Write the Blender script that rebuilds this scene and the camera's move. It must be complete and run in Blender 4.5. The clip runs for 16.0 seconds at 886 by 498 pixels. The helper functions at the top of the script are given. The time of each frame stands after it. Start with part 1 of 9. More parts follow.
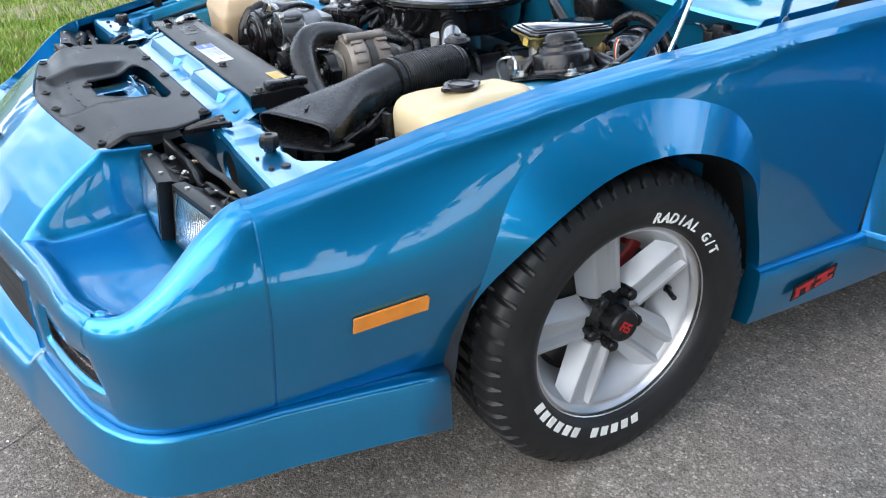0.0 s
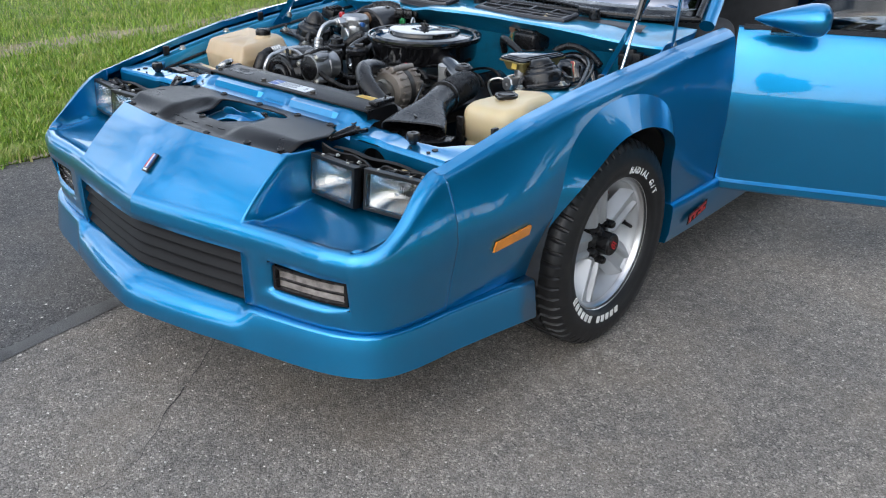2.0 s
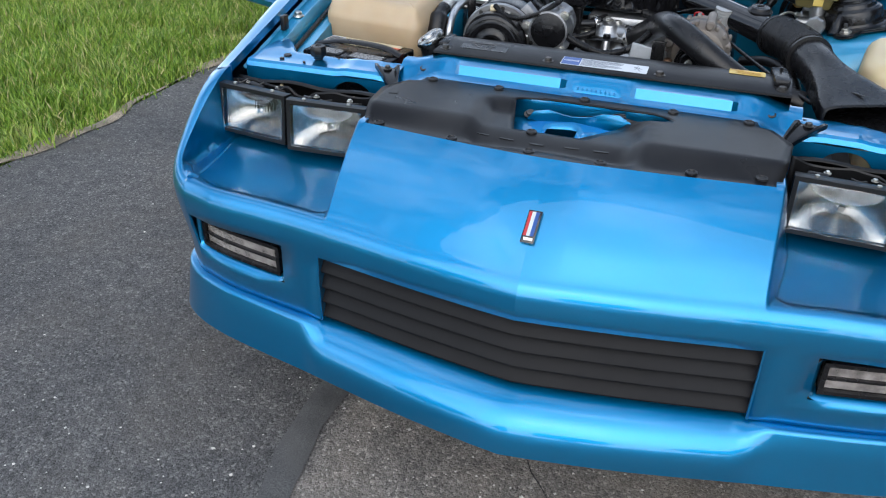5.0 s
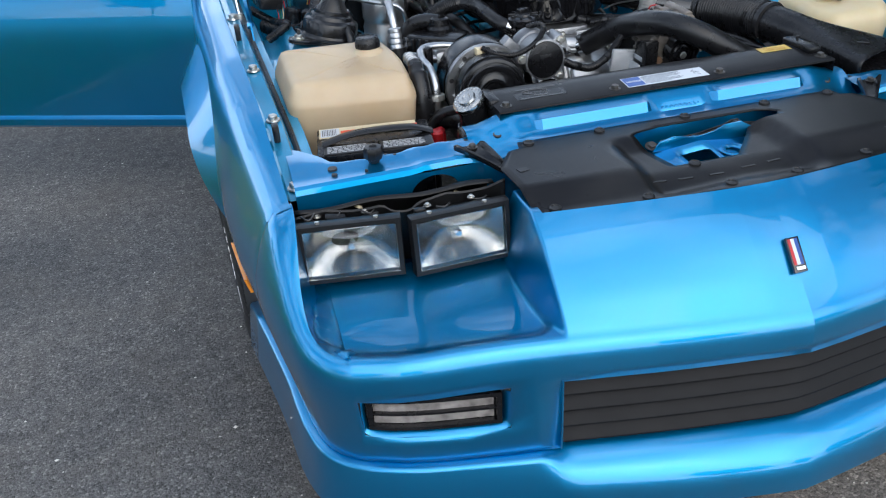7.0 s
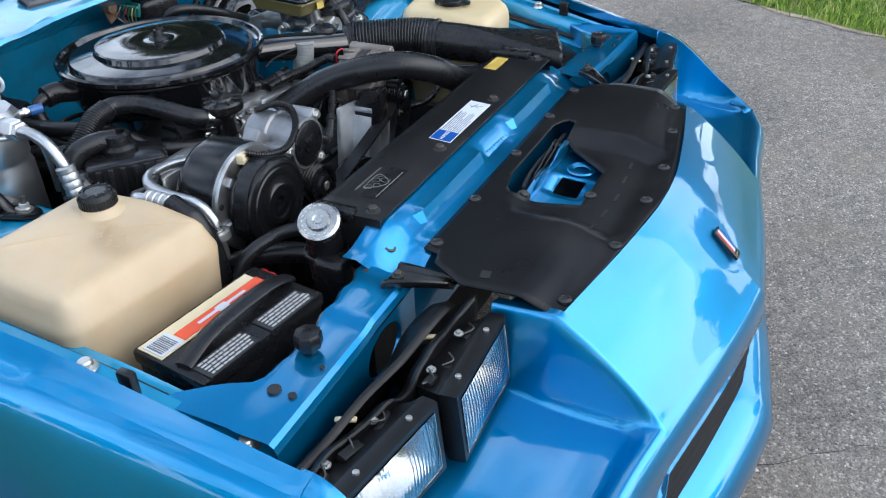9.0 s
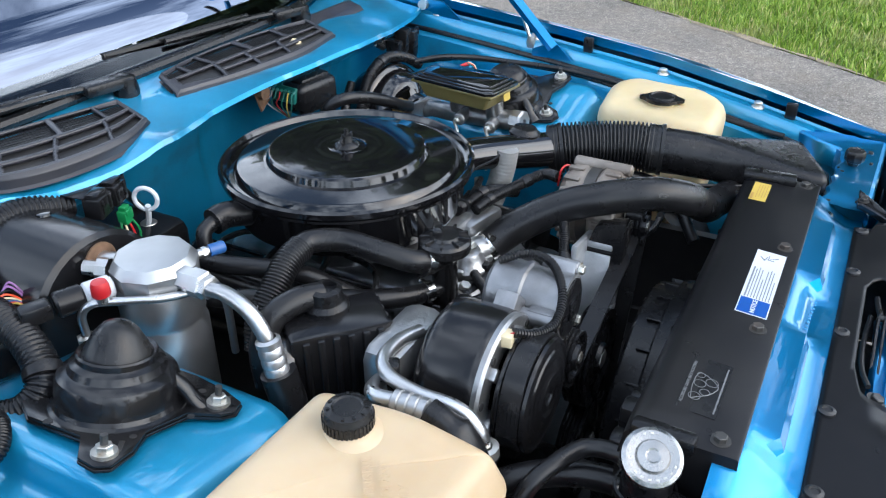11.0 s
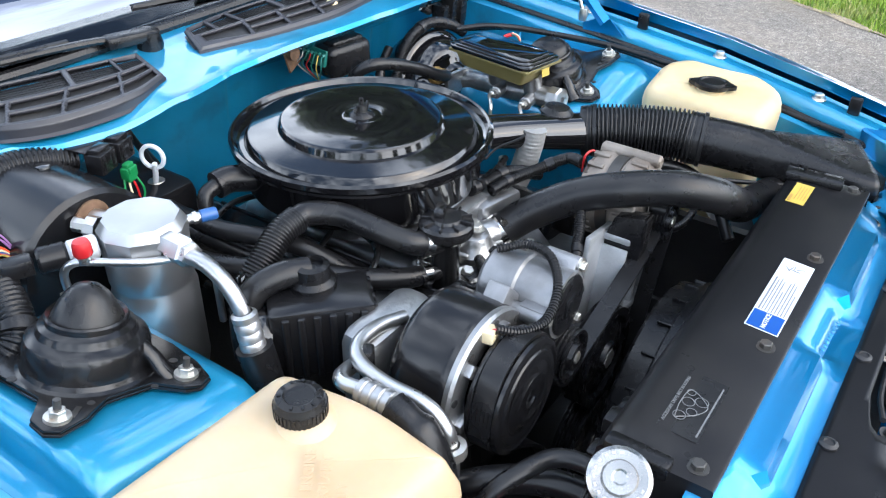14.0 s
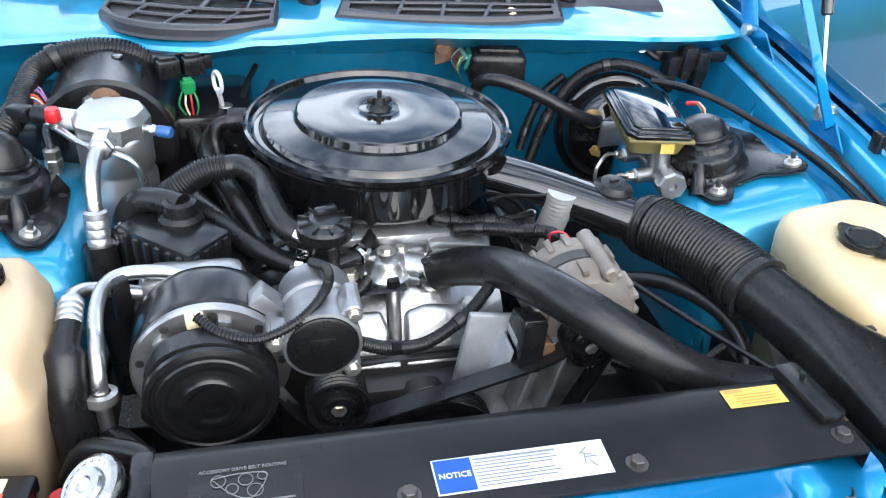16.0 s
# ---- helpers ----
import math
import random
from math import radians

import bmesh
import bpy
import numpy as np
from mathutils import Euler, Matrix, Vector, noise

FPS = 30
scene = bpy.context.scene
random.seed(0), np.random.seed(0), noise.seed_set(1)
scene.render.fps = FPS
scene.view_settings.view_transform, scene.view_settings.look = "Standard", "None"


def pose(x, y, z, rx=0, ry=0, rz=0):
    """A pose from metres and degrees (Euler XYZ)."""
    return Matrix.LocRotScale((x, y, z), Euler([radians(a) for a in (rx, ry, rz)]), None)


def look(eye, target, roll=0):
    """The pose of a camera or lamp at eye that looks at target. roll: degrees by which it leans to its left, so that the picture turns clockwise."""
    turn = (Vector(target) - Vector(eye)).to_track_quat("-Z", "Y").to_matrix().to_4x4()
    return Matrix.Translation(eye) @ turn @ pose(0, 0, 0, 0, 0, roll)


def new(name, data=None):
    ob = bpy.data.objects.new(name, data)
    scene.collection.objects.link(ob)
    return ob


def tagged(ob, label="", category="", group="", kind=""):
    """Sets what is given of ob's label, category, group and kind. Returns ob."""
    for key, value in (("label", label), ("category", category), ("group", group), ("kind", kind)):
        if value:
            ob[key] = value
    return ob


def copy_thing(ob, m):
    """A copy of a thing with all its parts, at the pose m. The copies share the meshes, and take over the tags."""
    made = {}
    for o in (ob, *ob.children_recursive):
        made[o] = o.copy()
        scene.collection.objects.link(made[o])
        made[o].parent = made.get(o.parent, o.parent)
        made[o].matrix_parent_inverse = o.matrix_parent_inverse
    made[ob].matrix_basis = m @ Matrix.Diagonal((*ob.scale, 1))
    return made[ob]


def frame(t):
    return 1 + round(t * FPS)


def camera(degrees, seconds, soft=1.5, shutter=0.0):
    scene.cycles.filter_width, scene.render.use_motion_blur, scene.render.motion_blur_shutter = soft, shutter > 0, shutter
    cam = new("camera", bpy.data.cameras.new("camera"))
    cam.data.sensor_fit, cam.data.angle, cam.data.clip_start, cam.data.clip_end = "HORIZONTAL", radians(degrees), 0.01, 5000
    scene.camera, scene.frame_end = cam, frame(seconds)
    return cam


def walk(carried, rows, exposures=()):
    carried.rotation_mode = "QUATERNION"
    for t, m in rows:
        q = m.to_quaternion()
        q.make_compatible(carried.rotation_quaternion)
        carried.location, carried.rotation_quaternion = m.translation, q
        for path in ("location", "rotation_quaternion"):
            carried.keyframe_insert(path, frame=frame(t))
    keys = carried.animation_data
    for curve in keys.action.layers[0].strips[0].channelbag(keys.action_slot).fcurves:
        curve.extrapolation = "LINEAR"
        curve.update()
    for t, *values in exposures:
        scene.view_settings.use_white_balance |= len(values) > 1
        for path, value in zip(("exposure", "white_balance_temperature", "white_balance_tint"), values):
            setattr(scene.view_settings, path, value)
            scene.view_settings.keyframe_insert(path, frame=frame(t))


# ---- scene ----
cam = camera(56.1, 16.0, soft=1.15)
PATH = [
    (0, (1.874, -0.979, 1.204), (0.34, -0.075, 0.293), -0.3),
    (0.5, (1.955, -1.28, 1.268), (0.586, -0.097, 0.416), -0.5),
    (1, (2.059, -1.593, 1.302), (0.786, -0.266, 0.516), 0.0),
    (1.5, (2.081, -1.831, 1.331), (0.857, -0.456, 0.548), 0.5),
    (2, (1.95, -2.058, 1.347), (0.779, -0.665, 0.516), 1.2),
    (2.5, (1.77, -2.166, 1.331), (0.655, -0.755, 0.456), 1.5),
    (3, (1.5, -2.132, 1.322), (0.451, -0.71, 0.386), -0.3),
    (3.5, (1.209, -2.111, 1.312), (0.292, -0.639, 0.316), -0.4),
    (4, (0.893, -2.148, 1.317), (0.162, -0.579, 0.314), 0.7),
    (4.5, (0.581, -2.141, 1.279), (-0.052, -0.533, 0.271), 1.5),
    (5, (0.248, -2.118, 1.277), (-0.31, -0.49, 0.258), 1.3),
    (5.2, (0.126, -2.122, 1.275), (-0.375, -0.477, 0.254), 1.0),
    (7.3, (-0.91, -1.773, 1.334), (-0.304, -0.177, 0.291), -3.4),
    (7.5, (-0.988, -1.687, 1.326), (-0.238, -0.158, 0.278), -2.8),
    (8, (-1.069, -1.445, 1.323), (-0.034, -0.102, 0.263), -3.0),
    (8.5, (-1.143, -1.219, 1.323), (0.193, -0.201, 0.237), -2.4),
    (9, (-1.2, -1.067, 1.354), (0.292, -0.288, 0.273), -2.7),
    (9.5, (-1.173, -0.979, 1.362), (0.395, -0.299, 0.323), -2.1),
    (10, (-1.065, -0.814, 1.36), (0.513, -0.065, 0.386), -1.1),
    (10.2, (-1.029, -0.743, 1.366), (0.527, 0.067, 0.406), -1.4),
    (12.3, (-1.012, -0.432, 1.354), (0.476, 0.334, 0.259), 1.4),
    (12.5, (-1.012, -0.435, 1.356), (0.464, 0.357, 0.263), 1.1),
    (13, (-1.002, -0.462, 1.357), (0.454, 0.377, 0.273), 0.5),
    (13.5, (-0.982, -0.5, 1.365), (0.463, 0.365, 0.285), 0.2),
    (14, (-0.915, -0.597, 1.36), (0.476, 0.338, 0.268), 0.9),
    (14.5, (-0.755, -0.659, 1.325), (0.468, 0.438, 0.183), 1.8),
    (15, (-0.545, -0.754, 1.314), (0.434, 0.541, 0.146), 1.3),
    (15.5, (-0.38, -0.926, 1.318), (0.329, 0.565, 0.189), 2.0),
    (16, (-0.211, -0.987, 1.347), (0.224, 0.633, 0.259), 4.1),
]
walk(cam, [(t, look(eye, target, roll)) for t, eye, target, roll in PATH], exposures=[(0, 0.74, 6220, 10), (1.5, 0.48, 6220, 10), (2.0, 0.17, 6210, 10), (2.5, 0.12, 6200, 10), (3.0, 0.21, 6185, 10), (3.5, 0.14, 6170, 10), (4.0, 0.07, 6140, 10), (5.0, 0.08, 6070, 10), (7.5, 0.14, 5970, 9), (9.0, 0.4, 5920, 9), (10.0, 0.55, 5970, 9), (12.5, 1.05, 6170, 10), (15.0, 1.15, 6170, 10), (16.0, 1.15, 6170, 10)])

# ---------- world, sun ----------
world = bpy.data.worlds.new("sky")
scene.world = world
world.use_nodes = True
wn, wl = world.node_tree.nodes, world.node_tree.links
wn.clear()
SUN_EL, SUN_AZ = 33.0, 172.0
sky = wn.new("ShaderNodeTexSky")
sky.sky_type = "NISHITA"
sky.sun_disc = False
sky.sun_elevation, sky.sun_rotation = radians(SUN_EL), radians(SUN_AZ)
sky.air_density, sky.dust_density = 1.2, 2.0
wco = wn.new("ShaderNodeTexCoord")
wns = wn.new("ShaderNodeTexNoise")
wns.inputs["Scale"].default_value, wns.inputs["Detail"].default_value, wns.inputs["Roughness"].default_value = 3.4, 12, 0.66
wrp = wn.new("ShaderNodeValToRGB")
wrp.color_ramp.elements[0].position, wrp.color_ramp.elements[1].position = 0.43, 0.63
wmx = wn.new("ShaderNodeMix")
wmx.data_type = "RGBA"
wmx.inputs["B"].default_value = (13.2, 14.3, 15.8, 1)
wbg = wn.new("ShaderNodeBackground")
wbg.inputs["Strength"].default_value = 0.15
wout = wn.new("ShaderNodeOutputWorld")
wl.new(wco.outputs["Generated"], wns.inputs["Vector"])
wsp = wn.new("ShaderNodeSeparateXYZ")
wl.new(wco.outputs["Generated"], wsp.inputs["Vector"])
whz = wn.new("ShaderNodeMapRange")
whz.inputs["From Min"].default_value, whz.inputs["From Max"].default_value = 0.0, 0.75
whz.inputs["To Min"].default_value, whz.inputs["To Max"].default_value = 0.14, -0.03
wl.new(wsp.outputs["Z"], whz.inputs["Value"])
wad = wn.new("ShaderNodeMath")
wl.new(wns.outputs["Fac"], wad.inputs[0])
wl.new(whz.outputs["Result"], wad.inputs[1])
wl.new(wad.outputs["Value"], wrp.inputs["Fac"])
wl.new(wrp.outputs["Color"], wmx.inputs["Factor"])
wl.new(sky.outputs["Color"], wmx.inputs["A"])
wl.new(wmx.outputs["Result"], wbg.inputs["Color"])
wl.new(wbg.outputs["Background"], wout.inputs["Surface"])
sun = new("sun", bpy.data.lights.new("sun", "SUN"))
sun.data.energy, sun.data.angle, sun.data.color = 1.5, radians(78), (1.0, 0.94, 0.85)
sun_dir = Vector((math.sin(radians(SUN_AZ)) * math.cos(radians(SUN_EL)), math.cos(radians(SUN_AZ)) * math.cos(radians(SUN_EL)), math.sin(radians(SUN_EL))))
sun.matrix_world = look(sun_dir * 30, (0, 0, 0))


# ---------- materials ----------
def mat(name, color, rough=0.5, metal=0.0, coat=0.0, spec=0.5, var=0.15, vscale=6.0, bump=0.0, bscale=200.0, grain=0.0, gscale=300.0, trans=0.0, sss=0.0, rvar=0.08, stain=None, stain_scale=4.0, stain_lo=0.5, stain_hi=0.7):
    m = bpy.data.materials.new(name)
    m.use_nodes = True
    n, l = m.node_tree.nodes, m.node_tree.links
    b = n["Principled BSDF"]
    co = n.new("ShaderNodeTexCoord")

    def noise_tex(scale, detail=4):
        t = n.new("ShaderNodeTexNoise")
        t.inputs["Scale"].default_value, t.inputs["Detail"].default_value = scale, detail
        l.new(co.outputs["Object"], t.inputs["Vector"])
        return t.outputs["Fac"]

    def ramp(fac, a, c, pa=0.3, pb=0.7):
        r = n.new("ShaderNodeValToRGB")
        r.color_ramp.elements[0].position, r.color_ramp.elements[1].position = pa, pb
        r.color_ramp.elements[0].color, r.color_ramp.elements[1].color = (*a, 1), (*c, 1)
        l.new(fac, r.inputs["Fac"])
        return r.outputs["Color"]

    def mixc(fac, a, c, mode="MIX"):
        x = n.new("ShaderNodeMix")
        x.data_type, x.blend_type = "RGBA", mode
        for sock, v in ((x.inputs["Factor"], fac), (x.inputs["A"], a), (x.inputs["B"], c)):
            if isinstance(v, bpy.types.NodeSocket):
                l.new(v, sock)
            else:
                sock.default_value = v
        return x.outputs["Result"]

    lo, hi = [c * (1 - var) for c in color], [min(1, c * (1 + var)) for c in color]
    col = ramp(noise_tex(vscale), lo, hi)
    if grain:
        col = mixc(grain, col, ramp(noise_tex(gscale, 2), (0, 0, 0), (1, 1, 1)), "OVERLAY")
    if stain:
        f = ramp(noise_tex(stain_scale, 6), (0, 0, 0), (1, 1, 1), stain_lo, stain_hi)
        col = mixc(f, col, (*stain, 1))
    l.new(col, b.inputs["Base Color"])
    mr = n.new("ShaderNodeMapRange")
    mr.inputs["To Min"].default_value, mr.inputs["To Max"].default_value = max(0.02, rough - rvar), min(1, rough + rvar)
    l.new(noise_tex(vscale * 3), mr.inputs["Value"])
    l.new(mr.outputs["Result"], b.inputs["Roughness"])
    b.inputs["Metallic"].default_value = metal
    b.inputs["Specular IOR Level"].default_value = spec
    b.inputs["Coat Weight"].default_value, b.inputs["Coat Roughness"].default_value = coat, 0.015
    b.inputs["Transmission Weight"].default_value = trans
    if sss:
        b.inputs["Subsurface Weight"].default_value = sss
        b.inputs["Subsurface Radius"].default_value = (0.02, 0.012, 0.006)
    if bump:
        bp = n.new("ShaderNodeBump")
        bp.inputs["Strength"].default_value, bp.inputs["Distance"].default_value = bump, 0.002
        l.new(noise_tex(bscale, 3), bp.inputs["Height"])
        l.new(bp.outputs["Normal"], b.inputs["Normal"])
    return m


PAINT = mat("blue_paint", (0.006, 0.222, 0.475), rough=0.31, metal=0.84, coat=1.0, var=0.06, vscale=3, grain=0.25, gscale=1800, bump=0.02, bscale=60, rvar=0.05)
BAYBLUE = mat("bay_blue_paint", (0.016, 0.262, 0.470), rough=0.34, metal=0.42, coat=1.0, var=0.16, vscale=7, grain=0.2, gscale=1500, bump=0.5, bscale=11, rvar=0.12, stain=(0.03, 0.11, 0.17), stain_scale=9, stain_lo=0.58, stain_hi=0.8)
BLACKGLOSS = mat("black_gloss_paint", (0.006, 0.006, 0.007), rough=0.075, coat=0.5, spec=0.5, var=0.2, rvar=0.03)
LIDBLACK = mat("black_lid_paint", (0.005, 0.005, 0.006), rough=0.10, coat=0.35, spec=0.5, var=0.2, vscale=5, rvar=0.05)
PUMPALU = mat("dull_pump_alloy", (0.25, 0.255, 0.265), rough=0.40, metal=0.75, var=0.2, vscale=18, bump=0.25, bscale=180, stain=(0.14, 0.135, 0.13), stain_scale=12, stain_lo=0.5, stain_hi=0.8)
BLACKSEMI = mat("black_semigloss_plastic", (0.008, 0.008, 0.009), spec=0.42, rough=0.20, var=0.25, vscale=12, bump=0.06, bscale=300, stain=(0.024, 0.023, 0.022), stain_scale=8, stain_lo=0.55, stain_hi=0.85)
BLACKSATIN = mat("black_satin_plastic", (0.007, 0.007, 0.008), spec=0.32, rough=0.27, var=0.25, vscale=12, bump=0.12, bscale=500, grain=0.1, stain=(0.022, 0.021, 0.020), stain_scale=8, stain_lo=0.5, stain_hi=0.85)
BLACKPANEL = mat("black_panel_plastic", (0.0075, 0.0075, 0.0088), spec=0.20, rough=0.30, var=0.25, vscale=5, bump=0.1, bscale=700, grain=0.1, stain=(0.022, 0.021, 0.020), stain_scale=5, stain_lo=0.5, stain_hi=0.8)
GRILLE = mat("grille_black", (0.007, 0.007, 0.008), spec=0.2, rough=0.55, var=0.15, bump=0.1, bscale=400)
RUBBER = mat("hose_rubber", (0.009, 0.009, 0.010), spec=0.34, rough=0.29, var=0.25, vscale=15, bump=0.1, bscale=300, stain=(0.024, 0.023, 0.022), stain_scale=14, stain_lo=0.55, stain_hi=0.85)
TYRE = mat("tyre_rubber", (0.010, 0.010, 0.011), spec=0.4, rough=0.45, var=0.2, vscale=12, bump=0.15, bscale=350, stain=(0.03, 0.028, 0.025), stain_scale=10, stain_lo=0.6, stain_hi=0.9)
LETTER = mat("white_letter", (0.78, 0.78, 0.76), rough=0.6, var=0.08)
WHEEL = mat("wheel_silver", (0.45, 0.46, 0.475), rough=0.42, metal=0.45, coat=0.25, var=0.06, stain=(0.35, 0.35, 0.36), stain_scale=6, stain_lo=0.6, stain_hi=0.9)
CALIPER = mat("caliper_red", (0.16, 0.012, 0.012), rough=0.5)
LIP = mat("machined_lip", (0.62, 0.62, 0.63), rough=0.34, metal=1.0, var=0.06)
ALU = mat("cast_aluminium", (0.37, 0.375, 0.38), rough=0.34, metal=0.88, var=0.25, vscale=20, bump=0.35, bscale=160, stain=(0.2, 0.19, 0.18), stain_scale=14, stain_lo=0.5, stain_hi=0.8)
TUBEALU = mat("bare_aluminium_tube", (0.50, 0.505, 0.51), rough=0.3, metal=0.95, var=0.1, vscale=20, stain=(0.42, 0.41, 0.4), stain_scale=18)
CANALU = mat("accumulator_aluminium", (0.43, 0.435, 0.44), rough=0.36, metal=0.9, var=0.12, vscale=14, bump=0.06, bscale=150, stain=(0.4, 0.4, 0.4), stain_scale=10)
CASTGREY = mat("grey_cast_alloy", (0.46, 0.48, 0.50), rough=0.45, metal=0.6, var=0.2, vscale=18, bump=0.3, bscale=200, stain=(0.22, 0.22, 0.22), stain_scale=12)
MANIFOLD = mat("sand_cast_alloy", (0.36, 0.365, 0.37), rough=0.33, metal=0.9, var=0.25, vscale=22, bump=0.55, bscale=90, stain=(0.16, 0.155, 0.15), stain_scale=16, stain_lo=0.5, stain_hi=0.78)
ALUDIRTY = mat("weathered_aluminium", (0.23, 0.205, 0.18), rough=0.55, metal=0.55, var=0.25, vscale=25, bump=0.35, bscale=220, stain=(0.17, 0.14, 0.115), stain_scale=16, stain_lo=0.45, stain_hi=0.75)
COWL = mat("cowl_plastic", (0.026, 0.026, 0.032), spec=0.5, rough=0.36, var=0.2, vscale=14, bump=0.1, bscale=400)
STEEL = mat("zinc_steel", (0.55, 0.54, 0.5), rough=0.34, metal=0.9, var=0.2, vscale=40, stain=(0.28, 0.2, 0.13), stain_scale=40, stain_lo=0.6, stain_hi=0.8)
DARKSTEEL = mat("dark_steel", (0.07, 0.068, 0.065), rough=0.45, metal=0.6, var=0.3, vscale=20, bump=0.15, stain=(0.12, 0.09, 0.07), stain_scale=15, stain_lo=0.55)
BLOCK = mat("engine_black", (0.014, 0.014, 0.015), rough=0.48, var=0.4, vscale=12, bump=0.3, bscale=120, stain=(0.03, 0.028, 0.026), stain_scale=10)
CHROME = mat("bright_plated_steel", (0.75, 0.75, 0.74), rough=0.14, metal=1.0, var=0.06)
TANKW = mat("washer_tank_plastic", (0.55, 0.452, 0.275), rough=0.42, var=0.08, vscale=4, sss=0.25, stain=(0.46, 0.345, 0.165), stain_scale=7, stain_lo=0.5, stain_hi=0.85)
TANKP = mat("aged_tank_plastic", (0.47, 0.365, 0.235), rough=0.42, var=0.10, vscale=9, sss=0.2, stain=(0.44, 0.31, 0.175), stain_scale=7, stain_lo=0.42, stain_hi=0.8, bump=0.12, bscale=30)
MCTANK = mat("brake_reservoir_plastic", (0.15, 0.125, 0.045), rough=0.35, var=0.2, vscale=10, sss=0.1)
RED = mat("red_plastic", (0.42, 0.014, 0.018), rough=0.35)
BLUECAP = mat("blue_plastic", (0.022, 0.085, 0.25), rough=0.4)
LILAC = mat("lilac_wire", (0.26, 0.12, 0.30), rough=0.45)
TEAL = mat("teal_plastic", (0.01, 0.12, 0.10), rough=0.4)
GREEN = mat("green_plastic", (0.008, 0.17, 0.05), rough=0.4)
AMBER = mat("amber_lens", (0.80, 0.26, 0.015), rough=0.15, coat=1.0, var=0.1, vscale=30, bump=0.3, bscale=300)
YELLOW = mat("yellow_label", (0.50, 0.36, 0.07), rough=0.4)
WHITE = mat("white_label", (0.55, 0.58, 0.62), rough=0.35, var=0.05)
LABELWHITE = mat("white_print", (0.42, 0.42, 0.42), rough=0.5)
NOTICE = mat("label_blue", (0.006, 0.06, 0.27), rough=0.3)
ORANGE = mat("label_red_orange", (0.72, 0.08, 0.025), rough=0.35)
CREAM = mat("label_cream", (0.66, 0.56, 0.36), rough=0.4)
LABELINK = mat("label_ink", (0.16, 0.18, 0.21), rough=0.5)
GREYPRINT = mat("grey_print", (0.13, 0.133, 0.137), rough=0.5)
FOIL = mat("foil_sleeve", (0.46, 0.46, 0.45), rough=0.4, metal=0.6, bump=0.8, bscale=90)
CAPTIN = mat("tinned_steel", (0.34, 0.34, 0.335), rough=0.26, metal=1.0, var=0.1, vscale=30)
BRASS = mat("brass_elbow", (0.42, 0.26, 0.08), rough=0.4, metal=0.3)
RUST = mat("rusty_steel", (0.17, 0.10, 0.06), rough=0.7, metal=0.3, var=0.4, vscale=60)
INTERIOR = mat("grey_interior", (0.040, 0.040, 0.042), rough=0.8, var=0.15, vscale=20, bump=0.12, bscale=500)
LAMPBLACK = mat("lamp_housing_black", (0.006, 0.006, 0.0065), rough=0.42, spec=0.3, var=0.3, vscale=20)
REFLECTOR = mat("lamp_reflector", (0.36, 0.355, 0.34), rough=0.2, metal=1.0, var=0.05)
FOGLENS = mat("smoked_lens", (0.40, 0.36, 0.34), rough=0.16, metal=0.55, coat=1.0, var=0.45, vscale=45, bump=1.0, bscale=420)


def glass(name, color, rough=0.0, ior=1.45, alpha=None):
    m = bpy.data.materials.new(name)
    m.use_nodes = True
    b = m.node_tree.nodes["Principled BSDF"]
    b.inputs["Base Color"].default_value = (*color, 1)
    b.inputs["Roughness"].default_value, b.inputs["IOR"].default_value = rough, ior
    b.inputs["Transmission Weight"].default_value = 1.0
    return m


LENS = glass("headlamp_glass", (0.96, 0.97, 0.97), 0.05)
SCREEN = glass("tinted_windscreen", (0.10, 0.12, 0.14), 0.0, ior=1.5)
# Opaque bluish mirror, its tint standing in for sky reflected in the upper glass.
SKYMIRROR = mat("sky_mirror_glass", (0.135, 0.155, 0.20), rough=0.03, metal=1.0, var=0.04, vscale=2, rvar=0.01)


# ---------- mesh helpers ----------
def part(name, bm, material, parent=None, label="", sharp=35, solid=0.0):
    me = bpy.data.meshes.new(name)
    bmesh.ops.recalc_face_normals(bm, faces=bm.faces)
    bm.to_mesh(me)
    bm.free()
    me.polygons.foreach_set("use_smooth", [True] * len(me.polygons))
    me.set_sharp_from_angle(angle=radians(sharp))
    for m in material if isinstance(material, (list, tuple)) else [material]:
        me.materials.append(m)
    ob = new(name, me)
    if parent is not None:
        ob.parent = parent
    if label:
        ob["label"] = label
    if solid:
        md = ob.modifiers.new("thickness", "SOLIDIFY")
        md.thickness, md.offset = solid, -1
    return ob


def thing(name, label, category, group="", kind=""):
    ob = new(name)
    ob.empty_display_size = 0.05
    return tagged(ob, label, category, group, kind)


def assembly(name, label, parent):
    """A part of a thing that has pieces of its own."""
    ob = new(name)
    ob.parent = parent
    ob["label"] = label
    return ob


def B():
    return bmesh.new()


def merge(bm, other):
    me = bpy.data.meshes.new("tmp")
    other.to_mesh(me)
    other.free()
    bm.from_mesh(me)
    bpy.data.meshes.remove(me)


def box(bm, c, s, rot=(0, 0, 0), bev=0.0, seg=2, taper=1.0):
    t = bmesh.new()
    bmesh.ops.create_cube(t, size=1.0)
    for v in t.verts:
        k = taper if v.co.z > 0 else 1.0
        v.co = Vector((v.co.x * s[0] * k, v.co.y * s[1] * k, v.co.z * s[2]))
    if bev:
        bmesh.ops.bevel(t, geom=t.edges[:], offset=bev, segments=seg, affect="EDGES", profile=0.5)
    t.transform(pose(c[0], c[1], c[2], *rot))
    merge(bm, t)
    return bm


def axis_frame(origin, axis):
    z = Vector(axis).normalized()
    q = z.to_track_quat("Z", "Y")
    return Matrix.Translation(origin) @ q.to_matrix().to_4x4()


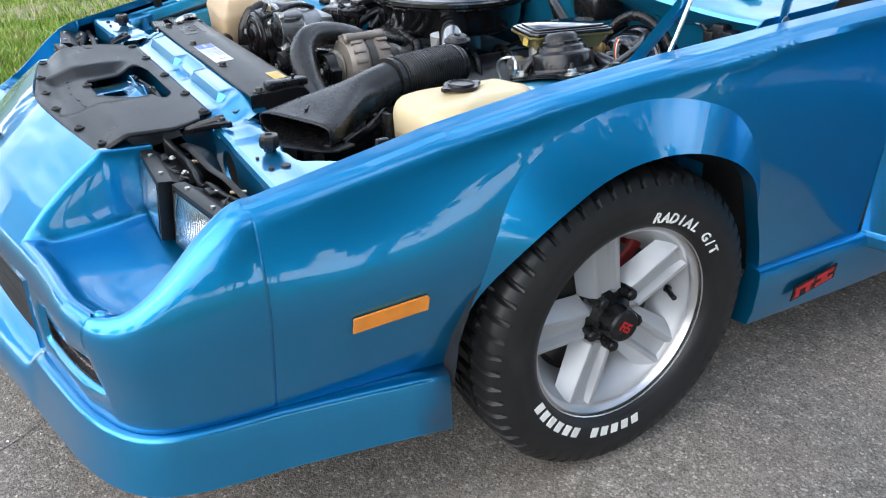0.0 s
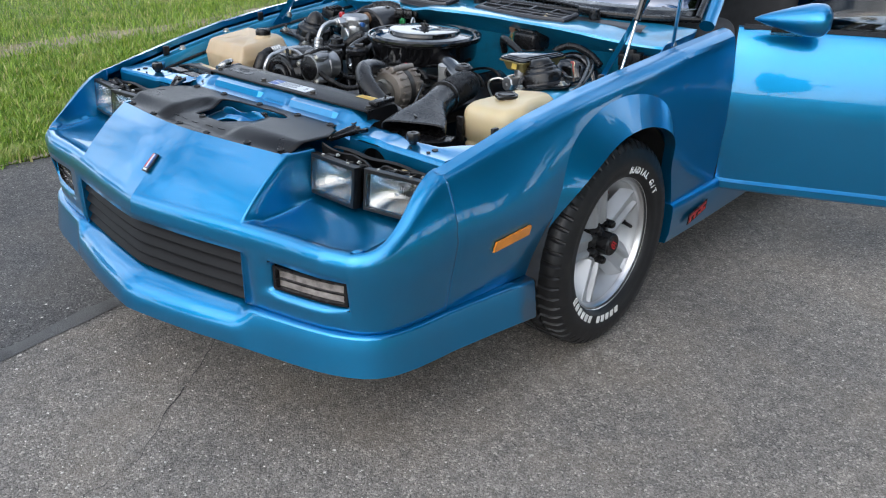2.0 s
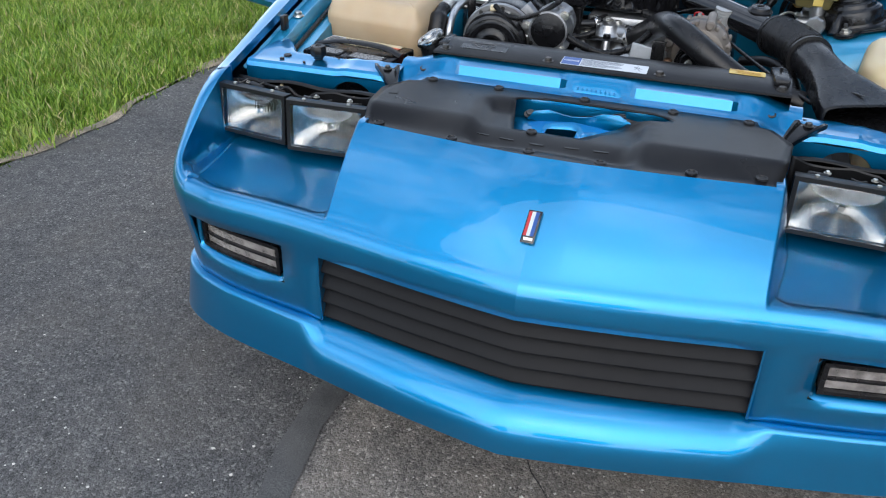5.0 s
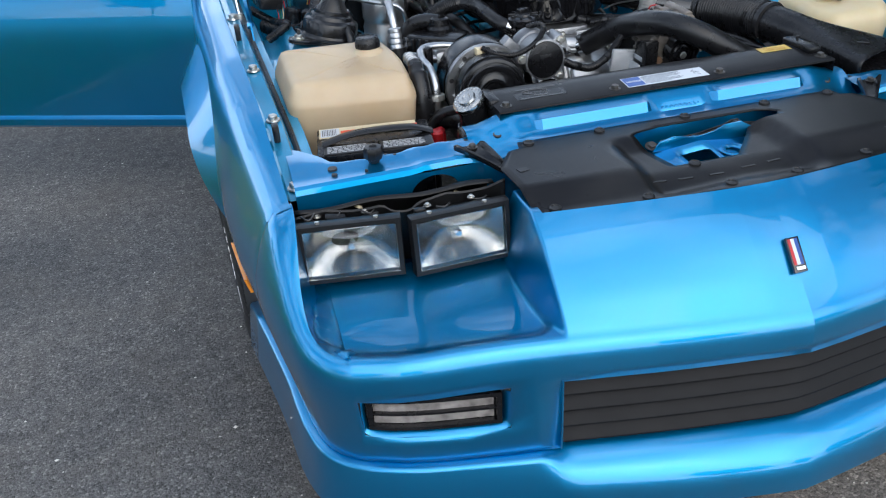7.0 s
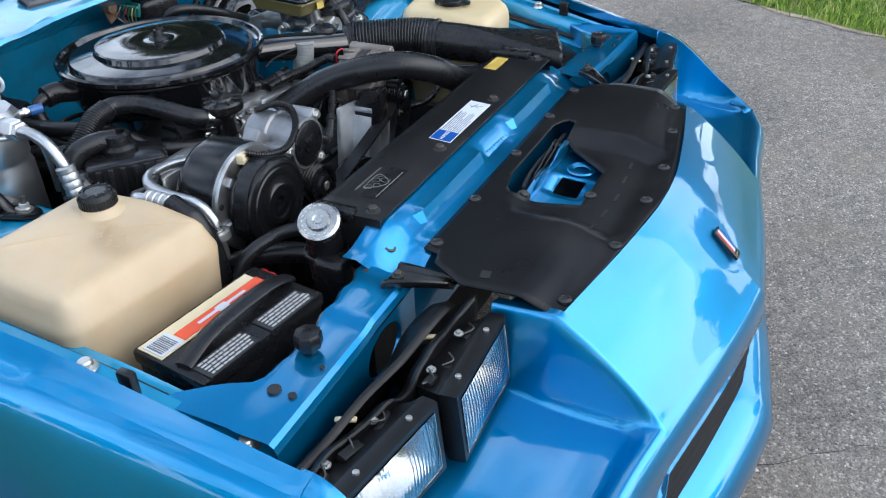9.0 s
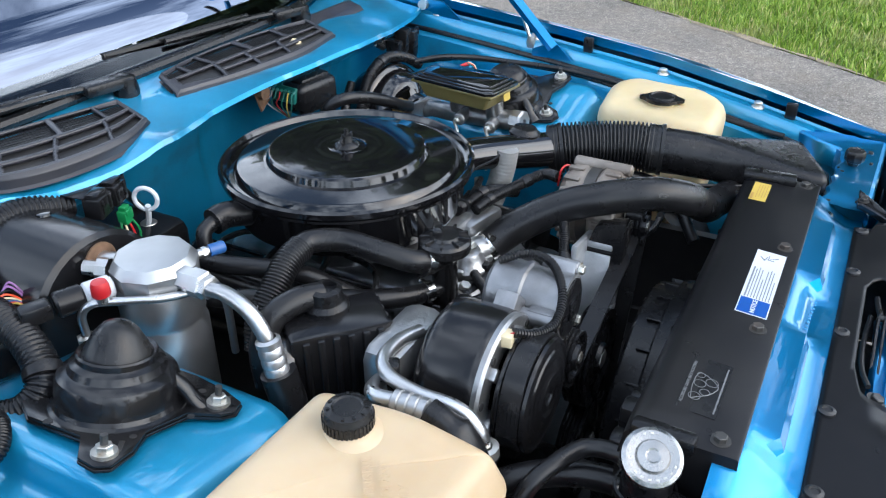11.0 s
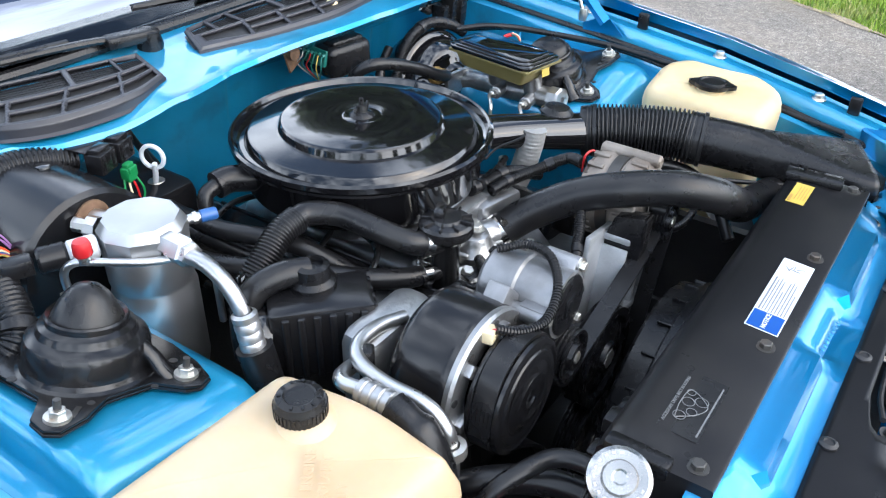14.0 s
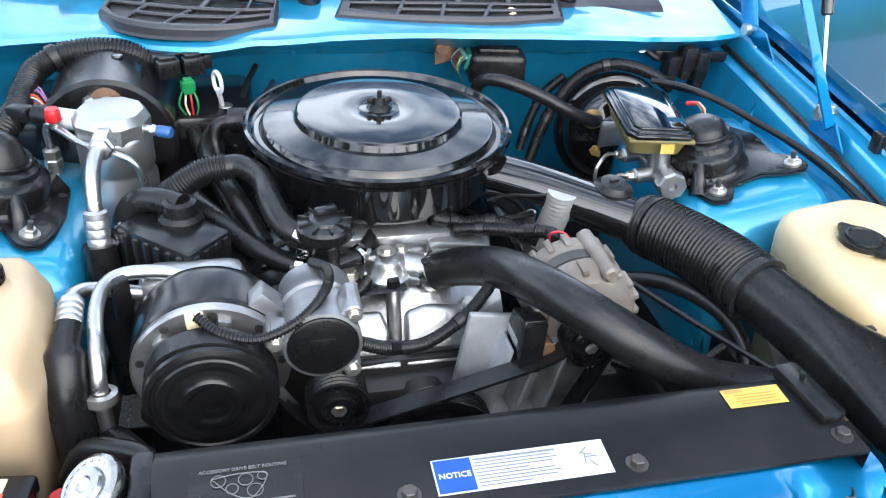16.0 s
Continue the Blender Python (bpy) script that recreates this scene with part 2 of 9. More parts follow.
def lathe(bm, prof, origin, axis=(0, 0, 1), seg=32):
    """Turns (radius, height) pairs about an axis."""
    m = axis_frame(origin, axis)
    rings = []
    for r, h in prof:
        if r < 1e-5:
            rings.append([bm.verts.new(m @ Vector((0, 0, h)))])
        else:
            rings.append([bm.verts.new(m @ Vector((r * math.cos(2 * math.pi * k / seg), r * math.sin(2 * math.pi * k / seg), h))) for k in range(seg)])
    for a, b in zip(rings, rings[1:]):
        for k in range(seg):
            j = (k + 1) % seg
            if len(a) == 1 and len(b) == 1:
                continue
            if len(a) == 1:
                bm.faces.new((a[0], b[j], b[k]))
            elif len(b) == 1:
                bm.faces.new((a[k], a[j], b[0]))
            else:
                bm.faces.new((a[k], a[j], b[j], b[k]))
    return bm


def cyl(bm, p0, p1, r, seg=20, r1=None, bev=0.0):
    p0, p1 = Vector(p0), Vector(p1)
    h = (p1 - p0).length
    r1 = r if r1 is None else r1
    prof = [(0, 0), (r - bev, 0), (r, bev), (r1, h - bev), (r1 - bev, h), (0, h)] if bev else [(0, 0), (r, 0), (r1, h), (0, h)]
    return lathe(bm, prof, p0, p1 - p0, seg)


def catmull(pts, n=8):
    p = [Vector(q) for q in pts]
    p = [p[0] * 2 - p[1]] + p + [p[-1] * 2 - p[-2]]
    out = []
    for i in range(1, len(p) - 2):
        a, b, c, d = p[i - 1 : i + 3]
        for k in range(n):
            t = k / n
            out.append(0.5 * ((2 * b) + (c - a) * t + (2 * a - 5 * b + 4 * c - d) * t * t + (3 * b - a - 3 * c + d) * t**3))
    out.append(p[-2])
    return out


def resample(poly, m):
    d = [0.0]
    for a, b in zip(poly, poly[1:]):
        d.append(d[-1] + (b - a).length)
    out = []
    for k in range(m):
        s = d[-1] * k / (m - 1)
        i = min(len(d) - 2, max(0, int(np.searchsorted(d, s)) - 1))
        f = (s - d[i]) / max(1e-9, d[i + 1] - d[i])
        out.append(poly[i].lerp(poly[i + 1], min(1, max(0, f))))
    return out


def tube(bm, pts, r, seg=12, n=8, ribs=0.0, pitch=0.008, squash=None, smooth=True):
    """A hose along a smooth line; ribs: depth of corrugation."""
    line = catmull(pts, n) if smooth else [Vector(p) for p in pts]
    if ribs:
        long = sum((b - a).length for a, b in zip(line, line[1:]))
        line = resample(line, int(long / (pitch / 6)) + 2)
    rings, up = [], None
    total = max(1e-6, sum((b - a).length for a, b in zip(line, line[1:])))
    run = 0.0
    for i, p in enumerate(line):
        if i:
            run += (p - line[i - 1]).length
        d = (line[min(i + 1, len(line) - 1)] - line[max(i - 1, 0)]).normalized()
        if up is None:
            up = d.orthogonal().normalized() if squash is None else Vector((0, 0, 1))
        side = d.cross(up)
        side = side.normalized() if side.length > 1e-6 else d.orthogonal().normalized()
        up = side.cross(d).normalized()
        rr = r(run / total) if callable(r) else r
        if ribs:
            rr -= ribs * smoothstep(-0.35, 0.35, -math.cos(2 * math.pi * run / pitch))
        w, h = squash(run / total) if squash else (1, 1)
        rings.append([bm.verts.new(p + rr * (w * math.cos(2 * math.pi * k / seg) * side + h * math.sin(2 * math.pi * k / seg) * up)) for k in range(seg)])
    for a, b in zip(rings, rings[1:]):
        for k in range(seg):
            j = (k + 1) % seg
            bm.faces.new((a[k], a[j], b[j], b[k]))
    bm.faces.new(rings[0])
    bm.faces.new(rings[-1])
    return bm


def grid(bm, rows, skip=None):
    v = [[bm.verts.new(p) for p in row] for row in rows]
    for i in range(len(v) - 1):
        for j in range(len(v[0]) - 1):
            if skip and skip(i, j):
                continue
            bm.faces.new((v[i][j], v[i][j + 1], v[i + 1][j + 1], v[i + 1][j]))
    return v


def prism(bm, outline, h0, h1, m=None, bev=0.0):
    """A flat plate: an outline in x, y between two heights, set by a matrix."""
    t = bmesh.new()
    lo = [t.verts.new((x, y, h0)) for x, y in outline]
    hi = [t.verts.new((x, y, h1)) for x, y in outline]
    t.faces.new(lo[::-1])
    t.faces.new(hi)
    for k in range(len(lo)):
        j = (k + 1) % len(lo)
        t.faces.new((lo[k], lo[j], hi[j], hi[k]))
    if bev:
        bmesh.ops.bevel(t, geom=t.edges[:], offset=bev, segments=2, affect="EDGES", profile=0.5)
    if m is not None:
        t.transform(m)
    merge(bm, t)
    return bm


def bolt(bm, p, axis=(0, 0, 1), r=0.008, h=0.006, washer=True):
    if washer:
        lathe(bm, [(0, 0), (r * 1.5, 0), (r * 1.5, 0.0015), (0, 0.0015)], p, axis, 16)
    lathe(bm, [(0, 0), (r, 0), (r, h), (r * 0.85, h + 0.001), (0, h + 0.001)], p, axis, 6)
    return bm


def text_mesh(body, size, depth=0.0005, align="CENTER", shear=0.0):
    c = bpy.data.curves.new("text", "FONT")
    c.body, c.size, c.extrude, c.align_x, c.align_y, c.shear, c.resolution_u = body, size, depth, align, "CENTER", shear, 2
    c.offset = size * 0.018
    ob = bpy.data.objects.new("text", c)
    me = bpy.data.meshes.new_from_object(ob)
    bpy.data.objects.remove(ob)
    t = bmesh.new()
    t.from_mesh(me)
    bpy.data.meshes.remove(me)
    return t


def smoothstep(a, b, x):
    t = min(1, max(0, (x - a) / (b - a)))
    return t * t * (3 - 2 * t)


def interp(x, knots):
    xs, ys = zip(*knots)
    return float(np.interp(x, xs, ys))

# ---------- the car's body ----------
car = thing("car", "bright blue two-door sports coupe, hood taken off, doors open", "car")


ARCH_Y, ARCH_Z, ARCH_R = 0.03, 0.322, 0.372
GAP_X = [(-0.65, 0.742), (-0.35, 0.757), (-0.15, 0.773), (0.1, 0.79), (0.4, 0.805), (0.73, 0.815)]
GAP_Z = [(-0.65, 0.708), (-0.35, 0.772), (-0.15, 0.806), (0.1, 0.833), (0.4, 0.858), (0.73, 0.880)]


def fender_section(y):
    gx, gz = interp(y, GAP_X), interp(y, GAP_Z)
    pts = [
        (gx, gz),
        (interp(y, [(-0.65, 0.772), (-0.2, 0.815), (0.2, 0.84), (0.73, 0.848)]), gz - 0.010),
        (interp(y, [(-0.65, 0.797), (-0.2, 0.842), (0.2, 0.866), (0.73, 0.868)]), gz - 0.055),
        (interp(y, [(-0.65, 0.822), (-0.53, 0.843), (-0.4, 0.857), (0, 0.882), (0.73, 0.880)]), interp(y, [(-0.65, 0.56), (0, 0.60), (0.73, 0.62)])),
        (interp(y, [(-0.65, 0.806), (-0.53, 0.824), (-0.4, 0.836), (0, 0.858), (0.73, 0.872)]), 0.46),
        (interp(y, [(-0.65, 0.784), (-0.36, 0.812), (0, 0.842), (0.4, 0.866), (0.73, 0.864)]), 0.345),
    ]
    return [Vector((p[0], y, p[1])) for p in catmull([(x, z, 0) for x, z in pts], 10)]


def flare(p):
    """Depth inside the chamfered wheel-arch flare, counted from its upper crease."""
    a = math.atan2(p.z - ARCH_Z, p.y - ARCH_Y)
    width = 0.084 * smoothstep(radians(24), radians(66), a) * (1 - smoothstep(radians(118), radians(160), a))
    return width - (math.hypot(p.y - ARCH_Y, p.z - ARCH_Z) - ARCH_R)


def fender(side):
    bm = B()
    ys = [(-0.653 + (ARCH_Y - ARCH_R + 0.653) * k / 16) for k in range(16)]
    ys += [ARCH_Y - ARCH_R * math.cos(math.pi * k / 44) for k in range(45)]
    ys += [ARCH_Y + ARCH_R + (0.735 - ARCH_Y - ARCH_R) * k / 12 for k in range(1, 13)]
    rows, lip = [], []
    for y in ys:
        poly = fender_section(y)
        q = ARCH_R**2 - (y - ARCH_Y) ** 2
        zb = max(0.346, ARCH_Z + math.sqrt(max(0, q)))
        cut = [p for p in poly if p.z > zb + 1e-4]
        last = poly[len(cut)] if len(cut) < len(poly) else poly[-1]
        f = (cut[-1].z - zb) / max(1e-6, cut[-1].z - last.z)
        cut.append(cut[-1].lerp(last, min(1, max(0, f))))
        top_of = [q for q in cut if flare(q) <= 0]
        if len(top_of) < len(cut) and len(top_of) > 1:
            lo_q, hi_q = top_of[-1], cut[len(top_of)]
            for _ in range(14):
                mid_q = lo_q.lerp(hi_q, 0.5)
                lo_q, hi_q = (mid_q, hi_q) if flare(mid_q) <= 0 else (lo_q, mid_q)
            row = resample(top_of + [hi_q], 44)[:-1] + resample([hi_q] + cut[len(top_of):], 21)
        else:
            near = cut[-2].lerp(cut[-1], 0.9)
            row = resample(cut[:-1] + [near], 44)[:-1] + resample([near, cut[-1]], 21)
        for p in row:
            p.x += 0.046 * max(0.0, flare(p)) / 0.09
            p.x *= side
        under = row[-1].copy()
        under.x -= side * 0.035
        top = row[0].copy()
        top.z -= 0.02
        rows.append([top] + row + [under])
        if len(rows) == 1:
            rows.insert(0, [Vector((q.x - side * 0.004, q.y - 0.012, q.z - 0.001)) for q in rows[0]])
    grid(bm, rows)
    return part("fender", bm, PAINT, car, sharp=13)


fender(1), fender(-1)


# plan of the nose: from the centre round the corner to the fender seam
def nose_plan():
    pts = [(0, -1.032), (0.2, -1.003), (0.38, -0.970), (0.5, -0.950), (0.62, -0.925), (0.70, -0.893), (0.748, -0.850), (0.770, -0.79), (0.781, -0.72), (0.787, -0.655)]
    return catmull([(x, y, 0) for x, y in pts], 10)


PLAN = nose_plan()


def plan_at(x):
    x = math.sqrt(x * x + 0.0009) - 0.012 * math.exp(-((x / 0.05) ** 2))
    xs = [p.x for p in PLAN]
    return float(np.interp(x, xs, [p.y for p in PLAN]))


def nose_columns():
    cols = [Vector((x, plan_at(x), 0)) for x in (0, 0.06, 0.12, 0.19, 0.25, 0.31, 0.388, 0.43, 0.470, 0.535, 0.585, 0.635, 0.695)]
    return cols + [p for p in PLAN if p.x > 0.697]


COLS = nose_columns()
ZROWS = [0.346, 0.354, 0.38, 0.403, 0.432, 0.460, 0.487, 0.505, 0.525, 0.541, 0.551, 0.556]


def side_blend(p):
    return smoothstep(-0.90, -0.655, p.y) if p.x > 0.69 else 0.0


def col_normal(i):
    a, b = COLS[max(0, i - 1)], COLS[min(len(COLS) - 1, i + 1)]
    d = (b - a).normalized()
    return Vector((d.y, -d.x, 0)) * -1 if False else Vector((-d.y, d.x, 0)) * -1


def nose_height(x, d):
    """Height of the nose skin at a distance behind its front crest, with the lamp pockets sunk into it."""
    f = min(1.0, (math.sqrt(x * x + 0.0144) - 0.12) / 0.276)
    zn = interp(d, [(0, 0.5555), (0.012, 0.5695), (0.041, 0.606 - 0.005 * f), (0.075, 0.641 - 0.008 * f), (0.115, 0.676 - 0.010 * f), (0.155, 0.7035 - 0.010 * f), (0.160, 0.680 - 0.010 * f), (0.166, 0.664), (0.30, 0.664)])
    if x > 0.361 and d > 0.155:
        zn = 0.6935 - 0.05 * (d - 0.155)
    corner = 0.026 * (1 - smoothstep(0.377, 0.425, x)) ** 2 + 0.03 * smoothstep(0.66, 0.76, x) ** 2
    lip = smoothstep(0.010 + corner, 0.034 + corner, d)
    zp = 0.5575 - 0.009 * lip + 0.024 * smoothstep(0.04, 0.24, d)
    slope = 0.008 + 0.20 * max(0.0, zn - zp)
    m = smoothstep(0.374, 0.374 + slope, x)
    return zn * (1 - m) + zp * m


BACK = [0.004, 0.008, 0.012, 0.017, 0.023, 0.03, 0.038, 0.05, 0.065, 0.08, 0.095, 0.11, 0.125, 0.14, 0.152, 0.158, 0.163, 0.18, 0.21, 0.245]


def fascia():
    bm = B()
    half = []
    end = fender_section(-0.655)
    for i, c in enumerate(COLS):
        w = side_blend(c)
        nrm = col_normal(i)
        ztop = 0.5555 + (0.707 - 0.5555) * w
        row = []
        for z in ZROWS:
            f = (z - 0.346) / (0.556 - 0.346)
            front_in = 0.006 * (1 - math.cos((f - 0.45) * 2.2)) + 0.014 * max(0, (f - 0.86) / 0.14) ** 2
            zz = 0.346 + (ztop - 0.346) * f
            xs = float(np.interp(0.346 + (0.708 - 0.346) * f, [p.z for p in reversed(end)], [p.x for p in reversed(end)]))
            side_in = 0.787 - xs
            swell = 0.024 * smoothstep(0.46, 0.72, c.x) * (1 - w) * smoothstep(0.15, 0.92, f)
            off = front_in * (1 - w) + side_in * w - swell
            row.append(Vector((c.x - nrm.x * off, c.y - nrm.y * off, zz)))
        half.append(row)

    def hole(i, j):
        k = i - mid if i >= mid else mid - 1 - i
        if k < 6 and 0 <= j < 6:
            return True
        return 8 <= k < 12 and 3 <= j < 6

    cols = [[Vector((-p.x, p.y, p.z)) for p in row] for row in reversed(half[1:])] + half
    mid = len(half) - 1
    grid(bm, cols, hole)
    # the skin behind the crest: nose, pocket walls and pocket floors
    fine = sorted({p[0].x for p in half if p[-1].x < 0.70} | {half[13][-1].x} | {0.372 + 0.0018 * k for k in range(26)} | {0.03 * k for k in range(13)} | {0.3605, 0.3615, 0.366} | {0.45 + 0.026 * k for k in range(10)})
    edge_x, edge_y = [r[-1].x for r in half], [r[-1].y for r in half]
    rows = []
    for x in fine:
        if x > half[13][-1].x + 1e-6:
            continue
        y0 = float(np.interp(x, edge_x, edge_y))
        soft = 0.145 * (0.11 - x) ** 2 / 0.22 if x < 0.11 else 0.0
        lap = [Vector((x, float(np.interp(x, [r[j].x for r in half], [r[j].y for r in half])) - 0.0007, ZROWS[j])) for j in (7, 8, 9, 10)]
        rows.append(lap + [Vector((x, y0 - 0.0003, 0.5558))] + [Vector((x, y0 + d + soft * smoothstep(0.0, 0.05, d) * smoothstep(0.17, 0.14, d), nose_height(x, d))) for d in BACK])
    skin = B()
    grid(skin, [[Vector((-p.x, p.y, p.z)) for p in r] for r in reversed(rows[1:])] + rows)
    part("nose_panel", skin, PAINT, car, "painted nose panel with sunk lamp pockets", sharp=72)
    rows = [r[4:] for r in rows]
    # outer wall of each pocket, from the corner of the bumper up to the fender tip
    seam = rows[-1]
    corner = half[13:]
    wall = []
    for i, col in enumerate(corner):
        f = i / (len(corner) - 1)
        top = col[-1]
        inner = seam[min(len(seam) - 1, int(round(f * (len(seam) - 1))))]
        foot = Vector((top.x - 0.012 - 0.004 * f, top.y + 0.016 * (1 - f), inner.z + 0.001))
        if i == 0:
            first = resample(seam[:2], 10)
            wall.append(first)
            continue
        line = [top, top + Vector((-0.004, 0.001, 0.0005)), top.lerp(foot, 0.25) + Vector((-0.002, 0, 0)), top.lerp(foot, 0.55), top.lerp(foot, 0.85), foot + Vector((-0.004, 0, -0.0005))]
        line += [foot.lerp(inner, 0.25 * q) + Vector((0, 0, 0)) for q in range(1, 5)]
        wall.append(line)
    for s in (1, -1):
        grid(bm, [[Vector((s * p.x, p.y, p.z)) for p in r] for r in wall])
    bmesh.ops.remove_doubles(bm, verts=bm.verts, dist=0.0006)
    part("front_fascia", bm, PAINT, car, "painted nose and bumper cover", sharp=72, solid=0.005)
    return half


fascia()


def air_dam():
    bm = B()
    plan = PLAN + [Vector(p) for p in ((0.797, -0.59, 0), (0.812, -0.50, 0), (0.825, -0.43, 0), (0.838, -0.36, 0))]
    plan = [p for k, p in enumerate(plan) if k % 2 == 0 or p.y > -0.66 or 0.36 < p.x < 0.44]
    half = []
    for i, p in enumerate(plan):
        a, b = plan[max(0, i - 1)], plan[min(len(plan) - 1, i + 1)]
        d = (b - a).normalized()
        n = Vector((d.y, -d.x, 0))
        c = 1 - smoothstep(0.375, 0.425, p.x) if p.y < -0.9 else 0.0
        zb = interp(p.y, [(-1.1, 0.236), (-0.9, 0.242), (-0.36, 0.238)])
        g = 0.022 * (1 - smoothstep(0.0, 0.72, p.x)) if p.y < -0.88 else 0.0
        side_sec = [(-0.045, 0.3462), (0.006 + 0.3 * g, 0.3450), (0.0105 + 0.5 * g, 0.3425), (0.0125 + 0.6 * g, 0.3370), (0.019 + 0.85 * g, 0.295), (0.027 + g, zb), (-0.03, zb + 0.004)]
        mid_sec = [(-0.055, 0.350), (-0.018, 0.340), (0.010, 0.326), (0.028 + 0.5 * g, 0.304), (0.029 + g, 0.268), (0.028 + g, zb), (-0.03, zb + 0.004)]
        half.append([Vector((p.x, p.y, 0)) + n * (o1 * (1 - c) + o2 * c) + Vector((0, 0, z1 * (1 - c) + z2 * c)) for (o1, z1), (o2, z2) in zip(side_sec, mid_sec)])
    for row in half[:1]:
        for q in row:
            q.x = 0
    cols = [[Vector((-q.x, q.y, q.z)) for q in row] for row in reversed(half[1:])] + half
    grid(bm, cols)
    return part("air_dam", bm, PAINT, car, "painted lower air dam", sharp=50, solid=0.006)


air_dam()


def fender_x(y, z):
    sec = fender_section(y)
    return float(np.interp(z, [p.z for p in reversed(sec)], [p.x for p in reversed(sec)]))


def side_marker(side):
    bm = B()
    pts = [(-0.533, 0.478), (-0.405, 0.492), (-0.405, 0.519), (-0.409, 0.522), (-0.533, 0.508)]
    for o0, o1 in ((0.002, 0.0075),):
        lo = [Vector((fender_x(y, z) + o0, y, z)) for y, z in pts]
        hi = [Vector((p.x + o1 - o0, p.y, p.z)) for p in lo]
        a = [bm.verts.new((side * p.x, p.y, p.z)) for p in lo]
        b = [bm.verts.new((side * p.x, p.y, p.z)) for p in hi]
        bm.faces.new(b)
        for k in range(5):
            bm.faces.new((a[k], a[(k + 1) % 5], b[(k + 1) % 5], b[k]))
    return part("side_marker_lamp", bm, AMBER, car, "amber side marker lamp")


side_marker(1), side_marker(-1)


def rocker(side):
    """Skirt behind the front wheel and under the door."""
    bm = B()
    rows = []
    for y in [0.392 + 0.033 * k for k in range(10)] + [0.80, 1.2, 1.7, 2.1]:
        x = interp(y, [(0.39, 0.872), (0.7, 0.878), (2.1, 0.875)])
        rows.append([Vector((side * (x + o), y, z)) for o, z in ((-0.03, 0.352), (0.0, 0.351), (0.007, 0.346), (0.010, 0.32), (0.006, 0.25), (-0.004, 0.212), (-0.06, 0.205))])
    grid(bm, rows)
    bm.faces.new([bm.verts.new(p) for p in rows[0]])
    return part("side_skirt", bm, PAINT, car, "painted side skirt", sharp=50)


rocker(1), rocker(-1)


def skirt_badge():
    m = Matrix.Translation((0.891, 0.568, 0.281)) @ Matrix.Rotation(radians(90), 4, "Z") @ Matrix.Rotation(radians(90), 4, "X")
    bm = B()
    prism(bm, [(-0.075, -0.017), (0.066, -0.017), (0.077, 0.017), (-0.064, 0.017)], 0, 0.003, m @ Matrix.Rotation(radians(9), 4, "Z"))
    base = part("skirt_badge", bm, BLACKSATIN, car, "black and red model badge")
    bm = B()
    for x0, x1, y0, y1 in ((-0.064, -0.05, -0.013, 0.011), (-0.05, -0.004, 0.003, 0.011), (-0.03, -0.016, -0.013, 0.003), (0.004, 0.062, 0.004, 0.012), (0.0, 0.057, -0.013, -0.005), (0.02, 0.04, -0.005, 0.004)):
        prism(bm, [(x0, y0), (x1, y0), (x1 + 0.004, y1), (x0 + 0.004, y1)], 0.003, 0.0045, m @ Matrix.Rotation(radians(9), 4, "Z"))
    part("badge_mark", bm, RED, base)


skirt_badge()


# ---------- grille, emblem, fog lamps ----------
def grille():
    g = thing("grille", "matt black horizontal slat grille in the nose opening", "grille")
    bm = B()
    rows = []
    for k in range(-10, 11):
        x = k * 0.0398
        y = plan_at(abs(x)) + 0.06
        rows.append([Vector((x, y, 0.34)), Vector((x, y, 0.50))])
    grid(bm, rows)
    part("backing", bm, BLOCK, g)
    for s in range(4):
        zc = 0.366 + 0.0328 * s
        bm = B()
        rows = []
        for k in range(-10, 11):
            x = k * 0.0389
            y = plan_at(abs(x)) + 0.014
            sec = [(0.0, -0.0160), (-0.004, -0.0150), (-0.004, -0.0120), (0.006, 0.003), (0.020, 0.0150), (0.030, 0.0145), (0.012, -0.004), (0.0, -0.0160)]
            rows.append([Vector((x, y + a, zc + b)) for a, b in sec])
        grid(bm, rows)
        part("slat", bm, GRILLE, g, sharp=30)
    for side in (1, -1):
        bm = B()
        box(bm, (side * 0.3895, plan_at(0.389) + 0.03, 0.417), (0.003, 0.06, 0.142))
        part("end_plate", bm, PAINT, g)
    return g


grille()


def emblem():
    m = Matrix.Translation((0, -0.9510, 0.6215)) @ Matrix.Rotation(radians(43.5), 4, "X")
    e = thing("emblem", "small upright tricolour emblem on the nose", "emblem")
    bm = B()
    prism(bm, [(-0.013, -0.030), (0.010, -0.030), (0.013, 0.027), (-0.010, 0.027)], 0, 0.006, m, 0.0012)
    part("frame", bm, BLACKGLOSS, e)
    for x0, x1, mt in ((-0.009, -0.004, RED), (-0.004, 0.002, WHITE), (0.002, 0.008, NOTICE)):
        bm = B()
        prism(bm, [(x0 - 0.001, -0.018), (x1 - 0.001, -0.018), (x1 + 0.001, 0.024), (x0 + 0.001, 0.024)], 0.006, 0.0068, m)
        part("stripe", bm, mt, e)
    bm = B()
    prism(bm, [(-0.008, -0.026), (0.007, -0.026), (0.007, -0.021), (-0.008, -0.021)], 0.006, 0.0068, m)
    part("mark", bm, CHROME, e)


emblem()


